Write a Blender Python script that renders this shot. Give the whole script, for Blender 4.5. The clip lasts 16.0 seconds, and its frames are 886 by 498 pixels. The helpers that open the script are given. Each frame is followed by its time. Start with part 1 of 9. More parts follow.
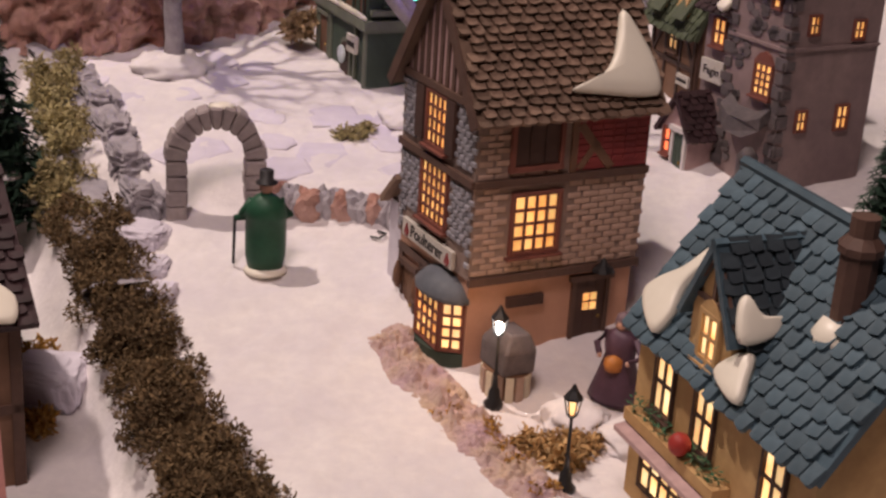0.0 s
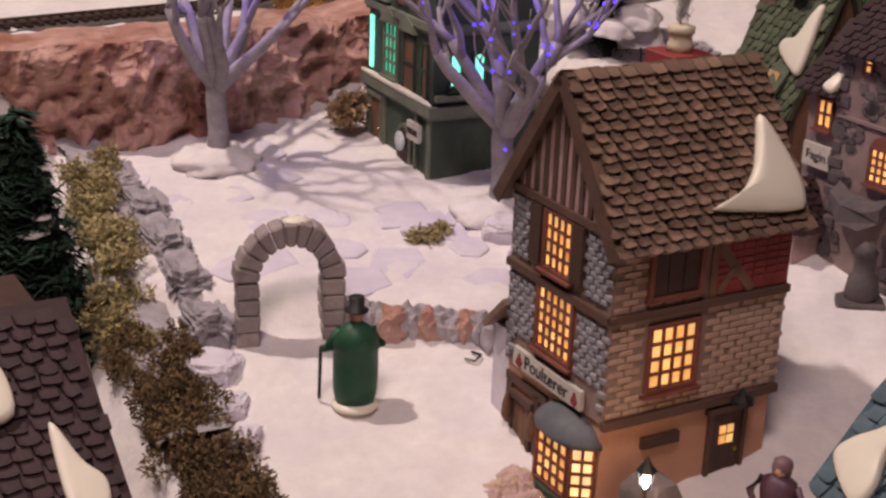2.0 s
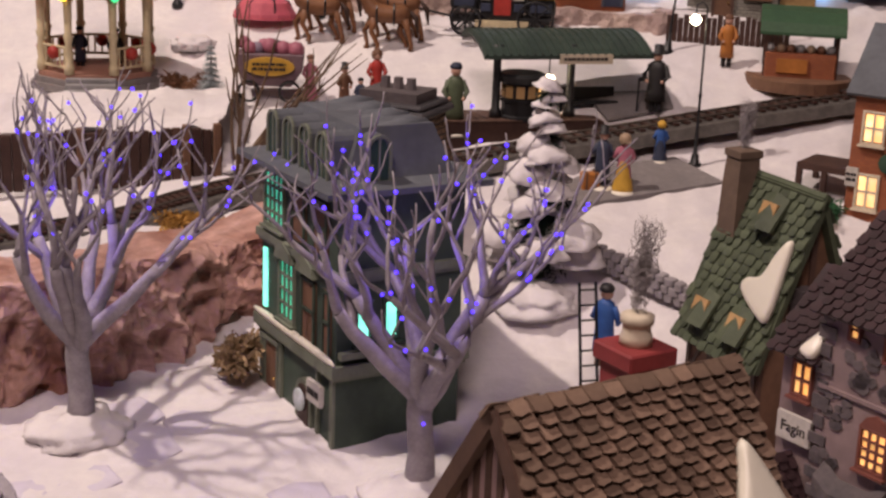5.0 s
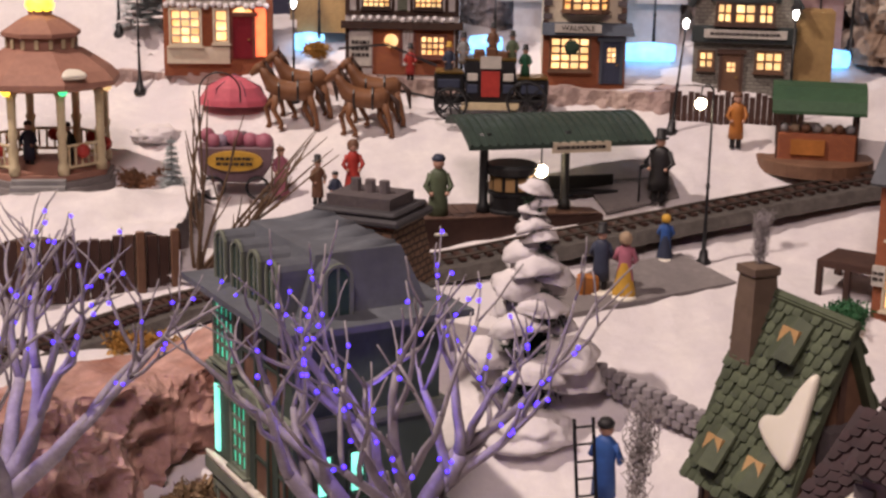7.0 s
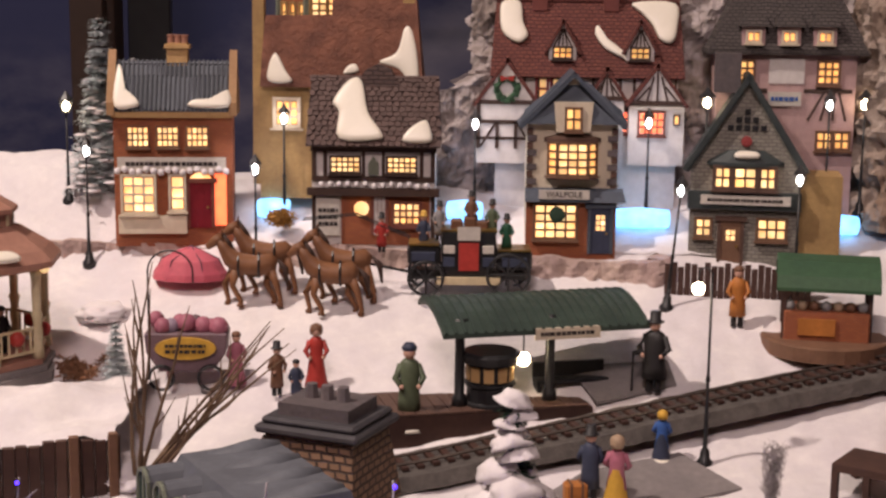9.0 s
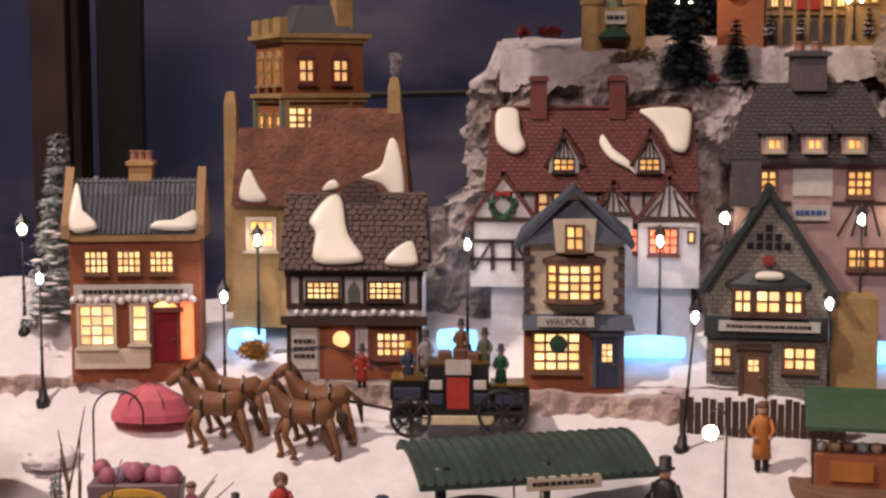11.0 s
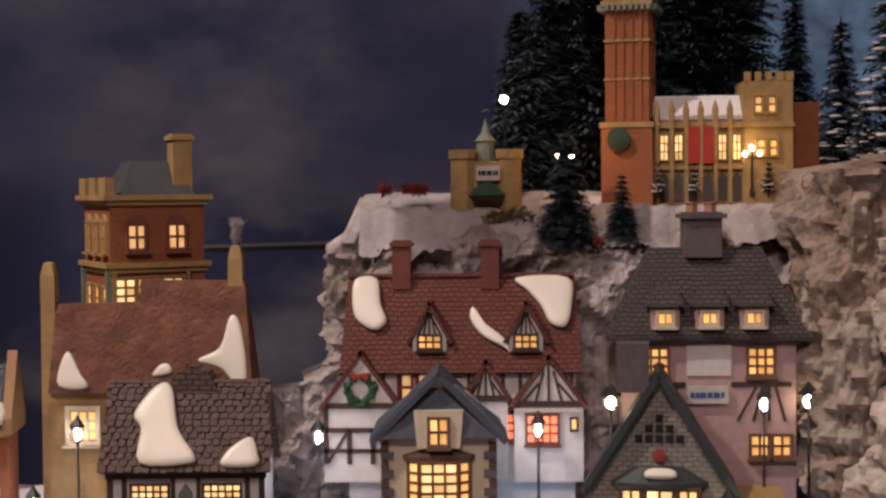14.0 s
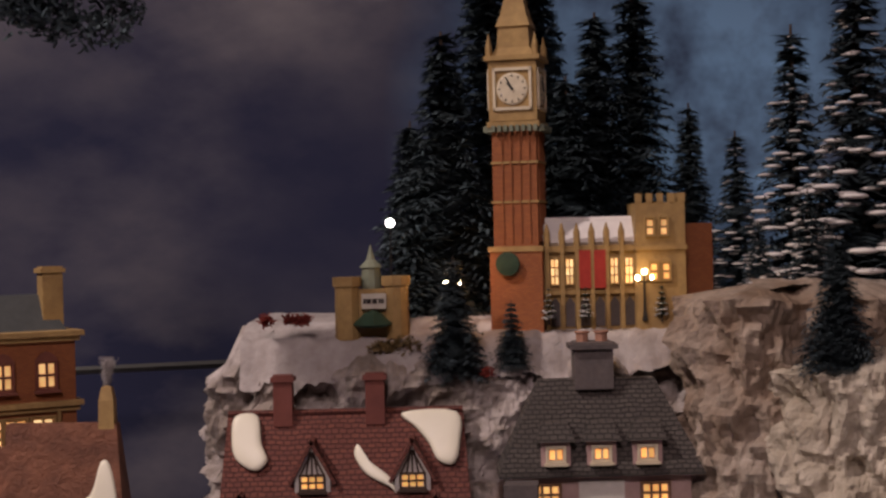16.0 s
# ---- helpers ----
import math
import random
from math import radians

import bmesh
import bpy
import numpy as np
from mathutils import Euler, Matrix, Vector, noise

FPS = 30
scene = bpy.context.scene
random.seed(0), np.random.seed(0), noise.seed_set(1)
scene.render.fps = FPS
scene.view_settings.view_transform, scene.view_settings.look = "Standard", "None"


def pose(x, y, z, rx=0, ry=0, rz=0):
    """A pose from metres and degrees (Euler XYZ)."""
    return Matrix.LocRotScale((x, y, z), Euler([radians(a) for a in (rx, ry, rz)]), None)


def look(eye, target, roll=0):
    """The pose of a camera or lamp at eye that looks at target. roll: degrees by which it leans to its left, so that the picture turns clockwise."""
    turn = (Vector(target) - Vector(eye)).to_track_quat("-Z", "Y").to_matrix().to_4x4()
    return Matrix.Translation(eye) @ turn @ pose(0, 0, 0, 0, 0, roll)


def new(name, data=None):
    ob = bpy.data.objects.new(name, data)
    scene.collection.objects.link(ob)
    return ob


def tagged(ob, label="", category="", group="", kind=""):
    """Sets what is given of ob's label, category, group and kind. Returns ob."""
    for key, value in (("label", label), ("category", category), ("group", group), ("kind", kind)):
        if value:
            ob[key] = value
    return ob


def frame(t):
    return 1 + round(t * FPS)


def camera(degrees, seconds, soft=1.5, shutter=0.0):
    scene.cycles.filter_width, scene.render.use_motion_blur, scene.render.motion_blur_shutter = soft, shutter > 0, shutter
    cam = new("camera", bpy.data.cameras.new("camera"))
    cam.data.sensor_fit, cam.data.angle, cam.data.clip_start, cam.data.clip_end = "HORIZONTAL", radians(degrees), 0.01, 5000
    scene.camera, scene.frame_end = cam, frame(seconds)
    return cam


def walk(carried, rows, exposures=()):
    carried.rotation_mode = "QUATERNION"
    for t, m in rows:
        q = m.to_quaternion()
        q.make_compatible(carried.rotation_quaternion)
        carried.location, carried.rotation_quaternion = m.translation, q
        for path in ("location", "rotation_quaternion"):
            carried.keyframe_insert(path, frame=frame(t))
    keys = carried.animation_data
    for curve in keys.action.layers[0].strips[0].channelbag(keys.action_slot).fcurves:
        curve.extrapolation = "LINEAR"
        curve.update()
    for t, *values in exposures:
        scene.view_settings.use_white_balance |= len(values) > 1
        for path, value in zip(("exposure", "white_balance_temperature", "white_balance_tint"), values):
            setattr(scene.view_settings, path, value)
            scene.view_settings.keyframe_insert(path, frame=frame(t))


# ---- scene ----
U = 0.01  # the village is laid out in centimetres

# ---------- camera ----------
PATH = [
    (0, (0.00021, 0.00013, 0.34889), (-0.11988, 0.92783, -0.00460), 3.720),
    (0.5, (-0.02723, 0.01259, 0.35758), (-0.13802, 0.94209, 0.00579), 3.713),
    (1, (-0.05819, 0.02808, 0.36209), (-0.16194, 0.95944, 0.01308), 3.499),
    (1.5, (-0.08640, 0.05601, 0.36842), (-0.18308, 0.98891, 0.02148), 3.023),
    (2, (-0.09847, 0.09162, 0.37494), (-0.18909, 1.02542, 0.02881), 2.326),
    (2.5, (-0.09993, 0.12825, 0.38239), (-0.17419, 1.06615, 0.04352), 2.119),
    (3, (-0.09993, 0.15908, 0.39062), (-0.16055, 1.10203, 0.06326), 1.947),
    (3.5, (-0.10608, 0.18829, 0.40157), (-0.16162, 1.13581, 0.08672), 2.017),
    (4, (-0.11084, 0.21836, 0.40984), (-0.16249, 1.16927, 0.10471), 2.315),
    (4.2, (-0.11204, 0.22863, 0.41175), (-0.15999, 1.18193, 0.11356), 2.516),
    (6.3, (-0.10093, 0.35179, 0.42627), (-0.14482, 1.31652, 0.16672), 1.319),
    (6.5, (-0.10012, 0.36400, 0.42833), (-0.14890, 1.32898, 0.17055), 1.191),
    (7, (-0.09477, 0.39226, 0.43413), (-0.14850, 1.35965, 0.18658), 0.951),
    (7.5, (-0.08856, 0.41903, 0.44254), (-0.15058, 1.39026, 0.21262), 0.773),
    (8, (-0.08638, 0.44619, 0.45160), (-0.14964, 1.42123, 0.23878), 0.792),
    (8.5, (-0.08671, 0.47668, 0.45959), (-0.13928, 1.45716, 0.27016), 0.859),
    (9, (-0.08370, 0.50685, 0.46490), (-0.13850, 1.49007, 0.29090), 0.650),
    (9.2, (-0.08322, 0.51701, 0.46597), (-0.13936, 1.50112, 0.29752), 0.482),
    (11.3, (-0.04127, 0.64107, 0.45969), (-0.13478, 1.63274, 0.37115), -0.304),
    (11.5, (-0.03766, 0.65183, 0.46124), (-0.13357, 1.64375, 0.37820), -0.419),
    (12, (-0.03056, 0.67917, 0.47171), (-0.12848, 1.67169, 0.39871), -0.518),
    (12.5, (-0.02564, 0.70337, 0.48167), (-0.11955, 1.69670, 0.41467), -0.483),
    (13, (-0.02104, 0.72502, 0.49163), (-0.10038, 1.72029, 0.43560), -0.480),
    (13.5, (-0.01475, 0.74308, 0.50021), (-0.07693, 1.74006, 0.45369), -0.463),
    (14, (-0.00515, 0.75979, 0.51123), (-0.04903, 1.75809, 0.47288), -0.562),
    (14.5, (0.00715, 0.77342, 0.52275), (-0.02595, 1.77236, 0.49053), -0.804),
    (15, (0.01557, 0.78366, 0.53561), (-0.00348, 1.78322, 0.51301), -1.008),
    (15.5, (0.02357, 0.79084, 0.54985), (0.01390, 1.79069, 0.53565), -1.094),
    (16, (0.02875, 0.79634, 0.56228), (0.02803, 1.79632, 0.55672), -1.387),
]
cam = camera(33.41, 16.0, soft=2.6)
walk(cam, [(t, look(e, g, r)) for t, e, g, r in PATH], [(0, 0.08), (4, 0.08), (7, 0.24), (9, 0.30), (11.5, 0.28), (13, 0.14), (14.5, -0.02), (16, -0.15)])

# ---------- light ----------
world = bpy.data.worlds.new("room")
scene.world = world
world.use_nodes = True
world.node_tree.nodes["Background"].inputs[0].default_value = (0.60, 0.60, 0.95, 1)
world.node_tree.nodes["Background"].inputs[1].default_value = 0.2


def lamp(name, kind, place, target, power, colour, size):
    d = bpy.data.lights.new(name, kind)
    d.energy, d.color = power, colour
    if kind == "SPOT":
        d.shadow_soft_size, d.spot_size, d.spot_blend = size, radians(82), 0.9
    elif kind == "AREA":
        d.size = size
    else:
        d.shadow_soft_size = size
    ob = new(name, d)
    ob.matrix_basis = look(place, target)
    return ob


lamp("display_spot", "SPOT", (-1.20, 1.02, 2.10), (-0.32, 1.25, 0.1), 132, (1.0, 0.82, 0.73), 0.035)
# added area fill from the viewer's side, to brighten the house fronts
lamp("front_fill", "AREA", (-0.25, -0.25, 1.9), (-0.1, 1.3, 0.1), 21, (1.0, 0.77, 0.73), 0.5)

# bare point lights added near the modelled bulbs, to brighten what surrounds them
for _x, _y, _z, _c, _w in ((-35.6, 106.6, 20.0, (0.25, 0.15, 1.0), 0.055), (-15.2, 101.0, 20.0, (0.25, 0.15, 1.0), 0.06), (3.9, 175.2, 54.2, (1.0, 0.48, 0.14), 0.035), (15.9, 175.2, 54.2, (1.0, 0.62, 0.22), 0.02), (-5.9, 70.2, 4.3, (1.0, 0.55, 0.25), 0.03), (-29.3, 164.6, 33.0, (0.95, 0.9, 1.0), 0.03), (-12.4, 165.6, 34.5, (0.85, 0.85, 1.0), 0.03), (1.3, 166.4, 34.5, (0.85, 0.85, 1.0), 0.025)):
    lamp("cool_bulb_fill" if _c[2] == 1.0 else "warm_bulb_fill", "POINT", (_x * U, _y * U, _z * U), (_x * U, _y * U, 0), _w, _c, 0.02)

# ---------- materials ----------
def _nodes(name):
    m = bpy.data.materials.new(name)
    m.use_nodes = True
    nt = m.node_tree
    return m, nt, nt.nodes["Principled BSDF"]


def _mixcol(nt, fac, a, b):
    n = nt.nodes.new("ShaderNodeMix")
    n.data_type = "RGBA"
    for sock, v in ((n.inputs[0], fac), (n.inputs[6], a), (n.inputs[7], b)):
        if hasattr(v, "node"):
            nt.links.new(v, sock)
        else:
            sock.default_value = v if isinstance(v, float) else (*v, 1)
    return n.outputs[2]


def _noise(nt, vec, scale, detail=3.0, rough=0.6):
    n = nt.nodes.new("ShaderNodeTexNoise")
    n.inputs["Scale"].default_value, n.inputs["Detail"].default_value, n.inputs["Roughness"].default_value = scale, detail, rough
    nt.links.new(vec, n.inputs["Vector"])
    return n.outputs["Fac"]


def _ramp(nt, fac, lo, hi):
    n = nt.nodes.new("ShaderNodeMapRange")
    n.inputs["From Min"].default_value, n.inputs["From Max"].default_value = lo, hi
    nt.links.new(fac, n.inputs["Value"])
    return n.outputs["Result"]


def surf(name, c1, c2, scale=1.0, rough=0.7, bump=0.4, depth=0.05, metal=0.0, c3=None, per_piece=0.0, spec=0.3):
    """Painted or natural surface: patches of c1 and c2 about 1/scale cm wide, fine grain, relief of depth cm."""
    m, nt, b = _nodes(name)
    tc = nt.nodes.new("ShaderNodeTexCoord")
    v = tc.outputs["Object"]
    big = _ramp(nt, _noise(nt, v, scale * 40), 0.35, 0.65)
    fine = _ramp(nt, _noise(nt, v, scale * 260, 4.0), 0.3, 0.7)
    col = _mixcol(nt, big, c1, c2)
    third = c3 or tuple(x * 0.55 for x in c1)
    f2 = nt.nodes.new("ShaderNodeMath")
    f2.operation, f2.inputs[1].default_value = "MULTIPLY", 0.45
    nt.links.new(fine, f2.inputs[0])
    col = _mixcol(nt, f2.outputs[0], col, third)
    if per_piece:
        oi = nt.nodes.new("ShaderNodeObjectInfo")
        geo = nt.nodes.new("ShaderNodeNewGeometry")
        ad = nt.nodes.new("ShaderNodeMath")
        ad.operation = "ADD"
        nt.links.new(oi.outputs["Random"], ad.inputs[0])
        nt.links.new(geo.outputs["Random Per Island"], ad.inputs[1])
        fr = nt.nodes.new("ShaderNodeMath")
        fr.operation = "FRACT"
        nt.links.new(ad.outputs[0], fr.inputs[0])
        hs = nt.nodes.new("ShaderNodeHueSaturation")
        nt.links.new(col, hs.inputs["Color"])
        mr = nt.nodes.new("ShaderNodeMapRange")
        mr.inputs["To Min"].default_value, mr.inputs["To Max"].default_value = 1 - per_piece, 1 + per_piece
        nt.links.new(fr.outputs[0], mr.inputs["Value"])
        nt.links.new(mr.outputs["Result"], hs.inputs["Value"])
        col = hs.outputs["Color"]
    nt.links.new(col, b.inputs["Base Color"])
    b.inputs["Roughness"].default_value, b.inputs["Metallic"].default_value = rough, metal
    b.inputs["Specular IOR Level"].default_value = spec
    bp = nt.nodes.new("ShaderNodeBump")
    bp.inputs["Strength"].default_value, bp.inputs["Distance"].default_value = bump, depth * U
    nt.links.new(_noise(nt, v, scale * 130, 5.0, 0.7), bp.inputs["Height"])
    nt.links.new(bp.outputs["Normal"], b.inputs["Normal"])
    return m


def courses(name, c1, c2, mortar, bw, bh, joint=0.08, rough=0.8, axis="w", stain=0.5, depth=0.06):
    """Small moulded courses: bricks or stones of bw x bh cm with recessed joints. axis w: walls; x or y: roofs whose ridge runs so."""
    m, nt, b = _nodes(name)
    tc = nt.nodes.new("ShaderNodeTexCoord")
    sp = nt.nodes.new("ShaderNodeSeparateXYZ")
    nt.links.new(tc.outputs["Object"], sp.inputs[0])
    cb = nt.nodes.new("ShaderNodeCombineXYZ")
    if axis == "w":
        ad = nt.nodes.new("ShaderNodeMath")
        nt.links.new(sp.outputs[0], ad.inputs[0])
        nt.links.new(sp.outputs[1], ad.inputs[1])
        nt.links.new(ad.outputs[0], cb.inputs[0])
    else:
        nt.links.new(sp.outputs[0 if axis == "x" else 1], cb.inputs[0])
    nt.links.new(sp.outputs[2], cb.inputs[1])
    wob = nt.nodes.new("ShaderNodeTexNoise")
    wob.inputs["Scale"].default_value = 90
    nt.links.new(tc.outputs["Object"], wob.inputs["Vector"])
    wm = nt.nodes.new("ShaderNodeVectorMath")
    wm.operation = "MULTIPLY_ADD"
    wm.inputs[1].default_value = (0.0025,) * 3
    nt.links.new(wob.outputs["Color"], wm.inputs[0])
    nt.links.new(cb.outputs[0], wm.inputs[2])
    br = nt.nodes.new("ShaderNodeTexBrick")
    br.inputs["Scale"].default_value = 1.0
    br.inputs["Brick Width"].default_value, br.inputs["Row Height"].default_value = bw * U, bh * U
    br.inputs["Mortar Size"].default_value, br.inputs["Mortar Smooth"].default_value = joint * U, 0.6
    br.inputs["Color1"].default_value, br.inputs["Color2"].default_value, br.inputs["Mortar"].default_value = (*c1, 1), (*c2, 1), (*mortar, 1)
    nt.links.new(wm.outputs[0], br.inputs["Vector"])
    big = _ramp(nt, _noise(nt, tc.outputs["Object"], 35), 0.4, 0.75)
    f2 = nt.nodes.new("ShaderNodeMath")
    f2.operation, f2.inputs[1].default_value = "MULTIPLY", stain
    nt.links.new(big, f2.inputs[0])
    col = _mixcol(nt, f2.outputs[0], br.outputs["Color"], tuple(x * 0.55 for x in c1))
    nt.links.new(col, b.inputs["Base Color"])
    b.inputs["Roughness"].default_value = rough
    b.inputs["Specular IOR Level"].default_value = 0.3
    bp = nt.nodes.new("ShaderNodeBump")
    bp.invert = True
    bp.inputs["Strength"].default_value, bp.inputs["Distance"].default_value = 0.9, depth * U
    nt.links.new(br.outputs["Fac"], bp.inputs["Height"])
    b2 = nt.nodes.new("ShaderNodeBump")
    b2.inputs["Strength"].default_value, b2.inputs["Distance"].default_value = 0.4, 0.03 * U
    nt.links.new(_noise(nt, tc.outputs["Object"], 300, 4.0), b2.inputs["Height"])
    nt.links.new(bp.outputs["Normal"], b2.inputs["Normal"])
    nt.links.new(b2.outputs["Normal"], b.inputs["Normal"])
    return m


def glow(name, col, power, col2=None, vary=1.0):
    """A lit pane or bulb, uneven as a lamp behind it leaves it."""
    m, nt, b = _nodes(name)
    tc = nt.nodes.new("ShaderNodeTexCoord")
    oi = nt.nodes.new("ShaderNodeObjectInfo")
    ad = nt.nodes.new("ShaderNodeVectorMath")
    nt.links.new(tc.outputs["Object"], ad.inputs[0])
    nt.links.new(oi.outputs["Random"], ad.inputs[1])
    n = _ramp(nt, _noise(nt, ad.outputs[0], 90, 1.0), 0.3, 0.7)
    c = _mixcol(nt, n, col2 or tuple(x * 0.55 for x in col), col)
    nt.links.new(c, b.inputs["Emission Color"])
    mr = nt.nodes.new("ShaderNodeMapRange")
    mr.inputs["To Min"].default_value, mr.inputs["To Max"].default_value = power * vary, power
    nt.links.new(oi.outputs["Random"], mr.inputs["Value"])
    nt.links.new(mr.outputs["Result"], b.inputs["Emission Strength"])
    b.inputs["Base Color"].default_value = (*col, 1)
    b.inputs["Roughness"].default_value = 0.4
    return m


# ---------- shapes, in centimetres ----------
def B():
    return bmesh.new()


def box(bm, x0, y0, z0, x1, y1, z1, mi=0, m=None):
    vs = [bm.verts.new((x, y, z)) for z in (z0, z1) for y in (y0, y1) for x in (x0, x1)]
    if m is not None:
        for v in vs:
            v.co = m @ v.co
    for f in ((0, 2, 3, 1), (4, 5, 7, 6), (0, 1, 5, 4), (2, 6, 7, 3), (0, 4, 6, 2), (1, 3, 7, 5)):
        bm.faces.new([vs[i] for i in f]).material_index = mi
    return bm


def loft(bm, rings, mi=0, cap=True, closed=True):
    vr = [[bm.verts.new(p) for p in r] for r in rings]
    n = len(rings[0])
    for a, b in zip(vr, vr[1:]):
        for i in range(n if closed else n - 1):
            j = (i + 1) % n
            bm.faces.new((a[i], a[j], b[j], b[i])).material_index = mi
    if cap:
        bm.faces.new(vr[0][::-1]).material_index = mi
        bm.faces.new(vr[-1]).material_index = mi
    return bm


def lathe(bm, prof, n=12, cx=0, cy=0, mi=0, sx=1, sy=1, turn=0.0):
    return loft(bm, [[(cx + sx * r * math.cos(2 * math.pi * (i + turn) / n), cy + sy * r * math.sin(2 * math.pi * (i + turn) / n), z) for i in range(n)] for r, z in prof], mi)


def tube(bm, pts, radii, n=6, mi=0):
    pts = [Vector(p) for p in pts]
    rings = []
    for i, p in enumerate(pts):
        d = (pts[min(i + 1, len(pts) - 1)] - pts[max(i - 1, 0)]).normalized()
        s = d.cross(Vector((0.31, 0.17, 0.93)) if abs(d.z) < 0.9 else Vector((1, 0.2, 0))).normalized()
        t = d.cross(s)
        rings.append([p + radii[i] * (math.cos(a) * s + math.sin(a) * t) for a in [2 * math.pi * k / n for k in range(n)]])
    return loft(bm, rings, mi)


def prism(bm, poly, y0, y1, mi=0):
    """poly of (x, z), drawn out along y."""
    return loft(bm, [[(x, y0, z) for x, z in poly], [(x, y1, z) for x, z in poly]], mi)


def plate(bm, quad, t, mi=0):
    """A sloping slab of thickness t below the quad."""
    q = [Vector(p) for p in quad]
    n = (q[1] - q[0]).cross(q[3] - q[0]).normalized() * t
    return loft(bm, [[p - n for p in q], q], mi)


def ball(bm, c, r, mi=0, n=8, sz=1.0):
    k = 5
    return lathe(bm, [(max(0.02, math.sin(math.pi * i / k)) * r, c[2] - math.cos(math.pi * i / k) * r * sz) for i in range(k + 1)], n, c[0], c[1], mi)


def part(name, bm, mat, parent=None, label="", smooth=False, m=None, bevel=0.0):
    if bevel:
        bmesh.ops.bevel(bm, geom=bm.edges[:], offset=bevel, segments=1, affect="EDGES")
    bmesh.ops.recalc_face_normals(bm, faces=bm.faces)
    bmesh.ops.scale(bm, vec=(U, U, U), verts=bm.verts)
    me = bpy.data.meshes.new(name)
    bm.to_mesh(me)
    bm.free()
    for k in mat if isinstance(mat, (list, tuple)) else [mat]:
        me.materials.append(k)
    if smooth:
        me.polygons.foreach_set("use_smooth", [True] * len(me.polygons))
    return put(name, me, parent, label, m)


def put(name, me, parent=None, label="", m=None):
    ob = new(name, me)
    ob.parent = parent
    if m is not None:
        ob.matrix_basis = cm(m)
    if label:
        tagged(ob, label)
    return ob


def cm(m):
    m = m.copy()
    m.translation = m.translation * U
    return m


def thing(name, x, y, z, rz=0, label="", category="", group="", kind=""):
    ob = new(name)
    ob.empty_display_size = 0.01
    ob.matrix_basis = cm(pose(x, y, z, 0, 0, rz))
    return tagged(ob, label, category, group, kind)


def side(face, w, d):
    """Places (u, out, v) on a face of a house w wide and d deep whose front is at y = 0."""
    return {"F": pose(0, 0, 0), "R": pose(w / 2, d / 2, 0, 0, 0, 90), "L": pose(-w / 2, d / 2, 0, 0, 0, -90), "B": pose(0, d, 0, 0, 0, 180)}[face]


def window(house, fm, u, v, w, h, cols, rows, frame_mat, pane_mat, arch=False, sill=True, dark=(), fw=0.16):
    """A framed window with its bars, and each pane a piece of its own. fm: the face."""
    m = fm @ pose(u, 0, v)
    bm = B()
    ring = lambda a, b, y: [(-a, y, -b), (a, y, -b), (a, y, b), (-a, y, b)]
    a, b = w / 2, h / 2
    loft(bm, [ring(a + fw, b + fw, 0.05), ring(a + fw, b + fw, -0.18), ring(a + fw - 0.03, b + fw - 0.03, -0.22), ring(a, b, -0.2), ring(a, b, 0.04)], cap=False)
    win = part("window", bm, frame_mat, house, m=m)
    bar = min(0.17, w / cols * 0.30, h / rows * 0.30)
    for i in range(1, cols):
        x = -w / 2 + w * i / cols
        bb = B()
        box(bb, x - bar / 2, -0.16, -h / 2, x + bar / 2, 0.0, h / 2)
        part("glazing_bar", bb, frame_mat, win)
    for j in range(1, rows):
        z = -h / 2 + h * j / rows
        bb = B()
        box(bb, -w / 2, -0.15, z - bar / 2, w / 2, 0.0, z + bar / 2)
        part("glazing_bar", bb, frame_mat, win)
    if arch:
        bb = B()
        prism(bb, [(-w / 2 - fw, h / 2 + fw), (w / 2 + fw, h / 2 + fw), (w / 3, h / 2 + w * 0.36 + fw), (0, h / 2 + w * 0.5 + fw), (-w / 3, h / 2 + w * 0.36 + fw)], -0.2, 0.05)
        part("arch_head", bb, frame_mat, win)
    if sill:
        s = B()
        box(s, -w / 2 - fw * 1.6, -0.42, -h / 2 - fw - 0.14, w / 2 + fw * 1.6, 0.05, -h / 2 - fw)
        part("sill", s, frame_mat, win)
    pw, ph = w / cols - bar, h / rows - bar
    pb = B()
    box(pb, -pw / 2, -0.06, -ph / 2, pw / 2, 0.02, ph / 2)
    first = part("pane", pb, pane_mat, win, m=pose(-w / 2 + w * 0.5 / cols, 0, -h / 2 + h * 0.5 / rows))
    for i in range(cols):
        for j in range(rows):
            if i or j:
                put("pane", first.data, win, "", pose(-w / 2 + w * (i + 0.5) / cols, 0, -h / 2 + h * (j + 0.5) / rows))
    return win


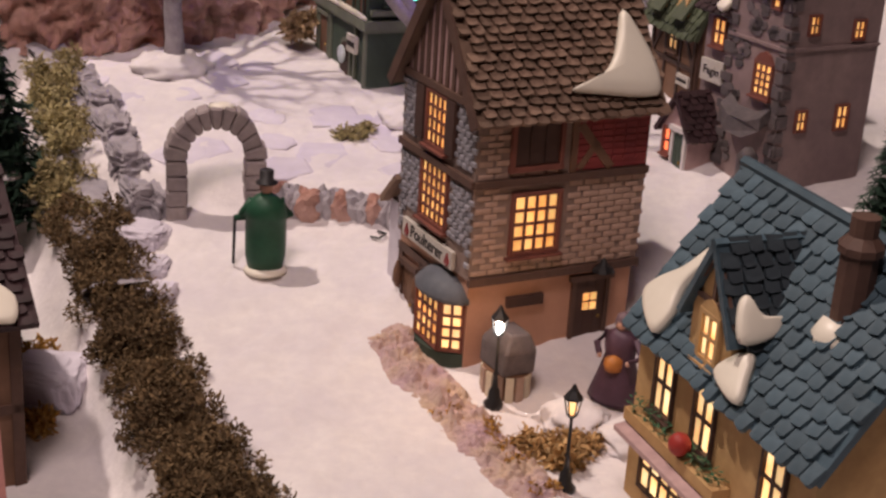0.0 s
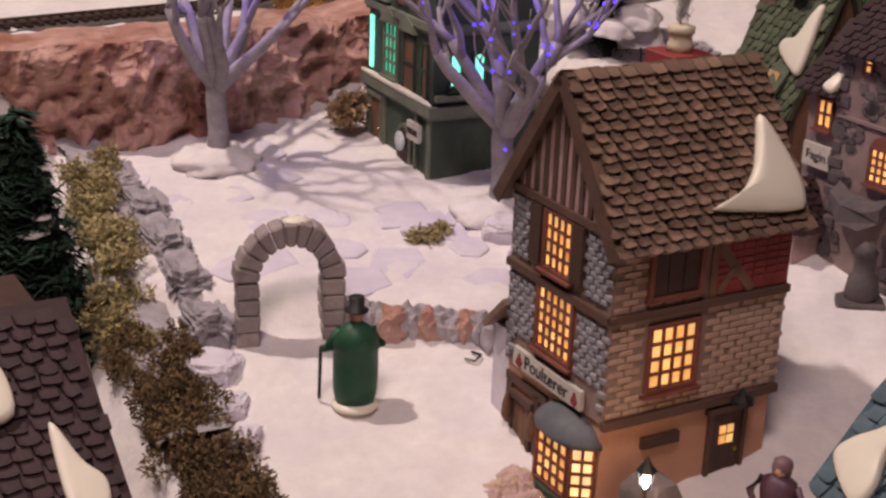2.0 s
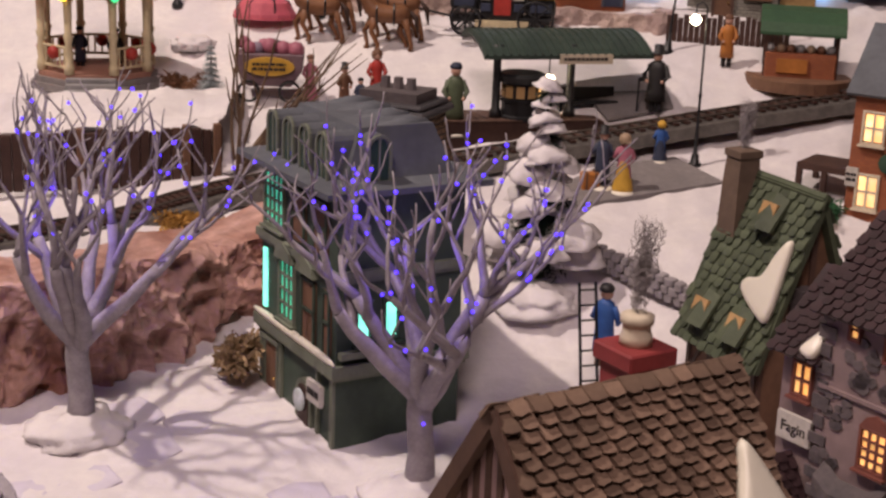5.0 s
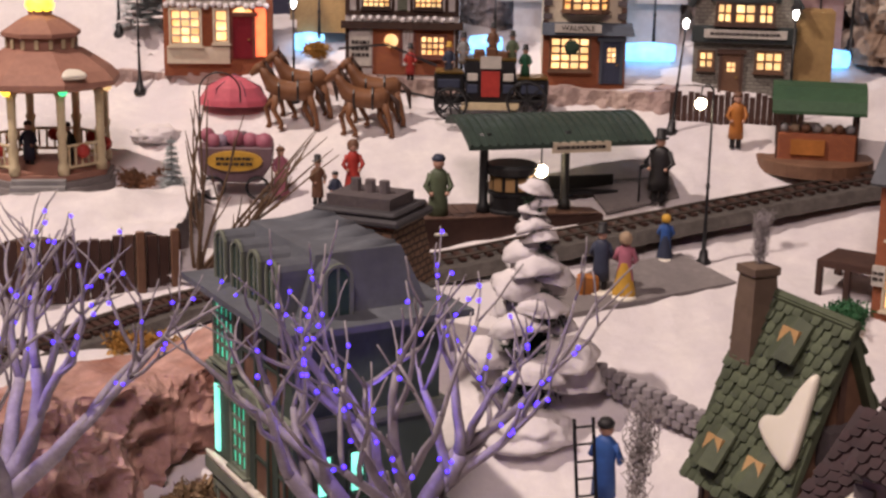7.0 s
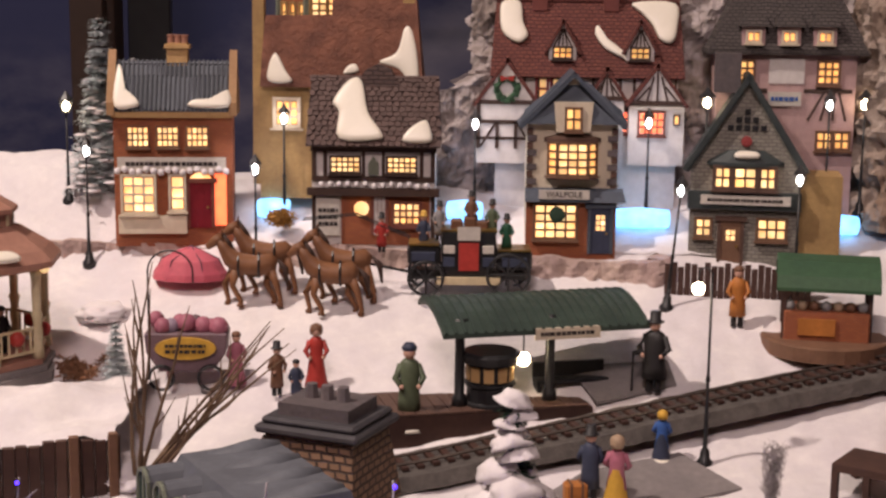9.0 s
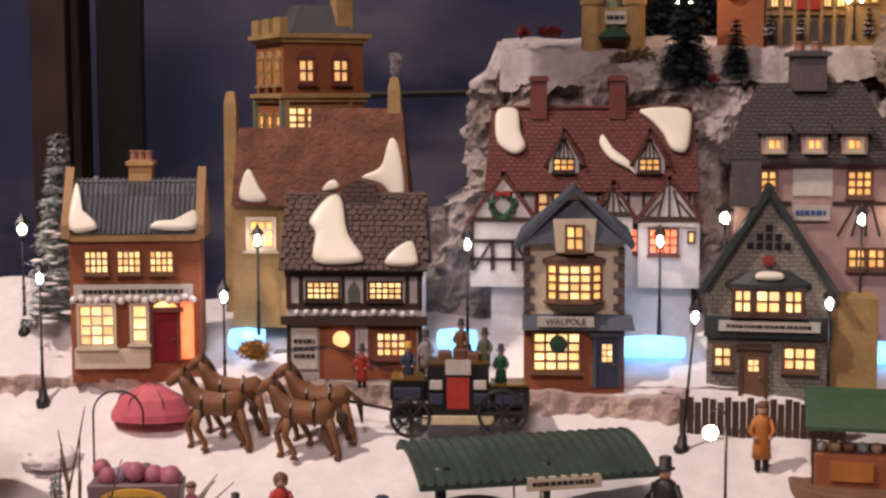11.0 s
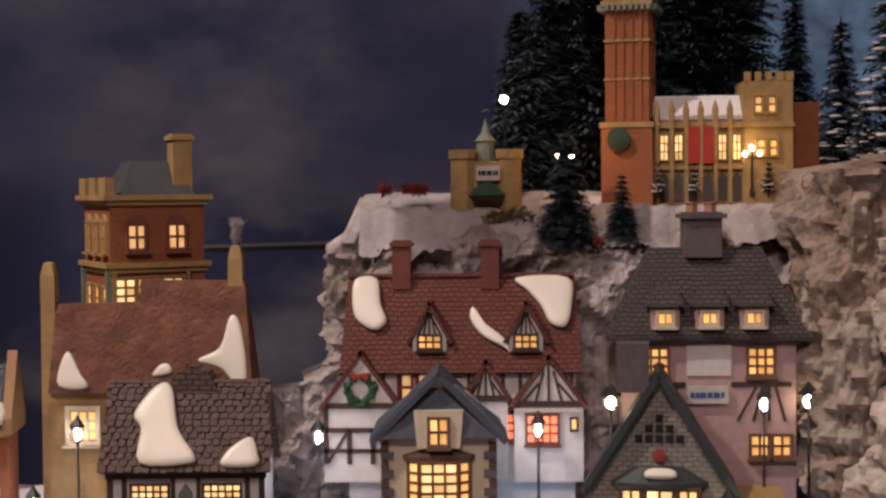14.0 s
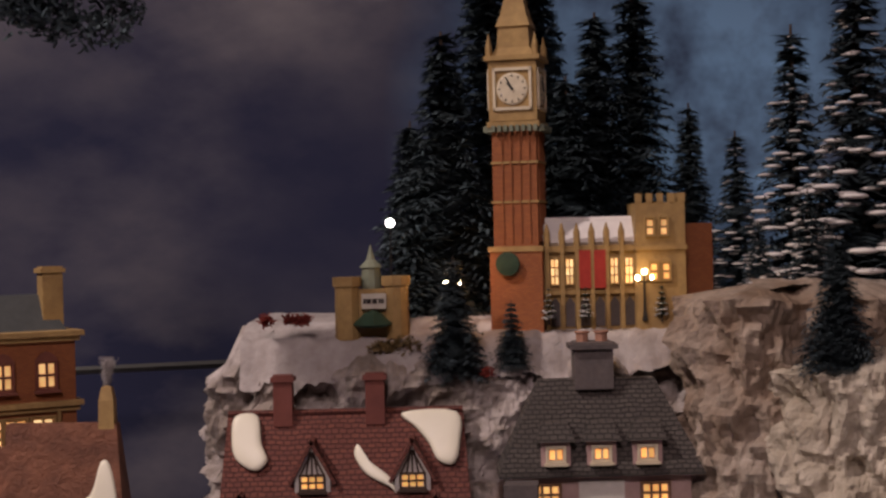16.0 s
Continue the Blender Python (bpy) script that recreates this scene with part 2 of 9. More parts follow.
def door(house, fm, u, v0, w, h, mat, frame_mat, knob_mat, pane_mat=None, label="", grid=(2, 2)):
    m = fm @ pose(u, 0, v0)
    bm = B()
    for i in range(3):
        box(bm, -w / 2 + w * i / 3 + 0.02, -0.12, 0, -w / 2 + w * (i + 1) / 3 - 0.02, 0.04, h)
    box(bm, -w / 2, -0.08, 0, w / 2, 0.04, h)
    d = part("door", bm, mat, house, label, m=m)
    f = B()
    box(f, -w / 2 - 0.25, -0.22, 0, -w / 2, 0.05, h)
    box(f, w / 2, -0.22, 0, w / 2 + 0.25, 0.05, h)
    box(f, -w / 2 - 0.45, -0.32, h, w / 2 + 0.45, 0.05, h + 0.35)
    part("door_frame", f, frame_mat, d)
    k = B()
    ball(k, (w * 0.32, -0.2, h * 0.45), 0.11, n=6)
    part("door_handle", k, knob_mat, d)
    if pane_mat:
        pw = w * 0.5 / grid[0]
        for i in range(grid[0]):
            for j in range(grid[1]):
                p = B()
                x, z = (i - (grid[0] - 1) / 2) * pw, h * 0.68 + (j - (grid[1] - 1) / 2) * pw * 1.15
                box(p, x - pw * 0.4, -0.16, z - pw * 0.45, x + pw * 0.4, -0.1, z + pw * 0.45)
                part("pane", p, pane_mat, d)
    return d


def smooth_loop(pts, k=4):
    out, n = [], len(pts)
    for i in range(n):
        p0, p1, p2, p3 = (Vector(pts[(i + j) % n]) for j in (-1, 0, 1, 2))
        for s in range(k):
            t = s / k
            out.append(0.5 * ((2 * p1) + (p2 - p0) * t + (2 * p0 - 5 * p1 + 4 * p2 - p3) * t * t + (3 * p1 - p0 - 3 * p2 + p3) * t ** 3))
    return out


def snow_patch(parent, m, outline, t=0.5, lift=0.12):
    """A glazed cap of snow lying on a slope; outline of (u, v) in the slope's plane."""
    pts = smooth_loop([Vector((a, b)) for a, b in outline])
    c = sum(pts, Vector((0, 0))) / len(pts)
    bm = B()
    loft(bm, [[(*(c + (p - c) * s), z * t) for p in pts] for s, z in ((0.97, -0.3), (1.0, 0.3), (0.95, 0.75), (0.82, 0.95), (0.5, 1.05), (0.06, 1.08))])
    return part("snow_cap", bm, SNOWCAP, parent, "smooth creamy snow cap", smooth=True, m=m @ pose(0, 0, lift))


def slope_frame(p0, along, up):
    """A frame at p0 with x along the eaves, y up the slope and z out of it."""
    a, b = Vector(along).normalized(), Vector(up).normalized()
    n = a.cross(b).normalized()
    b = n.cross(a)
    mm = Matrix((a, b, n)).transposed().to_4x4()
    mm.translation = Vector(p0)
    return mm


def shingles(parent, m, length, up, rows, cols, mat, seed, taper=0.0, lift=0.16, name="shingle", joined=False, sag=0.1):
    """Rows of uneven shingles on a slope of that length and height; m as slope_frame gives it."""
    rng = random.Random(seed)
    sh, sw = up / rows, length / cols
    meshes = []
    bmj = B() if joined else None
    if not joined:
        for k in range(4):
            bm = B()
            w, h = sw * 0.97, sh * 1.35
            bot = [(-w / 2 + rng.uniform(0, 0.1) * w, -h * 0.45), (-w * 0.2, -h * 0.55 + rng.uniform(-0.06, 0.06) * h), (w * 0.25, -h * 0.55 + rng.uniform(-0.06, 0.06) * h), (w / 2 - rng.uniform(0, 0.1) * w, -h * 0.45), (w / 2, h * 0.45), (-w / 2, h * 0.45)]
            loft(bm, [[(x, y, -0.06 if y < 0 else -0.1) for x, y in bot], [(x * 0.95, y * 0.96, lift if y < 0 else 0.0) for x, y in bot]])
            bmesh.ops.recalc_face_normals(bm, faces=bm.faces)
            bmesh.ops.scale(bm, vec=(U, U, U), verts=bm.verts)
            me = bpy.data.meshes.new(name)
            bm.to_mesh(me)
            bm.free()
            me.materials.append(mat)
            meshes.append(me)
    for j in range(rows):
        f = 1 - taper * (j + 0.5) / rows
        n = max(1, round(cols * f))
        off = rng.uniform(-0.25, 0.25) + (0.5 if j % 2 else 0)
        for i in range(-1, n + 1):
            x = (i + 0.5 + off - n / 2 + rng.uniform(-0.08, 0.08)) * sw
            lim = length * f / 2
            if abs(x) > lim - sw * 0.3:
                continue
            y = (j + 0.42) * sh + rng.uniform(-0.08, 0.08) * sh
            mm = m @ pose(x + length / 2, y, rng.uniform(0.0, 0.05) + 0.05, 0, 0, rng.uniform(-6, 6)) @ Matrix.Diagonal((rng.uniform(0.8, 1.12), rng.uniform(0.92, 1.1), 1, 1))
            if joined:
                w, h = sw * 0.95, sh * 1.3
                bot = [(-w / 2, -h * 0.45), (0, -h * 0.53), (w / 2, -h * 0.45), (w / 2, h * 0.45), (-w / 2, h * 0.45)]
                loft(bmj, [[mm @ Vector((a, b, -0.06)) for a, b in bot], [mm @ Vector((a * 0.95, b * 0.96, lift if b < 0 else 0.0)) for a, b in bot]])
            else:
                put(name, rng.choice(meshes), parent, "", mm)
    if joined:
        tagged(part(name + "s", bmj, mat, parent), kind="stuff")


def text_on(parent, m, words, size, mat, name="lettering"):
    cu = bpy.data.curves.new(name, "FONT")
    cu.body, cu.size, cu.align_x, cu.align_y, cu.extrude = words, size * U, "CENTER", "CENTER", 0.0002
    tmp = bpy.data.objects.new(name, cu)
    me = bpy.data.meshes.new_from_object(tmp)
    bpy.data.objects.remove(tmp)
    me.materials.clear()
    me.materials.append(mat)
    return put(name, me, parent, "", m @ pose(0, 0, 0, 90))


def bars_on(parent, fm, u, v, w, h, lines, mat):
    """Writing too small to read: plain strokes."""
    rng = random.Random(int(w * 100 + v * 7))
    bm = B()
    for k in range(lines):
        z = v + h / 2 - h * (k + 0.5) / lines
        x = u - w / 2
        while x < u + w / 2 - 0.1:
            l = min(rng.uniform(0.15, 0.5), u + w / 2 - x)
            box(bm, x, -0.03, z - h / lines * 0.28, x + l * 0.8, 0.02, z + h / lines * 0.28)
            x += l
    return part("lettering", bm, mat, parent, m=fm)


def rough_grid(nx, ny, fn, bm=None, mi=0):
    """A sheet of nx x ny cells whose corners fn(i/nx, j/ny) places."""
    bm = bm or B()
    vs = [[bm.verts.new(fn(i / nx, j / ny)) for i in range(nx + 1)] for j in range(ny + 1)]
    for j in range(ny):
        for i in range(nx):
            bm.faces.new((vs[j][i], vs[j][i + 1], vs[j + 1][i + 1], vs[j + 1][i])).material_index = mi
    return bm


def fbm(x, y, z=0.0, o=4):
    return noise.fractal(Vector((x, y, z)), 1.0, 2.1, o)


def rock(name, x, y, z, sx, sy, sz, mat, label, seed, ridge=0.35, category="rock", rz=0, kind=""):
    """A boulder or rock face: a squarish lump broken up at three scales."""
    bm = B()
    bmesh.ops.create_icosphere(bm, subdivisions=5, radius=1)
    for v in bm.verts:
        p = v.co.copy()
        q = Vector([math.copysign(abs(c) ** 0.55, c) for c in p])
        n1 = noise.fractal(p * 1.3 + Vector((seed * 7.1, 3, 1)), 1.0, 2.0, 5)
        n2 = 1 - abs(noise.noise(p * 3.1 + Vector((seed * 3.3, 9, 4)))) * 2
        k = 1 + ridge * (0.45 * n1 + 0.22 * n2)
        v.co = Vector((q.x * sx / 2 * k, q.y * sy / 2 * k, (q.z * k + 1) * sz / 2))
    ob = part(name, bm, mat, None, m=pose(x, y, z, 0, 0, rz))
    return tagged(ob, label, category, kind=kind)

SNOW = surf("snow", (0.80, 0.76, 0.74), (0.70, 0.66, 0.68), 0.5, 0.75, 0.8, 0.2, c3=(0.60, 0.56, 0.58))
SNOWCAP = surf("snow_glaze", (0.83, 0.78, 0.66), (0.76, 0.72, 0.62), 0.4, 0.38, 0.1, 0.03, c3=(0.72, 0.67, 0.56), spec=0.5)
STONEPAINT = surf("terrace_plaster", (0.74, 0.70, 0.76), (0.56, 0.52, 0.62), 0.35, 0.8, 0.7, 0.15, c3=(0.50, 0.46, 0.52))
REDROCK = surf("red_rock", (0.36, 0.16, 0.11), (0.66, 0.43, 0.37), 0.35, 0.85, 1.0, 0.4, c3=(0.08, 0.03, 0.025))
GREYROCK = surf("grey_rock", (0.31, 0.29, 0.32), (0.50, 0.46, 0.49), 0.5, 0.85, 1.0, 0.25, c3=(0.16, 0.14, 0.15))
CLIFF = surf("cliff_rock", (0.30, 0.25, 0.23), (0.60, 0.54, 0.55), 0.55, 0.85, 1.0, 0.45, c3=(0.11, 0.09, 0.06))
CLIFFBROWN = surf("brown_cliff", (0.26, 0.18, 0.13), (0.44, 0.37, 0.32), 0.45, 0.85, 1.0, 0.45, c3=(0.08, 0.05, 0.035))
BEDROCK = surf("flower_bed_stone", (0.60, 0.46, 0.34), (0.50, 0.36, 0.40), 0.9, 0.85, 0.9, 0.15, c3=(0.30, 0.18, 0.16))
MOSS = surf("moss", (0.20, 0.135, 0.068), (0.11, 0.07, 0.036), 0.6, 0.9, 0.3, 0.05, per_piece=0.5)
LIGHTMOSS = surf("pale_moss", (0.50, 0.43, 0.22), (0.34, 0.28, 0.14), 0.6, 0.9, 0.3, 0.05, per_piece=0.4)
GOLDMOSS = surf("golden_moss", (0.50, 0.28, 0.07), (0.34, 0.17, 0.05), 0.6, 0.9, 0.3, 0.05, per_piece=0.4)
NEEDLE = surf("fir_needles", (0.035, 0.07, 0.045), (0.02, 0.045, 0.03), 1.0, 0.7, 0.2, 0.02, per_piece=0.5)
FROST = surf("frosted_needles", (0.62, 0.66, 0.68), (0.35, 0.42, 0.42), 1.5, 0.6, 0.2, 0.02, per_piece=0.3)
DARKFIR = surf("far_fir", (0.042, 0.062, 0.078), (0.07, 0.095, 0.11), 1.0, 0.8, 0.2, 0.02, per_piece=0.5)
BLUEFIR = surf("blue_fir", (0.035, 0.05, 0.065), (0.06, 0.08, 0.095), 1.0, 0.8, 0.2, 0.02, per_piece=0.5)
BARK = surf("dark_bark", (0.08, 0.055, 0.04), (0.05, 0.035, 0.03), 2.0, 0.85, 0.8, 0.06)
PALEBARK = surf("whitewashed_bark", (0.44, 0.40, 0.43), (0.28, 0.25, 0.28), 1.6, 0.7, 0.8, 0.08, c3=(0.22, 0.19, 0.21))
TWIG = surf("twig_bark", (0.20, 0.13, 0.08), (0.13, 0.085, 0.06), 2.0, 0.8, 0.5, 0.04)
DARKWOOD = surf("dark_wood", (0.085, 0.045, 0.035), (0.055, 0.03, 0.025), 1.2, 0.6, 0.6, 0.04)
TRIM = surf("brown_trim", (0.13, 0.075, 0.055), (0.09, 0.05, 0.04), 1.2, 0.6, 0.6, 0.04)
BROWNWOOD = surf("brown_wood", (0.22, 0.12, 0.075), (0.15, 0.08, 0.05), 1.0, 0.6, 0.5, 0.04)
REDBROWN = surf("red_brown_paint", (0.24, 0.085, 0.06), (0.16, 0.055, 0.045), 1.0, 0.6, 0.5, 0.04)
BARNRED = surf("barn_red_brick", (0.30, 0.05, 0.05), (0.22, 0.035, 0.04), 0.8, 0.6, 0.7, 0.06)
PEACH = surf("peach_plaster", (0.56, 0.32, 0.22), (0.47, 0.26, 0.18), 0.5, 0.7, 0.4, 0.04, c3=(0.40, 0.22, 0.15))
CREAM = surf("cream_plaster", (0.72, 0.64, 0.50), (0.60, 0.52, 0.40), 0.6, 0.7, 0.4, 0.04, c3=(0.45, 0.38, 0.28))
WHITEP = surf("white_plaster", (0.72, 0.68, 0.66), (0.62, 0.58, 0.56), 0.6, 0.7, 0.4, 0.04, c3=(0.46, 0.42, 0.40))
PINKP = surf("pink_plaster", (0.52, 0.36, 0.34), (0.42, 0.28, 0.28), 0.6, 0.7, 0.5, 0.05, c3=(0.28, 0.18, 0.18))
FAGINW = surf("grey_pink_render", (0.30, 0.22, 0.21), (0.23, 0.165, 0.165), 0.4, 0.75, 0.6, 0.06, c3=(0.14, 0.10, 0.10))
DARKSTONE = surf("dark_fieldstone", (0.11, 0.095, 0.10), (0.16, 0.13, 0.13), 1.2, 0.75, 0.9, 0.1, per_piece=0.25)
OCHRE = surf("ochre_stone", (0.56, 0.37, 0.17), (0.46, 0.28, 0.12), 0.8, 0.75, 0.6, 0.06, c3=(0.34, 0.2, 0.09))
GREENW = surf("green_timber", (0.07, 0.10, 0.075), (0.045, 0.065, 0.05), 0.9, 0.6, 0.5, 0.05)
GREENTRIM = surf("grey_green_trim", (0.22, 0.24, 0.18), (0.15, 0.17, 0.13), 0.9, 0.6, 0.5, 0.05)
SLATE = surf("slate_roof", (0.13, 0.14, 0.16), (0.09, 0.095, 0.11), 0.8, 0.6, 0.6, 0.06)
BLUESH = surf("blue_shingle", (0.075, 0.12, 0.15), (0.05, 0.085, 0.11), 1.0, 0.55, 0.7, 0.06, per_piece=0.22)
BROWNSH = surf("brown_shingle", (0.23, 0.15, 0.105), (0.15, 0.098, 0.075), 1.0, 0.75, 0.9, 0.07, per_piece=0.3)
PURPLESH = surf("plum_shingle", (0.05, 0.025, 0.028), (0.033, 0.018, 0.021), 1.0, 0.6, 0.8, 0.06, per_piece=0.22)
GREENSH = surf("green_shingle", (0.105, 0.125, 0.075), (0.07, 0.085, 0.055), 1.0, 0.6, 0.8, 0.06, per_piece=0.25)
STONE = surf("grey_stone", (0.36, 0.33, 0.34), (0.27, 0.245, 0.26), 1.2, 0.8, 0.8, 0.08, per_piece=0.15)
ARCHSTONE = surf("arch_stone", (0.40, 0.34, 0.33), (0.30, 0.25, 0.26), 1.2, 0.8, 0.9, 0.1, per_piece=0.12)
STONEBRICK = surf("painted_grey_stone", (0.34, 0.33, 0.36), (0.25, 0.24, 0.27), 1.0, 0.7, 0.7, 0.06, per_piece=0.15)
TANBRICK = surf("tan_brick", (0.52, 0.365, 0.29), (0.42, 0.29, 0.235), 1.0, 0.75, 0.6, 0.05, per_piece=0.1)
MORTAR = surf("shadow_mortar", (0.31, 0.225, 0.19), (0.25, 0.18, 0.155), 1.0, 0.8, 0.4, 0.04)
REDBRICK = courses("red_brick", (0.40, 0.13, 0.055), (0.33, 0.10, 0.05), (0.24, 0.10, 0.06), 0.42, 0.17, 0.03)
TOWERBRICK = courses("tower_brick", (0.40, 0.14, 0.055), (0.31, 0.10, 0.045), (0.24, 0.10, 0.05), 0.3, 0.14, 0.025)
GREYBRICK = courses("grey_courses", (0.30, 0.28, 0.24), (0.24, 0.22, 0.19), (0.16, 0.15, 0.13), 0.6, 0.3, 0.05)
YELLOWSTONE = surf("yellow_stone", (0.44, 0.29, 0.12), (0.33, 0.21, 0.09), 1.0, 0.7, 0.8, 0.08, c3=(0.20, 0.13, 0.06))
REDTHATCH = surf("rust_roof", (0.26, 0.11, 0.07), (0.13, 0.055, 0.04), 1.4, 0.7, 1.0, 0.35)
SHOPROOF = courses("shop_roof", (0.13, 0.085, 0.075), (0.095, 0.065, 0.06), (0.05, 0.035, 0.035), 0.8, 0.35, 0.06, axis="x", depth=0.12)
REDROOF = courses("tudor_roof", (0.19, 0.065, 0.05), (0.14, 0.048, 0.042), (0.08, 0.03, 0.028), 0.5, 0.3, 0.05, axis="x", depth=0.1)
INNROOF = courses("inn_roof", (0.10, 0.085, 0.08), (0.08, 0.068, 0.066), (0.04, 0.035, 0.035), 0.5, 0.28, 0.05, axis="x", depth=0.1)
GREYTILE = courses("grey_tile", (0.17, 0.19, 0.22), (0.14, 0.155, 0.18), (0.07, 0.08, 0.09), 0.34, 3.0, 0.09, axis="x", depth=0.14)
DARKGREENROOF = surf("dark_green_roof", (0.05, 0.062, 0.062), (0.036, 0.044, 0.046), 1.0, 0.5, 0.8, 0.08)
BLUEROOF = surf("blue_grey_roof", (0.085, 0.10, 0.13), (0.06, 0.075, 0.10), 1.0, 0.55, 0.8, 0.08)
TIMBER = surf("tudor_timber", (0.07, 0.04, 0.03), (0.05, 0.03, 0.025), 1.0, 0.6, 0.5, 0.04)
BLACK = surf("black_iron", (0.02, 0.02, 0.022), (0.012, 0.012, 0.014), 2.0, 0.4, 0.3, 0.02, spec=0.5)
SIGNW = surf("sign_board", (0.62, 0.58, 0.52), (0.52, 0.48, 0.43), 1.0, 0.6, 0.2, 0.02)
INK = surf("sign_ink", (0.025, 0.02, 0.02), (0.04, 0.03, 0.03), 1.0, 0.6, 0.1, 0.01)
BRASS = surf("dull_brass", (0.40, 0.26, 0.08), (0.30, 0.19, 0.06), 2.0, 0.35, 0.2, 0.02, metal=0.8)
BALLAST = surf("ballast", (0.13, 0.115, 0.105), (0.08, 0.07, 0.065), 3.0, 0.9, 1.0, 0.12)
RAIL = surf("rail_steel", (0.16, 0.13, 0.11), (0.10, 0.08, 0.07), 2.0, 0.4, 0.2, 0.02, metal=0.7)
GREYMAT = surf("platform_and_shade_grey", (0.25, 0.225, 0.22), (0.20, 0.18, 0.18), 0.8, 0.8, 0.4, 0.03)
GREENCLOTH = surf("green_awning", (0.05, 0.11, 0.055), (0.035, 0.08, 0.045), 0.8, 0.6, 0.5, 0.05)
CANOPY = surf("canopy_green", (0.05, 0.075, 0.06), (0.035, 0.052, 0.045), 0.8, 0.5, 0.8, 0.08)
TERRACOTTA = surf("gazebo_roof", (0.42, 0.22, 0.16), (0.34, 0.17, 0.125), 0.8, 0.65, 0.6, 0.05)
GAZCREAM = surf("gazebo_cream", (0.66, 0.56, 0.36), (0.56, 0.46, 0.29), 0.8, 0.6, 0.4, 0.03)
HORSE = surf("bay_horse", (0.25, 0.115, 0.055), (0.16, 0.07, 0.035), 0.8, 0.5, 0.3, 0.03)
MANE = surf("dark_mane", (0.07, 0.04, 0.03), (0.05, 0.03, 0.025), 1.0, 0.6, 0.3, 0.03)
PINK = surf("pink_cloth", (0.62, 0.14, 0.18), (0.48, 0.09, 0.13), 0.8, 0.6, 0.3, 0.03)
SKIN = surf("painted_face", (0.60, 0.36, 0.27), (0.55, 0.32, 0.24), 1.0, 0.55, 0.1, 0.01)
COATS = {k: surf("paint_" + k, c, tuple(x * 0.7 for x in c), 1.0, 0.5, 0.3, 0.03) for k, c in dict(
    green=(0.025, 0.10, 0.055), black=(0.03, 0.028, 0.03), plum=(0.11, 0.06, 0.09), pink=(0.46, 0.16, 0.22), orange=(0.52, 0.20, 0.05),
    blue=(0.05, 0.13, 0.40), navy=(0.05, 0.06, 0.10), red=(0.46, 0.05, 0.04), brown=(0.20, 0.10, 0.06), grey=(0.30, 0.29, 0.29),
    olive=(0.12, 0.15, 0.09), yellow=(0.65, 0.38, 0.06), white=(0.66, 0.63, 0.6), lilac=(0.36, 0.28, 0.36), tan=(0.42, 0.3, 0.2), mauve=(0.2, 0.13, 0.15)).items()}
WARM = glow("lit_pane", (1.0, 0.58, 0.20), 1.25, (0.85, 0.30, 0.06), 0.35)
WARMHOT = glow("bright_pane", (1.0, 0.72, 0.36), 1.7, (0.95, 0.42, 0.11), 0.35)
WARMDIM = glow("dim_pane", (1.0, 0.60, 0.25), 0.8, (0.7, 0.32, 0.10), 0.4)
REDGLOW = glow("red_lit_pane", (1.0, 0.20, 0.07), 1.6, (0.9, 0.12, 0.05))
TEAL = glow("teal_pane", (0.10, 0.85, 0.50), 0.6, (0.04, 0.40, 0.26), 0.4)
TEALHOT = glow("bright_teal_pane", (0.25, 1.0, 0.75), 1.6)
BULB = glow("lamp_bulb", (1.0, 0.80, 0.52), 22.0, (1.0, 0.78, 0.5))
BULBW = glow("white_bulb", (1.0, 0.93, 0.85), 18.0, (0.95, 0.9, 0.9))
LED = glow("blue_led", (0.06, 0.025, 1.0), 2.8, (0.09, 0.03, 1.0))
ICEGLOW = glow("blue_lit_ice", (0.25, 0.62, 1.0), 1.9, (0.16, 0.45, 1.0))
REDBULB = glow("red_bulb", (1.0, 0.10, 0.05), 6.0)
YELBULB = glow("yellow_bulb", (1.0, 0.65, 0.05), 4.0)
GRNBULB = glow("green_bulb", (0.05, 0.7, 0.25), 2.0)
SMOKE = surf("grey_wool_smoke", (0.40, 0.36, 0.36), (0.32, 0.29, 0.3), 1.0, 0.95, 0.5, 0.05)
SKYPAINT, _nt, _b = _nodes("painted_night_sky")
_tc = _nt.nodes.new("ShaderNodeTexCoord")
_mp = _nt.nodes.new("ShaderNodeMapping")
_mp.inputs["Scale"].default_value = (1.0, 1.0, 1.7)
_mp.inputs["Rotation"].default_value = (0, 0.5, 0)
_nt.links.new(_tc.outputs["Object"], _mp.inputs["Vector"])
_c1 = _ramp(_nt, _noise(_nt, _mp.outputs[0], 4.2, 6.0, 0.55), 0.44, 0.74)
_c2 = _ramp(_nt, _noise(_nt, _mp.outputs[0], 1.9, 2.0, 0.5), 0.38, 0.62)
_mu = _nt.nodes.new("ShaderNodeMath")
_mu.operation = "MULTIPLY"
_nt.links.new(_c1, _mu.inputs[0])
_nt.links.new(_c2, _mu.inputs[1])
_col = _mixcol(_nt, _mu.outputs[0], (0.012, 0.016, 0.058), (0.17, 0.16, 0.19))
# pool of blue light at the right, put into the backdrop's colour
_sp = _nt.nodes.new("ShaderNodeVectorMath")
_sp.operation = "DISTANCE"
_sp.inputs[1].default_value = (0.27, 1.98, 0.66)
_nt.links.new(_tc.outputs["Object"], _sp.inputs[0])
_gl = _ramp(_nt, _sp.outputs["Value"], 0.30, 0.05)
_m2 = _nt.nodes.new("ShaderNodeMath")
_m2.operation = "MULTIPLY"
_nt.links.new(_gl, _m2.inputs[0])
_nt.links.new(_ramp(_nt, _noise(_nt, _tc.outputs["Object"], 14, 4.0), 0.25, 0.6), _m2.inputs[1])
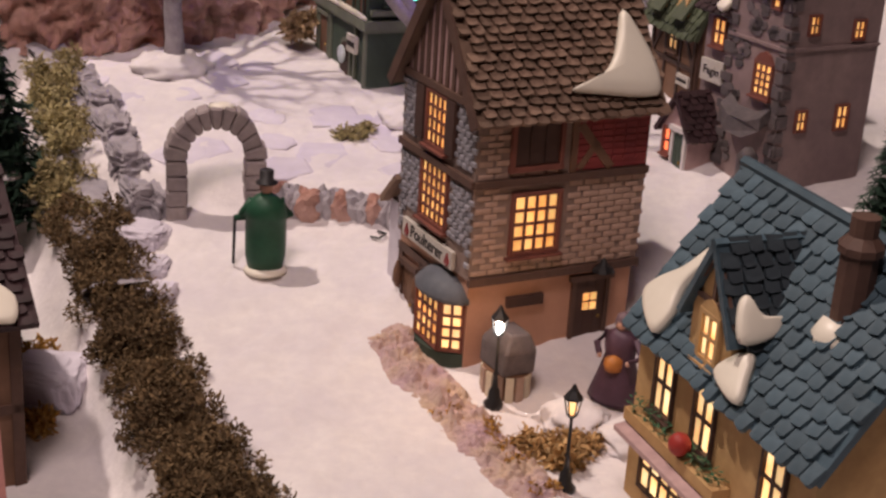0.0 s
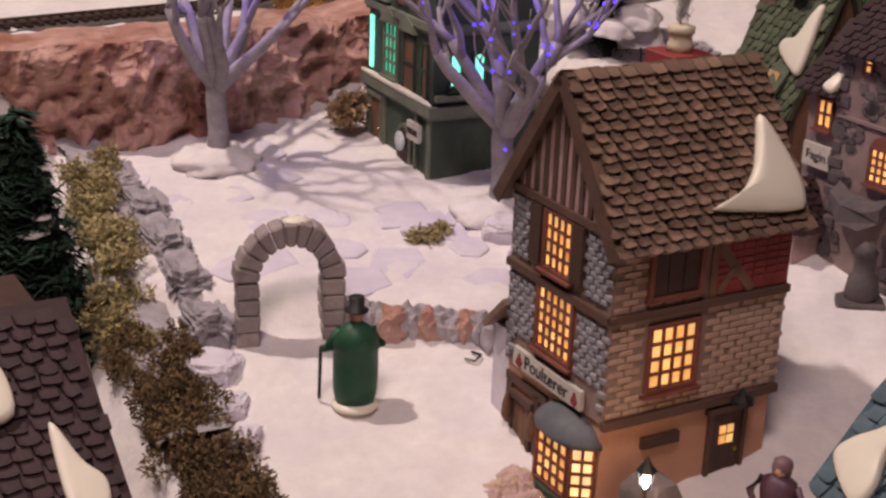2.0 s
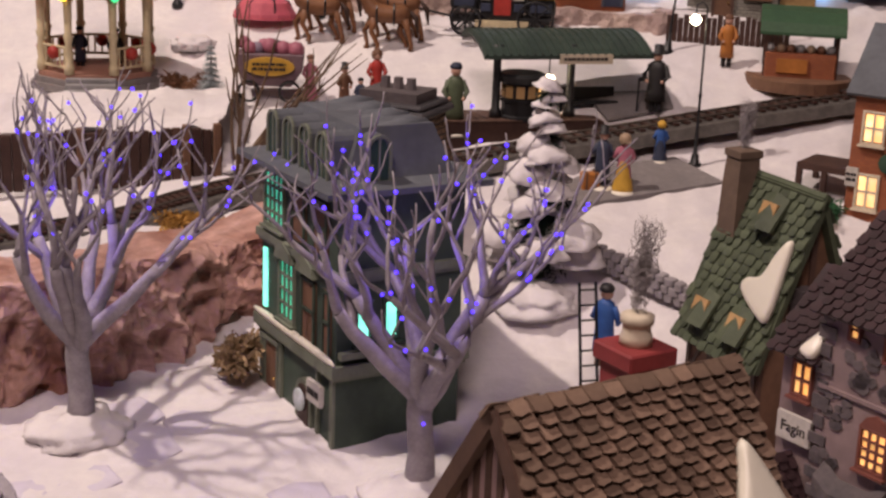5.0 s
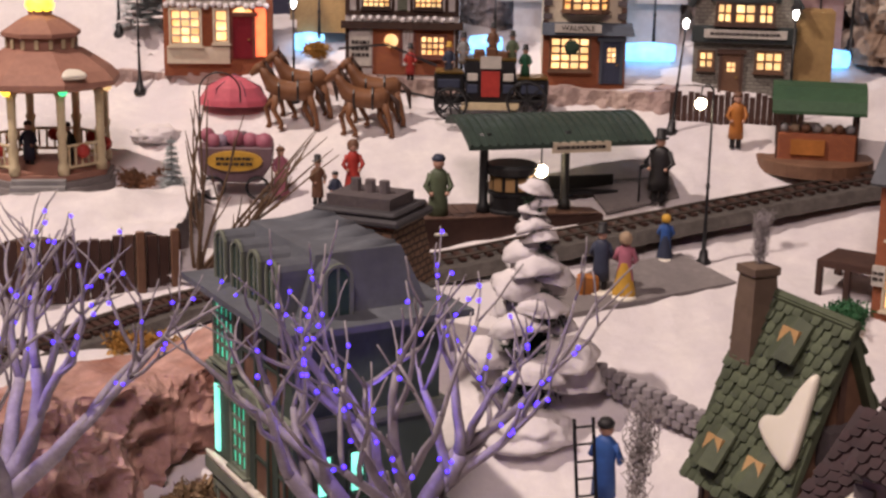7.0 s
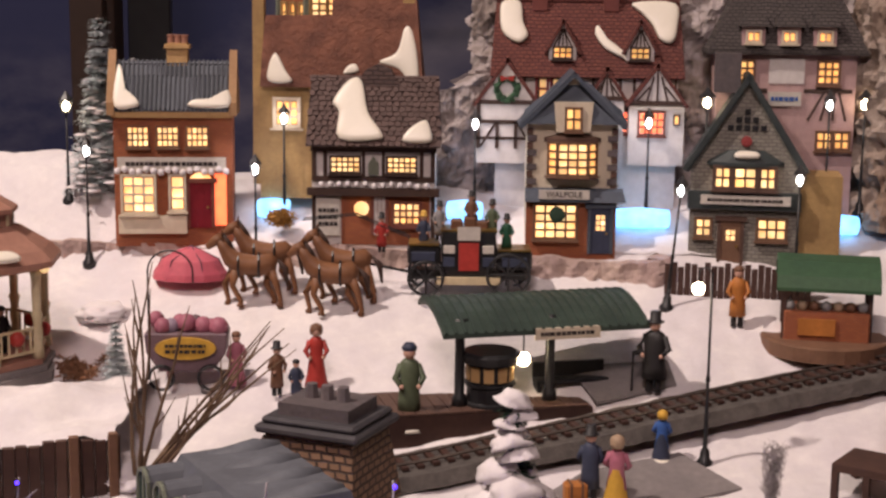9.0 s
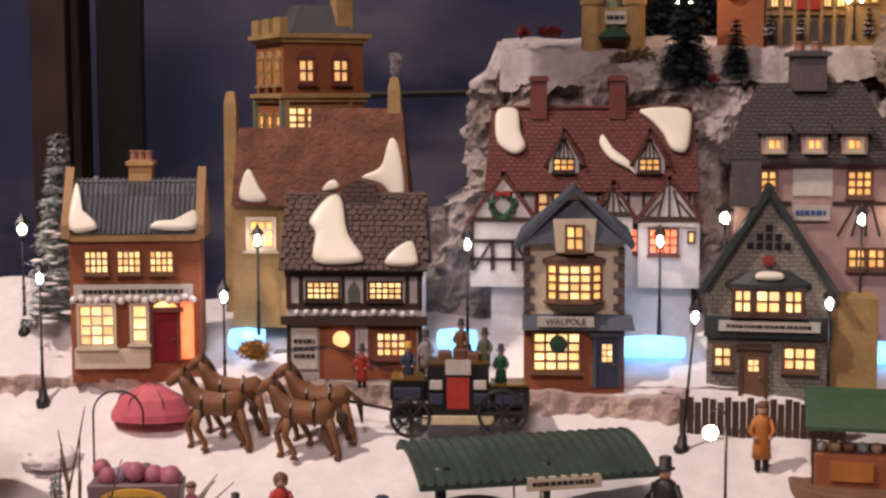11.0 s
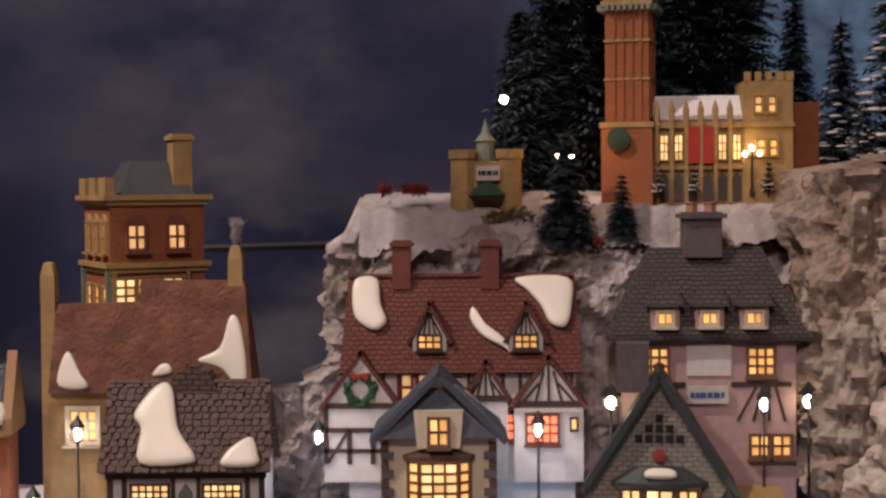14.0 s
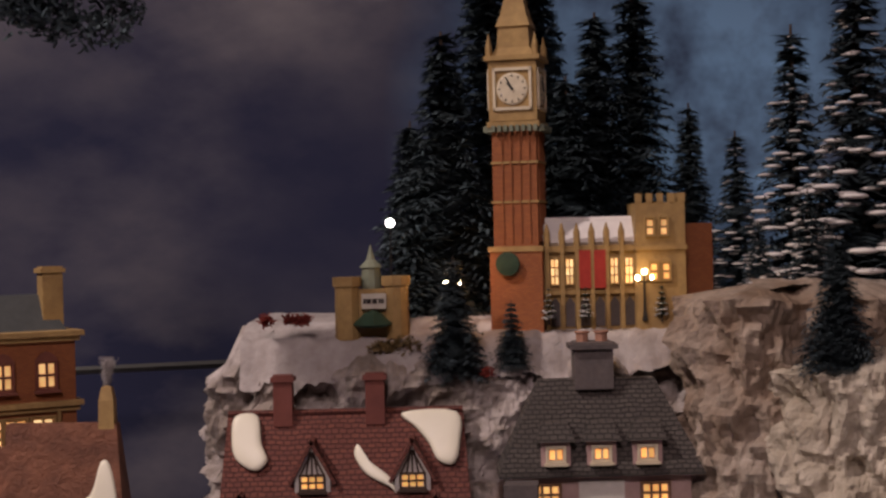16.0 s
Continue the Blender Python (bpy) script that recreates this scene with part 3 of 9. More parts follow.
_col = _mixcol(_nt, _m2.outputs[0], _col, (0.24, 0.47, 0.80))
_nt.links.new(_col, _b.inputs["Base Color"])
_b.inputs["Roughness"].default_value = 0.85

# ---------- ground ----------
KNOTS = [(20, -2.2), (50, -1.6), (68, -1.0), (76, 0.0), (84, 1.6), (87.6, 2.3), (89.4, 4.2), (100, 5.6), (108, 6.6), (117, 7.6), (121, 9.5), (130, 13), (139, 15.2), (143.5, 16.3), (150, 19), (157, 21.5), (163.6, 24.4), (165.2, 26.4), (169, 28), (174, 29), (240, 32)]
SOFT = [(20, -2.2), (68, -1.0), (76, 0.0), (90, 4.0), (108, 6.4), (119, 8.2), (130, 13)]


def lerp(knots, y):
    for (a, za), (b, zb) in zip(knots, knots[1:]):
        if y <= b:
            return za + (zb - za) * max(0.0, min(1.0, (y - a) / (b - a)))
    return knots[-1][1]


def sstep(a, b, x):
    t = max(0.0, min(1.0, (x - a) / (b - a)))
    return t * t * (3 - 2 * t)


def ground_z(x, y):
    """The height of the snow: a street, a terrace with a step, the upper tracks and the square behind."""
    z = lerp(KNOTS, y)
    if y < 130:
        s = sstep(-14.5, -12.0, x)
        z = z * (1 - s) + lerp(SOFT, y) * s
    # the sunken yard beside the hedge
    if y < 106:
        edge = -18.5 + (y - 60.5) * (-13.5 / 20.3) if y < 81 else -32.0 - (y - 81) * 0.52
        z -= 3.6 * sstep(0.0, 3.0, edge - 1.2 - x)
    # the upper bank behind the rock face
    wall = 109.5 + (x + 44) * 0.84
    if x < -25.5 and y > wall and y < 140:
        z = max(z, 7.0 + 6.2 * sstep(1.0, 4.0, y - wall))
    return z


def snow_sheet(u, v):
    x = -75 + 120 * u
    y = 25 + 160 * v
    z = ground_z(x, y) + 0.28 * fbm(x * 0.16, y * 0.16, 2.0) + 0.16 * fbm(x * 0.7, y * 0.7, 5.0)
    return (x, y, z)


bm = rough_grid(240, 320, snow_sheet)
tagged(part("ground", bm, SNOW, smooth=True), "uneven white snow blanket over stepped display", "ground", kind="structure")
bm = B()
box(bm, -400, -300, -82, 400, 600, -80)
tagged(part("floor", bm, BROWNWOOD), "dark wooden room floor under the display", "floor", kind="structure")

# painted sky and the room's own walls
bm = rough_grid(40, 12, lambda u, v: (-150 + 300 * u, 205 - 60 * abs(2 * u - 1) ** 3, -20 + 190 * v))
tagged(part("backdrop", bm, SKYPAINT, smooth=True), "dark blue painted night sky with grey clouds and painted-in blue glow", "backdrop", kind="structure")
bm = B()
box(bm, -400, -300, 240, 400, 600, 243)
tagged(part("ceiling", bm, WHITEP), "plain pale room ceiling", "ceiling", kind="structure")
for k, b in enumerate(((-400, -303, -80, 400, -300, 240), (-403, -300, -80, -400, 600, 240), (400, -300, -80, 403, 600, 240), (-400, 600, -80, 400, 603, 240))):
    bm = B()
    box(bm, *b)
    tagged(part("wall_" + ("south", "west", "east", "north")[k], bm, FAGINW), "plain dim room wall", "wall", kind="structure")
bm = B()
box(bm, -47.5, 176, 20, -44.6, 182, 66)
box(bm, -44.6, 177, 20, -43.9, 180, 66)
tagged(part("post", bm, surf("dark_varnish", (0.035, 0.02, 0.015), (0.022, 0.013, 0.01), 0.6, 0.5), bevel=0.1), "tall varnished brown wooden post beside backdrop", "post", kind="structure")
bm = B()
box(bm, -43.8, 181, 20, -40.0, 182, 66)
tagged(part("curtain_board", bm, BLACK, bevel=0.1), "black upright board beside wooden post", "board", kind="structure")
bm = B()
tube(bm, [(-30, 196, 46.6), (-15, 196.5, 46.9), (4, 197, 47.2)], [0.35, 0.35, 0.35], 6)
tagged(part("seam_cable", bm, BLACK), "black cable hanging across painted sky", "cable")

# terrace slabs: flat cracked flags showing through the snow
rng = random.Random(4)
terrace = thing("terrace", 0, 0, 0, 0, "snow-dusted crazy paving of flat pale stones", "pavement", kind="structure")
for i in range(34):
    x, y = rng.uniform(-41, -14), rng.uniform(90.5, 110)
    if x < -33 - (y - 84) * 0.45 or (x > -22.5 and y > 103 + (-22 - x) * -0.2):
        continue
    r = rng.uniform(0.9, 2.2)
    n = rng.randint(5, 8)
    ring = [(x + r * rng.uniform(0.75, 1.15) * math.cos(6.283 * k / n), y + r * rng.uniform(0.75, 1.15) * math.sin(6.283 * k / n)) for k in range(n)]
    bm = B()
    loft(bm, [[(a, b, ground_z(a, b) - 0.3) for a, b in ring], [(a, b, ground_z(a, b) + 0.05) for a, b in ring], [(x + (a - x) * 0.88, y + (b - y) * 0.88, ground_z(a, b) + 0.12) for a, b in ring]])
    part("paving_stone", bm, STONEPAINT, terrace, smooth=False)
# the stone edge of the terrace step
ledge = thing("terrace_edge", 0, 0, 0, 0, "low ledge of rough grey and rusty stones", "ledge", kind="structure")
for i in range(16):
    x = -23.2 + i * 0.72
    r = rng.uniform(0.65, 1.0)
    bm = B()
    bmesh.ops.create_icosphere(bm, subdivisions=3, radius=1)
    for v in bm.verts:
        k = 1 + 0.35 * fbm(v.co.x * 1.7 + i * 3, v.co.y * 1.7, v.co.z * 1.7)
        v.co = Vector((v.co.x * r * 1.1 * k, v.co.y * 0.9 * k, v.co.z * 1.25 * k))
    part("stone", bm, (REDROCK if i % 3 == 1 else GREYROCK), ledge, m=pose(x, 88.6 + rng.uniform(-0.3, 0.3) - 0.03 * i, 3.15))


def bank(name, pts, height, thick, mat, label, seed, rise=0.0, back=4.0):
    """A rock face along a line of (x, y, z), broken up at three scales, with a ledge behind it."""
    def along(u):
        s = u * (len(pts) - 1)
        i = min(int(s), len(pts) - 2)
        return Vector(pts[i]).lerp(Vector(pts[i + 1]), s - i)
    def fn(u, v):
        p = along(u)
        d = (along(min(u + 0.02, 1)) - along(max(u - 0.02, 0))).normalized()
        n = Vector((d.y, -d.x, 0)).normalized()
        if v < 0.8:
            h = v / 0.8
            q = p + Vector((0, 0, h * height)) - n * (0.25 * thick * h)
        else:
            h = 1.0
            q = p + Vector((0, 0, height + rise * (v - 0.8) / 0.2)) - n * (0.25 * thick + (v - 0.8) / 0.2 * back)
        w = Vector((p.x * 0.27 + seed, p.y * 0.27, h * height * 0.24))
        r = noise.fractal(w, 1.0, 2.0, 6)
        c = noise.noise(w * 2.2 + Vector((5, 5, 5)))
        k = thick * (0.62 * r + 0.8 * (0.5 - abs(c)) + 0.25 * (0.4 - abs(noise.noise(w * 5.3))))
        return q + n * k * (1 if v < 0.8 else max(0.1, 1 - (v - 0.8) / 0.2)) + Vector((0, 0, 0.5 * r * (v > 0.4)))
    bm = rough_grid(220, 70, fn)
    return tagged(part(name, bm, mat), label, "rock", kind="structure")


bank("rock_face", [(-72, 99, 4.6), (-52, 105.4, 5.6), (-44, 108.6, 6.0), (-38, 111.4, 6.2), (-34.5, 115.0, 6.2), (-30.7, 119.2, 6.2), (-27.0, 122.4, 6.4), (-23, 126, 8)], 8.2, 2.6, REDROCK, "rugged red-brown rock face with pale top", 2.0, back=5)
bank("cliff", [(-13.2, 179, 30), (-12.4, 175.8, 30), (-8.0, 174.9, 30), (-2, 174.2, 30), (4, 174.2, 30), (9, 174.7, 30), (16, 175.2, 30), (20, 175.4, 30)], 17.6, 2.4, CLIFF, "crumpled grey rock cliff dusted with snow", 7.0, rise=3.0, back=3.6)
bank("cliff_pillar", [(17.8, 176, 28), (18.6, 170.5, 28), (19.6, 168.2, 28), (21.4, 167.2, 28), (25, 167.0, 28), (32, 167.6, 28), (48, 169, 28)], 24.2, 2.6, CLIFFBROWN, "tall brown rock pillar at the end of the cliff", 12.0, rise=1.0, back=6)
bank("cliff_front", [(22.0, 169, 28), (22.6, 166.0, 28), (24.2, 163.8, 28), (28, 162.6, 28), (34, 162, 28), (48, 162, 28)], 20.0, 2.4, surf("pale_boulder", (0.46, 0.40, 0.33), (0.66, 0.59, 0.52), 0.5, 0.85, 1.0, 0.45, c3=(0.20, 0.15, 0.10)), "pale rough boulder in front of the rock pillar", 15.0, rise=1.0, back=4)
bank("cliff_left_low", [(-17.5, 177, 26), (-14.5, 175, 27), (-11.5, 175.5, 28)], 11.5, 2.0, CLIFF, "low grey rock dusted with snow", 17.0, back=5)


def plateau(u, v):
    x, y = -10.5 + 30 * u, 174.3 + 18 * v
    return (x, y, 47.2 + 2.9 * sstep(174.3, 175.9, y) + 0.9 * sstep(176, 179, y) + 1.1 * (1 - sstep(174.3, 176.8, y)) * fbm(x * 0.8, y * 0.8, 1.0) + 0.25 * fbm(x * 0.3, y * 0.3, 3.0))


tagged(part("upper_ground", rough_grid(110, 60, plateau), surf("rocky_snow", (0.52, 0.48, 0.49), (0.32, 0.28, 0.28), 0.5, 0.8, 0.9, 0.3, c3=(0.24, 0.19, 0.17)), smooth=True), "snowy plateau on top of the cliff", "ground", kind="structure")


def back_bank(u, v):
    x, y = -62 + 80 * u, 165.0 + 9 * v
    return (x, y, lerp(KNOTS, y) + 0.1 + 2.4 * sstep(-37, -42, x) * sstep(0, 0.6, v) + 1.5 * sstep(0, 1, v) * (0.6 + 0.4 * fbm(x * 0.2, y * 0.2)) + 0.2 * fbm(x * 0.8, y * 0.8, 1))


tagged(part("snow_bank", rough_grid(120, 20, back_bank), SNOW, smooth=True), "bank of snow between the two rows of houses", "ground", kind="structure")
bank("low_rock_wall", [(-50, 164.6, 23.6), (-34, 164.6, 23.6), (-24, 164.4, 23.7), (-10, 163.8, 23.4), (2, 163.2, 23.2), (3, 164, 23.5)], 2.6, 0.9, surf("pinkish_rock", (0.56, 0.44, 0.38), (0.42, 0.31, 0.29), 0.8, 0.85, 1.0, 0.2, c3=(0.24, 0.15, 0.14)), "low bank of pinkish crumpled rock under snow", 23.0, back=1.5)

# ---------- houses ----------
def shell(w, d, h, rh, kind, b0=-1.5):
    """Solid house body: gable to the front, eaves to the front, or hipped."""
    bm = B()
    if kind == "gable":
        prism(bm, [(-w / 2, b0), (w / 2, b0), (w / 2, h), (0, h + rh), (-w / 2, h)], 0, d)
    elif kind == "side":
        loft(bm, [[(x, 0, b0), (x, d, b0), (x, d, h), (x, d / 2, h + rh), (x, 0, h)] for x in (-w / 2, w / 2)])
    else:
        box(bm, -w / 2, 0, b0, w / 2, d, h)
    return bm


def roof_slabs(house, w, d, h, rh, kind, mat, o=0.5, t=0.3, label=""):
    bm = B()
    if kind == "gable":
        k = rh / (w / 2)
        for s in (-1, 1):
            q = [(s * (w / 2 + o), -o, h - o * k), (s * (w / 2 + o), d + o, h - o * k), (0, d + o, h + rh + 0.15), (0, -o, h + rh + 0.15)]
            plate(bm, q if s > 0 else [q[0], q[3], q[2], q[1]], t)
    elif kind == "side":
        k = rh / (d / 2)
        plate(bm, [(-w / 2 - o, -o, h - o * k), (w / 2 + o, -o, h - o * k), (w / 2 + o, d / 2, h + rh + 0.15), (-w / 2 - o, d / 2, h + rh + 0.15)], t)
        plate(bm, [(w / 2 + o, d + o, h - o * k), (-w / 2 - o, d + o, h - o * k), (-w / 2 - o, d / 2, h + rh + 0.15), (w / 2 + o, d / 2, h + rh + 0.15)], t)
    else:
        i = min(w, d) / 2 * 0.9
        loft(bm, [[(-w / 2 - o, -o, h - 0.2), (w / 2 + o, -o, h - 0.2), (w / 2 + o, d + o, h - 0.2), (-w / 2 - o, d + o, h - 0.2)], [(-w / 2 - o, -o, h + 0.1), (w / 2 + o, -o, h + 0.1), (w / 2 + o, d + o, h + 0.1), (-w / 2 - o, d + o, h + 0.1)], [(-w / 2 + i, d / 2 - 0.3, h + rh), (w / 2 - i, d / 2 - 0.3, h + rh), (w / 2 - i, d / 2 + 0.3, h + rh), (-w / 2 + i, d / 2 + 0.3, h + rh)]])
    return part("roof", bm, mat, house, label)


def chimney(house, x, y, z, w, h, mat, pots=0, parent=None):
    bm = B()
    box(bm, x - w / 2, y - w / 2, z, x + w / 2, y + w / 2, z + h)
    box(bm, x - w * 0.62, y - w * 0.62, z + h - 0.4, x + w * 0.62, y + w * 0.62, z + h - 0.12)
    c = part("chimney", bm, mat, parent or house)
    for k in range(pots):
        p = B()
        px = x + (k - (pots - 1) / 2) * w / pots
        lathe(p, [(w * 0.16, z + h - 0.15), (w * 0.16, z + h + 0.5), (w * 0.2, z + h + 0.55), (w * 0.2, z + h + 0.65)], 8, px, y)
        part("chimney_pot", p, TERRACOTTA, c)
    return c


def strip(house, fm, boxes, mat, name="beam", out=0.14):
    """Timber or trim on a face: boxes of (u0, v0, u1, v1), each a piece of its own."""
    for u0, v0, u1, v1 in boxes:
        bm = B()
        box(bm, u0, -out, v0, u1, 0.03, v1)
        part(name, bm, mat, house, m=fm)


def brace(house, fm, u0, v0, u1, v1, t, mat, name="beam"):
    bm = B()
    d = Vector((v1 - v0, 0, -(u1 - u0))).normalized() * t / 2
    loft(bm, [[Vector((u0, y, v0)) + d, Vector((u0, y, v0)) - d, Vector((u1, y, v1)) - d, Vector((u1, y, v1)) + d] for y in (-0.12, 0.03)])
    part(name, bm, mat, house, m=fm)


def masonry(house, fm, u0, v0, u1, v1, bw, bh, mat, seed, holes=(), name="brick", out=0.09, jitter=0.25, joined=False):
    """Courses of separate blocks over a face, leaving out the holes (u0, v0, u1, v1)."""
    rng = random.Random(seed)
    meshes = []
    if not joined:
        for k in range(4):
            bm = B()
            a = bw / 2 - 0.03
            c = bh / 2 - 0.03
            loft(bm, [[(-a, 0.03, -c), (a, 0.03, -c), (a, 0.03, c), (-a, 0.03, c)], [(-a, -out * 0.6, -c), (a, -out * 0.6, -c), (a, -out * 0.6, c), (-a, -out * 0.6, c)], [(-a * rng.uniform(0.8, 0.92), -out, -c * 0.8), (a * 0.88, -out, -c * rng.uniform(0.7, 0.85)), (a * rng.uniform(0.8, 0.92), -out, c * 0.8), (-a * 0.88, -out, c * 0.8)]])
            bmesh.ops.recalc_face_normals(bm, faces=bm.faces)
            bmesh.ops.scale(bm, vec=(U, U, U), verts=bm.verts)
            me = bpy.data.meshes.new(name)
            bm.to_mesh(me)
            bm.free()
            me.materials.append(mat)
            meshes.append(me)
    j, v = 0, v0 + bh / 2
    while v < v1 - bh * 0.3:
        u = u0 + bw / 2 + (bw / 2 if j % 2 else 0)
        while u < u1 - bw * 0.2:
            if not any(a - bw * 0.35 < u < c + bw * 0.35 and b - bh * 0.35 < v < e + bh * 0.35 for a, b, c, e in holes):
                s = rng.uniform(1 - jitter, 1.0)
                put(name, rng.choice(meshes), house, "", fm @ pose(u + rng.uniform(-0.04, 0.04), 0, v) @ Matrix.Diagonal((s, rng.uniform(0.7, 1.3), rng.uniform(0.9, 1.03), 1)))
            u += bw
        v += bh
        j += 1


def sign(house, fm, u, v, w, h, words="", size=0.6, board=None, ink=None):
    bm = B()
    box(bm, u - w / 2, -0.32, v - h / 2, u + w / 2, -0.08, v + h / 2)
    box(bm, u - w / 2 + 0.1, -0.2, v - h / 2 + 0.1, u + w / 2 - 0.1, 0.03, v + h / 2 - 0.1)
    s = part("sign_board", bm, board or SIGNW, house, m=fm)
    if words:
        text_on(s, pose(u, -0.34, v), words, size, ink or INK)
    else:
        bars_on(s, pose(0, -0.33, 0), u, v, w * 0.85, h * 0.55, max(1, round(h / 0.9)), ink or INK)
    return s


# --- the tall poulterer's house ---
pw, pd, ph = 8.6, 10.6, 15.6
P1 = thing("poulterer_house", -10.55, 77.65, -0.6, -54.4, "tall narrow stone and plaster shop with brown shingle roof, lit windows", "house")
F, R, L = side("F", pw, pd), side("R", pw, pd), side("L", pw, pd)
bm = B()
box(bm, -pw / 2, 0, -1, pw / 2, pd, 5.6)
part("lower_wall", bm, PEACH, P1, "warm peach plaster ground floor wall")
bm = B()
prism(bm, [(-pw / 2 - 0.15, 5.6), (pw / 2 + 0.15, 5.6), (pw / 2 + 0.15, ph), (0, ph + 6.4), (-pw / 2 - 0.15, ph)], -0.15, pd + 0.15)
part("upper_wall", bm, MORTAR, P1)
F2, R2 = pose(0, -0.15, 0), side("R", pw + 0.3, pd)
roof = roof_slabs(P1, pw + 0.3, pd, ph, 6.4, "gable", BROWNSH, 0.75, 0.35, "weathered brown shingle roof")
k = math.hypot(pw / 2 + 0.9, 6.4 * (pw / 2 + 0.9) / (pw / 2))
top = (0.0, -0.75, ph + 6.55)
rr = 6.4 / (pw / 2 + 0.15)
lo = (pw / 2 + 0.9, -0.75, ph - 0.75 * rr)
slope_len = math.hypot(lo[0], top[2] - lo[2])
mR = slope_frame(lo, (0, 1, 0), (-lo[0], 0, top[2] - lo[2]))
shingles(roof, mR, pd + 1.5, slope_len, 18, 14, BROWNSH, 3, lift=0.3)
shingles(roof, slope_frame((-lo[0], pd + 0.75, lo[2]), (0, -1, 0), (lo[0], 0, top[2] - lo[2])), pd + 1.5, slope_len, 13, 10, BROWNSH, 4, joined=True)
snow_patch(roof, mR @ pose(0, 0, 0.2), [(5.9, 1.5), (8.0, 1.1), (10.6, 0.8), (11.5, 1.1), (11.6, 2.6), (11.0, 4.6), (10.3, 5.9), (9.7, 4.6), (8.9, 3.0), (7.5, 1.9)], 0.45, 0.22)
# gable: boards and battens
for i in range(11):
    u = -3.9 + i * 0.78
    hgt = 6.2 * (1 - abs(u) / (pw / 2))
    if hgt > 0.6:
        strip(P1, F2, [(u - 0.17, ph - 0.1, u + 0.17, ph + hgt - 0.25)], TRIM, "batten")
bm = B()
prism(bm, [(-pw / 2 + 0.2, ph - 0.2), (pw / 2 - 0.2, ph - 0.2), (0, ph + 5.9)], -0.2, -0.1)
part("gable_panel", bm, PINKP, P1)
brace(P1, pose(0, -0.75, 0), -pw / 2 - 0.9, ph - 1.2, 0, ph + 6.3, 0.7, TRIM, "bargeboard")
brace(P1, pose(0, -0.75, 0), pw / 2 + 0.9, ph - 1.2, 0, ph + 6.3, 0.7, TRIM, "bargeboard")
strip(P1, F2, [(-pw / 2 - 0.2, ph - 0.5, pw / 2 + 0.2, ph - 0.1), (-pw / 2 - 0.2, 10.9, pw / 2 + 0.25, 11.3)], TRIM, "beam", 0.25)
strip(P1, R2, [(-pd / 2 - 0.2, 10.9, pd / 2 + 0.2, 11.3), (-pd / 2 - 0.2, 5.3, pd / 2 + 0.2, 5.75)], TRIM, "beam", 0.28)
masonry(P1, F2, -pw / 2 - 0.1, 5.9, pw / 2 + 0.15, ph - 0.4, 0.62, 0.36, STONEBRICK, 5, [(-2.4, 11.9, 2.1, 15.0), (-1.7, 7.4, 1.7, 10.9), (-4.3, 10.8, 4.3, 11.4), (-3.4, 5.0, 3.8, 7.2)], "stone_block", 0.14)
masonry(P1, R2, -pd / 2 - 0.1, 5.8, pd / 2 + 0.1, 10.9, 1.05, 0.36, TANBRICK, 6, [(-3.1, 6.9, 0.5, 10.7)], "brick", 0.07)
masonry(P1, R2, -pd / 2 - 0.1, 11.3, -0.2, ph, 1.05, 0.36, TANBRICK, 7, [(-3.2, 11.8, -0.4, 15.2)], "brick", 0.07)
bm = B()
box(bm, 0.7, -0.1, 11.4, pd / 2 + 0.05, 0.05, ph - 0.1)
part("red_panel", bm, BARNRED, P1, "dark red painted brick panel", m=R2)
for j in range(10):
    for i in range(6):
        bm = B()
        box(bm, 0.75 + i * 0.76, -0.15, 11.8 + j * 0.37, 0.75 + i * 0.76 + 0.7, -0.05, 11.8 + j * 0.37 + 0.31)
        part("brick", bm, BARNRED, P1, m=R2)
strip(P1, R2, [(0.35, 11.3, 0.75, ph)], BROWNWOOD)
brace(P1, R2 @ pose(0, -0.05, 0), 0.8, 14.0, 3.0, 11.4, 0.5, BROWNWOOD)
brace(P1, R2 @ pose(0, -0.05, 0), 0.9, 11.5, 2.0, 13.0, 0.4, BROWNWOOD)
# shuttered hatch
strip(P1, R2, [(-3.2 + i * 0.92, 12.0, -3.2 + i * 0.92 + 0.86, 14.9) for i in range(3)], DARKWOOD, "shutter_board", 0.18)
strip(P1, R2, [(-3.45, 11.75, -3.2, 15.1), (-0.45, 11.75, -0.2, 15.1), (-3.45, 14.95, -0.2, 15.2), (-3.5, 11.65, -0.15, 11.95)], REDBROWN, "shutter_frame", 0.3)
window(P1, R2, -1.55, 8.6, 2.7, 3.2, 4, 4, REDBROWN, WARM, fw=0.25)
window(P1, F2, 0.0, 9.2, 2.9, 3.2, 5, 5, REDBROWN, WARM, fw=0.22)
window(P1, F2, -0.1, 13.4, 2.2, 2.8, 4, 4, REDBROWN, WARM, fw=0.2)
strip(P1, F2, [(-2.45, 11.95, -1.5, 15.0), (1.3, 11.95, 2.2, 15.0)], DARKWOOD, "shutter", 0.3)
s = sign(P1, F2, -0.1, 6.25, 6.2, 1.05, "Poulterer", 1.05)
for u in (-2.6, 2.5):
    bm = B()
    prism(bm, [(u - 0.25, 6.0), (u + 0.1, 5.8), (u + 0.3, 6.1), (u + 0.12, 6.35), (u + 0.05, 6.6), (u - 0.12, 6.3)], -0.4, -0.3)
    part("painted_emblem", bm, BARNRED, s, "small red painted bird shape")
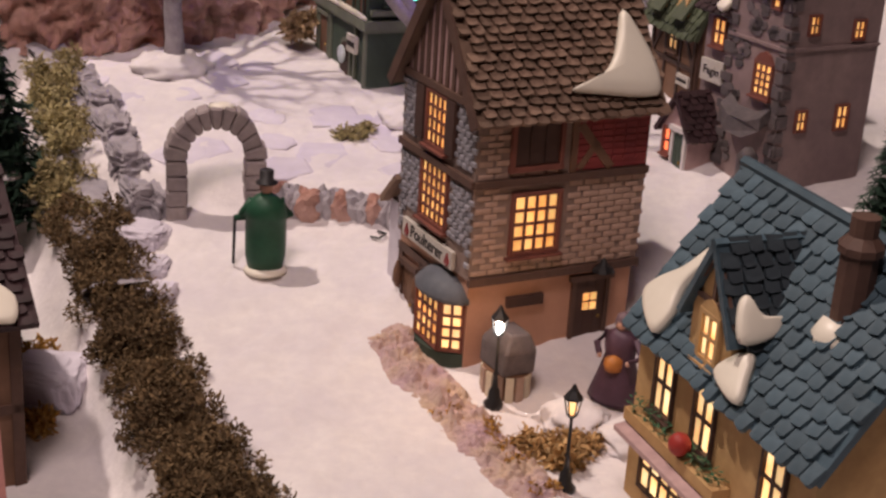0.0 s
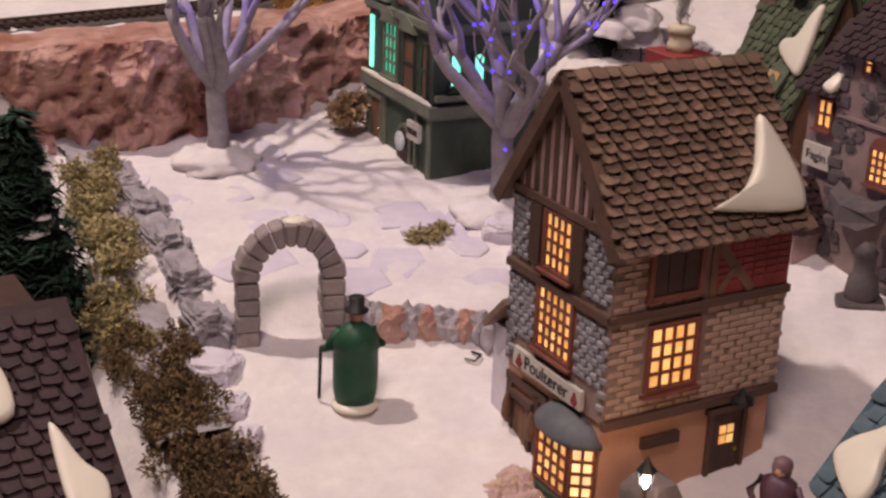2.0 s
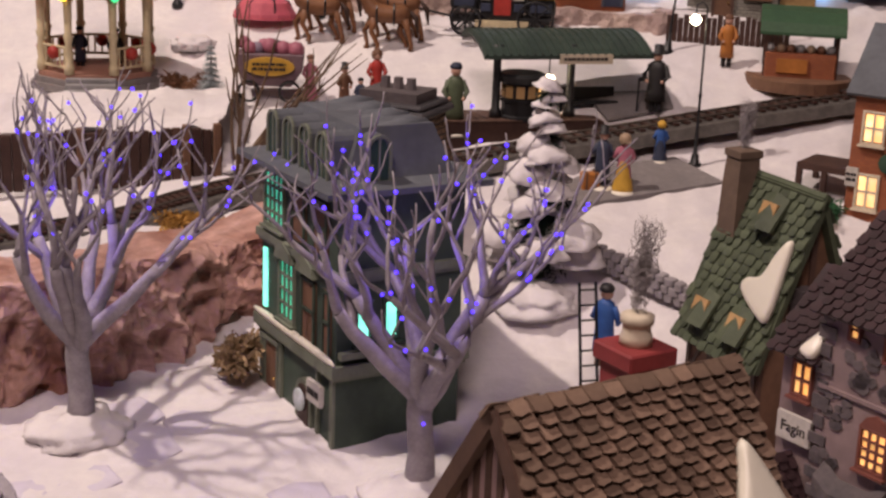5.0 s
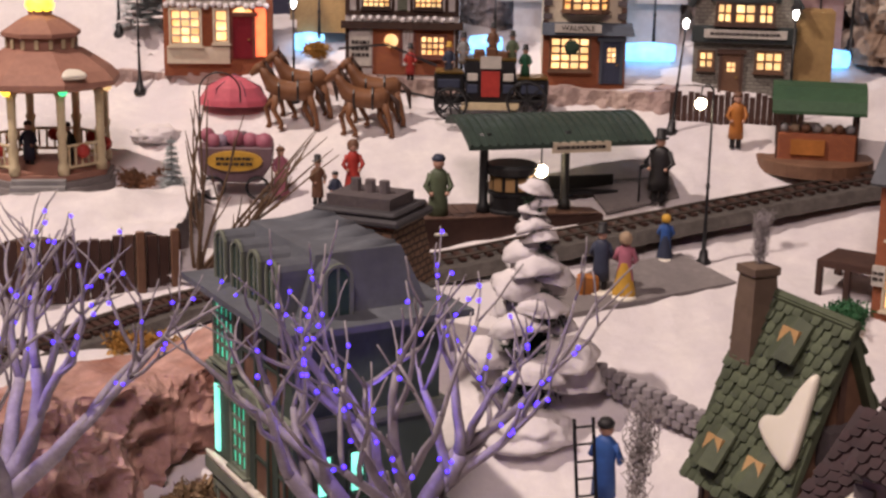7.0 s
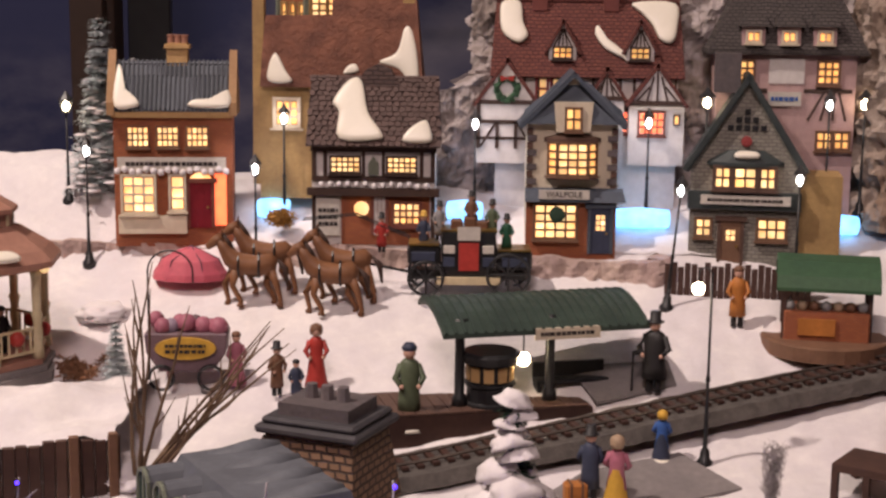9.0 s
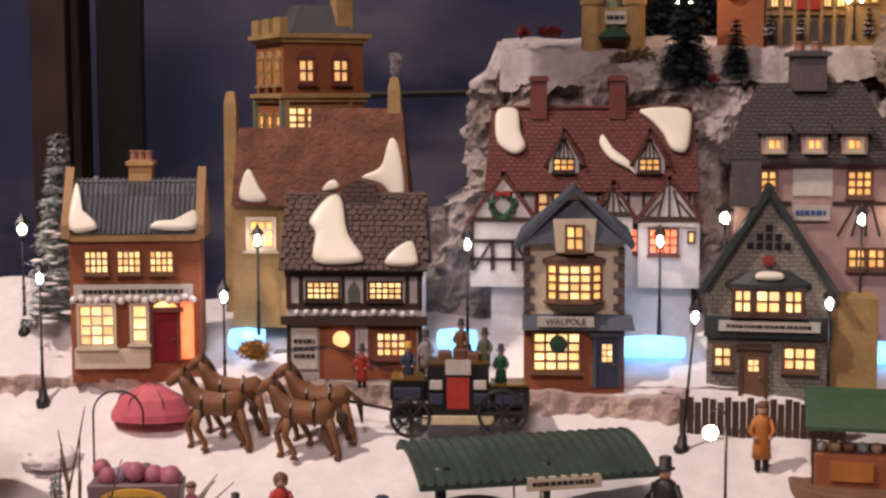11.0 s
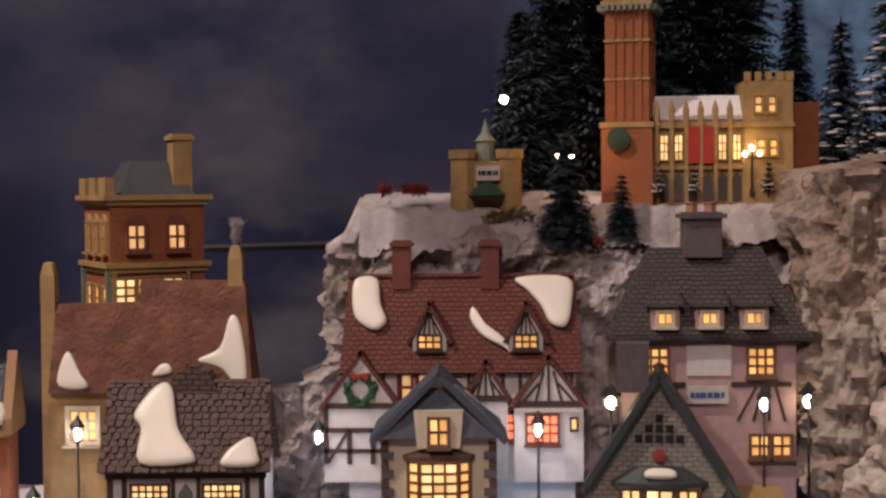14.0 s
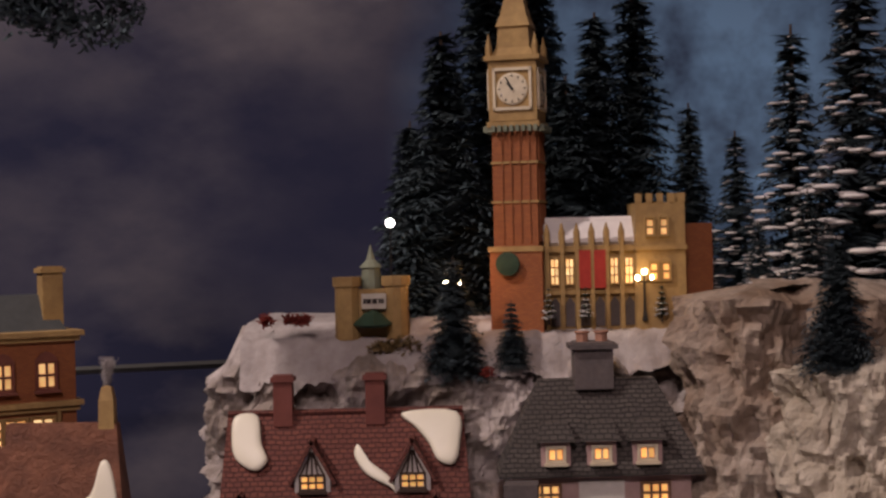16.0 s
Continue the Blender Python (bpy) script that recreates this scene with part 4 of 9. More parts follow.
# bay window
bm = B()
arc = [(1.9 + 2.3 * math.cos(a), -1.55 * math.sin(a)) for a in [math.pi * k / 8 for k in range(9)]]
loft(bm, [[(x, y, -0.6) for x, y in arc], [(x, y, 1.1) for x, y in arc]])
bay = part("bay_window", bm, GREENW, P1, "curved bay window with dark green base")
bm = B()
loft(bm, [[(1.9 + (x - 1.9) * s, y * s + 0.05, z) for x, y in arc] for s, z in ((1.1, 4.15), (1.1, 4.4), (0.8, 5.0), (0.3, 5.35))])
part("bay_roof", bm, SLATE, bay, smooth=True)
for a0, a1, cols in ((0, 2.2, 2), (2.2, 5.8, 4), (5.8, 8, 2)):
    qa, qb = [(1.9 + 2.15 * math.cos(math.pi * a / 8), -1.42 * math.sin(math.pi * a / 8)) for a in (a0, a1)]
    c = ((qa[0] + qb[0]) / 2, (qa[1] + qb[1]) / 2)
    ww = math.hypot(qa[0] - qb[0], qa[1] - qb[1])
    window(P1, pose(c[0], c[1], 0, 0, 0, math.degrees(math.atan2(qa[1] - qb[1], qa[0] - qb[0]))), 0, 2.65, ww - 0.2, 2.7, cols, 4, REDBROWN, WARMHOT if cols == 2 else WARM, sill=False, fw=0.14)
door(P1, F, -2.7, -0.3, 1.5, 4.0, BROWNWOOD, TRIM, BRASS, label="open-grained brown shop door")
strip(P1, F, [(-4.2, -0.5, -3.7, 4.6), (-1.5, -0.5, -1.1, 4.6), (-4.3, 4.4, -0.4, 4.9)], TRIM)
# hanging game beside the shop door
for u, z in ((-3.6, 3.9), (-1.2, 3.8)):
    bm = B()
    lathe(bm, [(0.08, z - 1.7), (0.3, z - 1.3), (0.26, z - 0.6), (0.1, z - 0.1), (0.05, z)], 7, u, -0.45)
    part("hanging_goods", bm, BROWNWOOD, P1, smooth=True)
# lean-to roof at the far corner
bm = B()
plate(bm, [(-pw / 2 - 2.0, -0.6, 7.0), (-pw / 2 - 2.0, 3.2, 7.0), (-pw / 2, 3.2, 9.0), (-pw / 2, -0.6, 9.0)][::-1], 0.35)
part("lean_to_roof", bm, BROWNSH, P1)
bm = B()
box(bm, -pw / 2 - 1.6, 0, -1, -pw / 2, 3, 7.0)
part("lean_to_wall", bm, STONEPAINT, P1)
door(P1, R, 2.6, 0.5, 2.0, 4.2, DARKWOOD, TRIM, BRASS, WARM, "dark plank side door with lit panes")
strip(P1, R, [(-2.9, 3.7, -0.6, 4.3)], DARKWOOD, "plaque", 0.3)
bm = B()
lathe(bm, [(0.7, 5.35), (0.62, 5.5), (0.3, 5.7), (0.08, 6.1)], 10, 3.0, -0.6)
part("door_lantern", bm, BLACK, P1, m=R)

# --- the blue-shingled cottage ---
cw, cd, ch = 14.6, 9.6, 8.4
C1 = thing("blue_roof_cottage", 4.9, 58.2, 0.2, -61, "ochre stone cottage with blue shingle roof and lit windows", "house")
part("wall", shell(cw, cd, ch, 6.4, "side"), OCHRE, C1)
roof = roof_slabs(C1, cw, cd, ch, 6.4, "side", BLUESH, 0.7, 0.35, "blue-grey shingle roof")
kk = 6.4 / (cd / 2)
lo = (-cw / 2 - 0.7, -0.7, ch - 0.7 * kk)
sl = math.hypot(cd / 2 + 0.7, 6.4 + 0.7 * kk)
mF = slope_frame(lo, (1, 0, 0), (0, cd / 2 + 0.7, 6.55 + 0.7 * kk))
shingles(roof, mF, cw + 1.4, sl, 12, 17, BLUESH, 11, lift=0.2)
shingles(roof, slope_frame((cw / 2 + 0.7, cd + 0.7, lo[2]), (-1, 0, 0), (0, -cd / 2 - 0.7, 6.55 + 0.7 * kk)), cw + 1.4, sl, 10, 14, BLUESH, 12, joined=True)
bm = B()
tube(bm, [(-cw / 2 - 0.7, cd / 2, ch + 6.6), (cw / 2 + 0.7, cd / 2, ch + 6.6)], [0.3, 0.3], 6)
part("ridge", bm, BLUESH, roof)
FC = side("F", cw, cd)
for u in (-4.6, -1.0, 4.6):
    window(C1, FC, u, 5.6, 1.5, 2.9, 2, 2, DARKWOOD, WARMHOT, fw=0.18)
bm = B()
box(bm, -6.6, -0.9, 3.0, 1.6, 0.02, 3.6)
pl = part("flower_box", bm, OCHRE, C1, "long stone window box")
bm = B()
rng = random.Random(8)
for i in range(220):
    p = Vector((rng.uniform(-6.5, 1.5), rng.uniform(-0.9, -0.1), rng.uniform(3.6, 4.3)))
    a = rng.uniform(0, 6.28)
    q = Vector((math.cos(a), math.sin(a), rng.uniform(-0.3, 0.6))) * 0.28
    r = Vector((-math.sin(a), math.cos(a), 0)) * 0.07
    vs = [bm.verts.new(c) for c in (p - r, p + r, p + q)]
    bm.faces.new(vs)
part("greenery", bm, surf("box_green", (0.05, 0.14, 0.06), (0.03, 0.09, 0.05), 1.0, per_piece=0.4), pl, "green garland")
bm = B()
ball(bm, (-1.4, -0.9, 4.3), 0.55)
part("ribbon", bm, COATS["red"], pl, "red bow", smooth=True)
bm = B()
loft(bm, [[(x, y, z) for x, y in ((-6.5, 0), (1.5, 0), (1.5, -o), (-6.5, -o))] for o, z in ((1.4, 2.5), (1.4, 2.75), (0.2, 3.0))])
part("shop_canopy", bm, PINKP, C1)
window(C1, FC, -3.5, 0.9, 4.5, 2.2, 5, 2, DARKWOOD, WARMHOT, sill=False)
# dormer
D = pose(-1.3, 0.5, 0)
bm = B()
prism(bm, [(-1.7, ch - 1.2), (1.7, ch - 1.2), (1.7, ch + 2.4), (0, ch + 5.2), (-1.7, ch + 2.4)], -0.6, 3.8)
dm = part("dormer", bm, OCHRE, C1, "gabled dormer of warm stone", m=D)
bm = B()
for s in (-1, 1):
    q = [(s * 2.3, -1.1, ch + 1.5), (s * 2.3, 4.4, ch + 1.5), (0, 4.4, ch + 5.6), (0, -1.1, ch + 5.6)]
    plate(bm, q if s > 0 else [q[0], q[3], q[2], q[1]], 0.3)
dr = part("dormer_roof", bm, BLUESH, dm)
# slope turned from the spot: its shade is put into a darker blue
shingles(dr, slope_frame((2.3, -1.1, ch + 1.5), (0, 1, 0), (-2.3, 0, 4.1)), 5.2, 4.7, 8, 6, surf("shaded_blue_shingle", (0.04, 0.055, 0.065), (0.03, 0.04, 0.05), 1, 0.6, 0.6, 0.05, per_piece=0.2), 13, lift=0.16)
shingles(dr, slope_frame((-2.3, 4.4, ch + 1.5), (0, -1, 0), (2.3, 0, 4.1)), 5.2, 4.7, 8, 6, BLUESH, 14, lift=0.16)
window(C1, D @ pose(0, -0.6, 0), 0, ch + 1.0, 1.2, 1.9, 2, 2, OCHRE, WARMHOT, arch=True, fw=0.25)
for s in (-1, 1):
    brace(C1, D @ pose(0, -0.75, 0), s * 1.9, ch + 2.2, 0, ch + 5.1, 0.35, TRIM)
strip(C1, D @ pose(0, -0.6, 0), [(-1.3, ch + 2.5, 1.3, ch + 2.75), (-0.12, ch + 2.7, 0.12, ch + 4.6)], TRIM)
for out, off, t in (([(0.2, 1.4), (1.6, 0.5), (2.7, 0.3), (2.9, 1.4), (2.4, 2.8), (2.9, 4.9), (2.4, 5.2), (1.6, 3.6), (0.5, 2.4)], (0.4, 0.2), 0.4), ([(0, 0.6), (1.4, 0.1), (2.4, 0.2), (1.9, 1.2), (1.2, 2.2), (0.4, 1.6)], (8.0, 0.3), 0.4)):
    snow_patch(roof, mF @ pose(off[0], off[1], 0.2), out, t)
snow_patch(dr, slope_frame((2.3, -1.1, ch + 1.5), (0, 1, 0), (-2.3, 0, 4.1)) @ pose(0.3, 0.2, 0.2), [(0, 0), (1.6, 0.1), (2.3, 0.9), (1.2, 1.1), (0.6, 2.0), (0.1, 1.4)], 0.35)
bm = B()
lathe(bm, [(0.85, ch + 1.5), (0.8, ch + 6.4), (0.95, ch + 6.5), (0.95, ch + 6.8), (0.6, ch + 7.2), (0.6, ch + 8.0)], 10, 3.4, 3.2)
chm = part("chimney", bm, TRIM, C1, "round brown chimney")
bm = B()
lathe(bm, [(1.25, ch + 2.4), (1.3, ch + 2.9), (0.9, ch + 3.6)], 12, 3.4, 3.0)
part("snow_collar", bm, SNOWCAP, chm, smooth=True)

# --- the plum-roofed house at the yard ---
H3 = thing("plum_roof_house", -36.0, 58.6, -4.6, 35.6, "old house with plum shingle roofs and snow patches", "house")
hw, hd, hh = 17.0, 17.5, 9.6
part("wall", shell(hw, hd, hh, 5.6, "side"), BROWNWOOD, H3)
roof = roof_slabs(H3, hw, hd, hh, 5.6, "side", PURPLESH, 0.8, 0.4, "dark plum shingle roof")
lo = (-hw / 2 - 0.8, -0.8, hh - 0.8 * 5.6 / (hd / 2))
mP = slope_frame(lo, (1, 0, 0), (0, hd / 2 + 0.8, 5.75 + 0.8 * 5.6 / (hd / 2)))
shingles(roof, mP, hw + 1.6, 10.9, 16, 18, PURPLESH, 21, lift=0.2)
snow_patch(roof, mP @ pose(13.0, 5.3, 0.2), [(0, 0), (1.7, 0.1), (1.75, 2.4), (0.9, 3.9), (0.1, 2.4)], 0.4)
snow_patch(roof, mP @ pose(15.2, 0.0, 0.2), [(0.6, 0.8), (1.0, 0.2), (2.2, 0.0), (2.5, 1.4), (1.7, 2.6), (1.0, 4.6), (0.7, 4.2)], 0.3)
strip(H3, side("F", hw, hd), [(hw / 2 - 0.6, -1, hw / 2, hh - 0.6), (-hw / 2, 4.0, hw / 2, 4.5)], TRIM)
for u in (2.0, 5.6):
    window(H3, side("F", hw, hd), u, 6.4, 1.6, 2.0, 3, 3, TRIM, WARMDIM)
strip(H3, side("R", hw, hd), [(-7, 4, 7, 4.5), (-7.6, -1, -7, 9), (0, 4.5, 0.5, 14)], TRIM)
bm = B()
box(bm, 2.0, 7.2, hh + 1.5, 8.6, 16, hh + 4.4)
part("upper_wing", bm, DARKWOOD, H3)
bm = B()
loft(bm, [[(-4, 0, -3.5), (4, 0, -3.5), (4, 6, -3.5), (-4, 6, -3.5)], [(-4.6, -0.6, 5.0), (4.6, -0.6, 5.0), (4.6, 6.6, 5.0), (-4.6, 6.6, 5.0)]])
H4 = thing("rose_roof_hut", -28.6, 45.0, -2.0, 28, "low hut with rose shingle roof and pale eaves", "house")
part("wall", bm, CREAM, H4)
bm = B()
plate(bm, [(-6.5, -1.2, 5.2), (6.5, -1.2, 5.2), (6.5, 4, 8.4), (-6.5, 4, 8.4)], 0.3)
plate(bm, [(6.5, 9, 5.2), (-6.5, 9, 5.2), (-6.5, 4, 8.4), (6.5, 4, 8.4)], 0.3)
roof = part("roof", bm, surf("rose_shingle", (0.30, 0.12, 0.10), (0.22, 0.085, 0.075), 1, 0.6, 0.6, 0.05, per_piece=0.2), H4)
strip(H4, pose(0, -1.2, 0), [(-6.6, 4.8, 6.6, 5.3)], CREAM, "fascia")

# --- the green curiosity shop ---
gw, gd, gh = 10.6, 8.2, 15.7
G1 = thing("green_corner_shop", -23.3, 110.75, 6.1, -57, "three-storey dark green shop with arched dormers and teal-lit windows", "house")
part("wall", shell(gw, gd, gh, 0, "flat"), GREENW, G1)
FG, RG = side("F", gw, gd), side("R", gw, gd)
for z, o, h in ((4.9, 0.45, 0.7), (10.7, 0.35, 0.5)):
    bm = B()
    box(bm, -gw / 2 - o, -o, z, gw / 2 + o, gd + o, z + h)
    box(bm, -gw / 2 - o * 0.6, -o * 0.6, z - 0.25, gw / 2 + o * 0.6, gd + o * 0.6, z)
    part("cornice", bm, GREENTRIM, G1)
bm = B()
box(bm, -gw / 2 - 1.25, -1.25, gh, gw / 2 + 1.25, gd + 1.25, gh + 0.35)
loft(bm, [[(-gw / 2 - 1.25, -1.25, gh + 0.35), (gw / 2 + 1.25, -1.25, gh + 0.35), (gw / 2 + 1.25, gd + 1.25, gh + 0.35), (-gw / 2 - 1.25, gd + 1.25, gh + 0.35)], [(-gw / 2 + 0.3, 0.6, gh + 0.6), (gw / 2 - 0.3, 0.6, gh + 0.6), (gw / 2 - 0.3, gd - 0.6, gh + 0.6), (-gw / 2 + 0.3, gd - 0.6, gh + 0.6)], [(-gw / 2 + 1.1, 1.9, gh + 3.4), (gw / 2 - 1.3, 1.9, gh + 3.4), (gw / 2 - 1.3, gd - 1.6, gh + 3.4), (-gw / 2 + 1.1, gd - 1.6, gh + 3.4)]])
roof = part("roof", bm, SLATE, G1, "dark slate mansard roof")


def arched_dormer(house, m):
    bm = B()
    arcp = [(0.8 * math.cos(a), 2.0 + 0.8 * math.sin(a)) for a in [math.pi * k / 8 for k in range(9)]]
    prism(bm, [(-0.8, 0), (0.8, 0)] + arcp, -0.2, 2.4)
    d = part("dormer", bm, SLATE, house, m=m)
    bm = B()
    for a, b in zip(arcp, arcp[1:]):
        loft(bm, [[(a[0], y, a[1]), (b[0], y, b[1]), (b[0] * 0.78, y, 2 + (b[1] - 2) * 0.78), (a[0] * 0.78, y, 2 + (a[1] - 2) * 0.78)] for y in (-0.35, -0.1)])
    box(bm, -0.8, -0.35, 0, -0.6, -0.1, 2.0)
    box(bm, 0.6, -0.35, 0, 0.8, -0.1, 2.0)
    box(bm, -0.06, -0.3, 0, 0.06, -0.1, 2.6)
    part("dormer_frame", bm, GREENTRIM, d)
    bm = B()
    prism(bm, [(-0.6, 0.1), (0.6, 0.1), (0.6, 2.0), (0.3, 2.5), (-0.3, 2.5), (-0.6, 2.0)], -0.24, -0.18)
    part("pane", bm, surf("dark_green_glass", (0.04, 0.08, 0.06), (0.03, 0.05, 0.045), 1, 0.15, 0.1, 0.01), d)


for i in range(4):
    arched_dormer(roof, FG @ pose(-3.7 + i * 2.3, 0.2, gh + 0.4))
arched_dormer(roof, RG @ pose(-1.6, 0.3, gh + 0.4))
for i in range(4):
    bm = B()
    m_ = FG @ pose(-3.7 + i * 2.3, 0, 0)
    loft(bm, [[(0.8 * s * math.cos(a), y, gh + z + 0.85 * s * math.sin(a)) for a in [math.pi * k / 8 for k in range(9)]] for y, z, s in ((2.6, 2.5, 1.0), (5.4, 3.0, 0.9), (gd - 1.6, 3.1, 0.5))])
    part("roof_vault", bm, SLATE, roof, smooth=True, m=m_)
window(G1, FG, -3.3, 13.4, 2.6, 3.2, 4, 4, GREENTRIM, TEAL, fw=0.2)
window(G1, FG, -1.4, 8.2, 1.9, 3.6, 3, 4, GREENTRIM, TEAL, fw=0.2)
for u, z, w_, h_ in ((0.2, 13.3, 1.9, 3.2), (3.2, 13.3, 1.9, 3.2), (1.7, 7.9, 1.9, 3.8), (4.2, 7.9, 1.0, 3.8)):
    bm = B()
    box(bm, u - w_ / 2, -0.12, z - h_ / 2, u + w_ / 2, 0.05, z + h_ / 2)
    pn = part("wall_panel", bm, BROWNWOOD, G1, m=FG)
    bm = B()
    for a, b, c, d in ((-w_ / 2, -h_ / 2, -w_ / 2 + 0.2, h_ / 2), (w_ / 2 - 0.2, -h_ / 2, w_ / 2, h_ / 2), (-w_ / 2, h_ / 2 - 0.2, w_ / 2, h_ / 2), (-w_ / 2, -0.1, w_ / 2, 0.1)):
        box(bm, u + a, -0.22, z + b, u + c, -0.08, z + d)
    part("panel_frame", bm, GREENW, pn)
bm = B()
box(bm, -4.9, -0.15, 6.2, -4.45, 0.0, 10.0)
part("lit_slot", bm, TEALHOT, G1, m=FG)
for u in (-1.4, 1.7):
    bm = B()
    prism(bm, [(u - 1.25, 10.1), (u + 1.25, 10.1), (u + 1.0, 10.7), (u, 11.2), (u - 1.0, 10.7)], -0.45, 0)
    part("pediment", bm, GREENTRIM, G1, m=FG)
for u in (-2.4, -0.6):
    window(G1, RG, u, 8.0, 0.8, 2.2, 1, 1, GREENW, TEALHOT, fw=0.2)
strip(G1, RG, [(-4.0, 6.0, 1.0, 6.4)], GREENTRIM, "ledge", 0.5)
door(G1, FG, -3.6, 0.0, 1.7, 4.2, BROWNWOOD, GREENTRIM, BRASS)
bm = B()
arcp = [(1.1 * math.cos(a), 2.4 + 1.1 * math.sin(a)) for a in [math.pi * k / 10 for k in range(11)]]
prism(bm, [(-1.1, 0.0), (1.1, 0.0)] + arcp, -0.25, 0)
ar = part("shop_arch", bm, GREENTRIM, G1, "arched green doorway", m=FG @ pose(1.4, 0, 0))
bm = B()
prism(bm, [(-0.75, 0.0), (0.75, 0.0)] + [(x * 0.7, 2.4 + (z - 2.4) * 0.7) for x, z in arcp], -0.3, -0.2)
part("doorway", bm, DARKWOOD, ar)
bm = B()
lathe(bm, [(0.45, -0.1), (0.7, 0.0), (0.7, 0.14), (0.45, 0.2)], 14)
part("wreath", bm, FROST, G1, m=FG @ pose(1.4, -0.45, 2.2, 90))
strip(G1, FG, [(-5.3, 0, -4.9, 4.7), (-2.4, 0, -2.0, 4.7), (3.0, 0, 3.3, 4.7), (4.9, 0, 5.3, 4.7)], GREENTRIM, "pilaster", 0.2)
sign(G1, FG @ pose(0, -0.5, 0), 4.0, 3.6, 1.8, 1.3)
snow_patch(G1, pose(-gw / 2, -0.45, 5.62), [(0.2, 0), (10.2, 0.0), (10.3, 0.3), (6, 0.4), (0.2, 0.36)], 0.25)

# --- the green-shingled house ---
vw, vd, vh = 6.9, 6.3, 7.4
V1 = thing("green_roof_house", 2.17, 111.2, 6.6, -62, "small house with steep mossy green shingle roof and brown chimney", "house")
part("wall", shell(vw, vd, vh, 8.2, "side"), BROWNWOOD, V1)
roof = roof_slabs(V1, vw, vd, vh, 8.2, "side", GREENSH, 0.7, 0.35, "mossy green shingle roof")
k2 = 8.2 / (vd / 2)
v_up = math.hypot(vd / 2 + 0.7, 8.35 + 0.7 * k2)
mG = slope_frame((-vw / 2 - 0.7, -0.7, vh - 0.7 * k2), (1, 0, 0), (0, vd / 2 + 0.7, 8.35 + 0.7 * k2))
shingles(roof, mG, vw + 1.4, v_up, 17, 11, GREENSH, 31, lift=0.16)
shingles(roof, slope_frame((vw / 2 + 0.7, vd + 0.7, vh - 0.7 * k2), (-1, 0, 0), (0, -vd / 2 - 0.7, 8.35 + 0.7 * k2)), vw + 1.4, v_up, 14, 10, GREENSH, 32, joined=True)
bm = B()
tube(bm, [(-vw / 2 - 0.75, vd / 2, vh + 8.3), (vw / 2 + 0.75, vd / 2, vh + 8.3)], [0.26, 0.26], 6)
part("ridge", bm, GREENSH, roof)
snow_patch(roof, mG @ pose(0, 0, 0.2), [(8.0, 3.2), (7.0, 3.1), (5.0, 4.1), (5.1, 4.9), (6.3, 5.4), (6.9, 7.2), (7.5, 7.9), (7.8, 6.2)], 0.4)
for u, y in ((1.4, 1.2), (4.9, 1.2), (3.9, 8.0)):
    bm = B()
    box(bm, u + 0.25, y + 0.2, -0.1, u + 1.55, y + 1.5, 0.75)
    hd_ = part("roof_dormer", bm, OCHRE, roof, "tiny tan dormer under a mossy hood", m=mG)
    bm = B()
    loft(bm, [[(u - 0.1, y - 0.2, 0.62), (u + 1.9, y - 0.2, 0.62), (u + 1.9, y + 2.0, 0.1), (u - 0.1, y + 2.0, 0.1)], [(u - 0.1, y - 0.2, 0.85), (u + 0.9, y - 0.2, 1.25), (u + 0.9, y + 2.2, 0.5), (u - 0.1, y + 2.0, 0.3)]])
    loft(bm, [[(u + 0.9, y - 0.2, 0.62), (u + 1.9, y - 0.2, 0.62), (u + 1.9, y + 2.0, 0.1), (u + 0.9, y + 2.0, 0.1)], [(u + 0.9, y - 0.2, 1.25), (u + 1.9, y - 0.2, 0.85), (u + 1.9, y + 2.0, 0.3), (u + 0.9, y + 2.2, 0.5)]])
    part("hood", bm, GREENSH, hd_)
bm = B()
loft(bm, [[(sx * q, sy * q, z) for sx, sy in ((-1, -1), (1, -1), (1, 1), (-1, 1))] for q, z in ((0.95, 9.5), (0.8, 15.0), (0.7, 16.6), (0.82, 16.7), (0.82, 17.1), (0.5, 17.2))])
part("chimney", bm, surf("sooty_brown_brick", (0.20, 0.14, 0.10), (0.13, 0.09, 0.07), 0.7, 0.8, 0.8, 0.08), V1, "tall tapered brown chimney", m=pose(-2.9, 2.4, 0))
FV, RV = side("F", vw, vd), side("R", vw, vd)
strip(V1, FV, [(-vw / 2, -1, -vw / 2 + 0.35, 6.4), (vw / 2 - 0.35, -1, vw / 2, 6.4), (-1.3, -1, -1.0, 6.2), (1.0, -1, 1.3, 6.2), (-vw / 2, 3.0, vw / 2, 3.35)], TIMBER)
brace(V1, FV, -3.2, 3.3, -1.3, 6.2, 0.3, TIMBER)
brace(V1, FV, 3.2, 3.3, 1.3, 6.2, 0.3, TIMBER)
window(V1, FV, 0.0, 4.9, 1.3, 1.7, 2, 2, TRIM, WARMDIM)
strip(V1, RV, [(-3.1, 7.2, 3.1, 7.6), (-0.2, 7.6, 0.2, 14), (-3.1, -1, -2.8, 7.2), (2.8, -1, 3.1, 7.2)], TRIM)
bm = B()
box(bm, -1.3, -1.0, 8.4, 1.3, 0.0, 10.4)
part("gable_bay", bm, DARKSTONE, V1, m=RV)
sign(V1, FV, 2.3, 2.2, 1.8, 0.8)

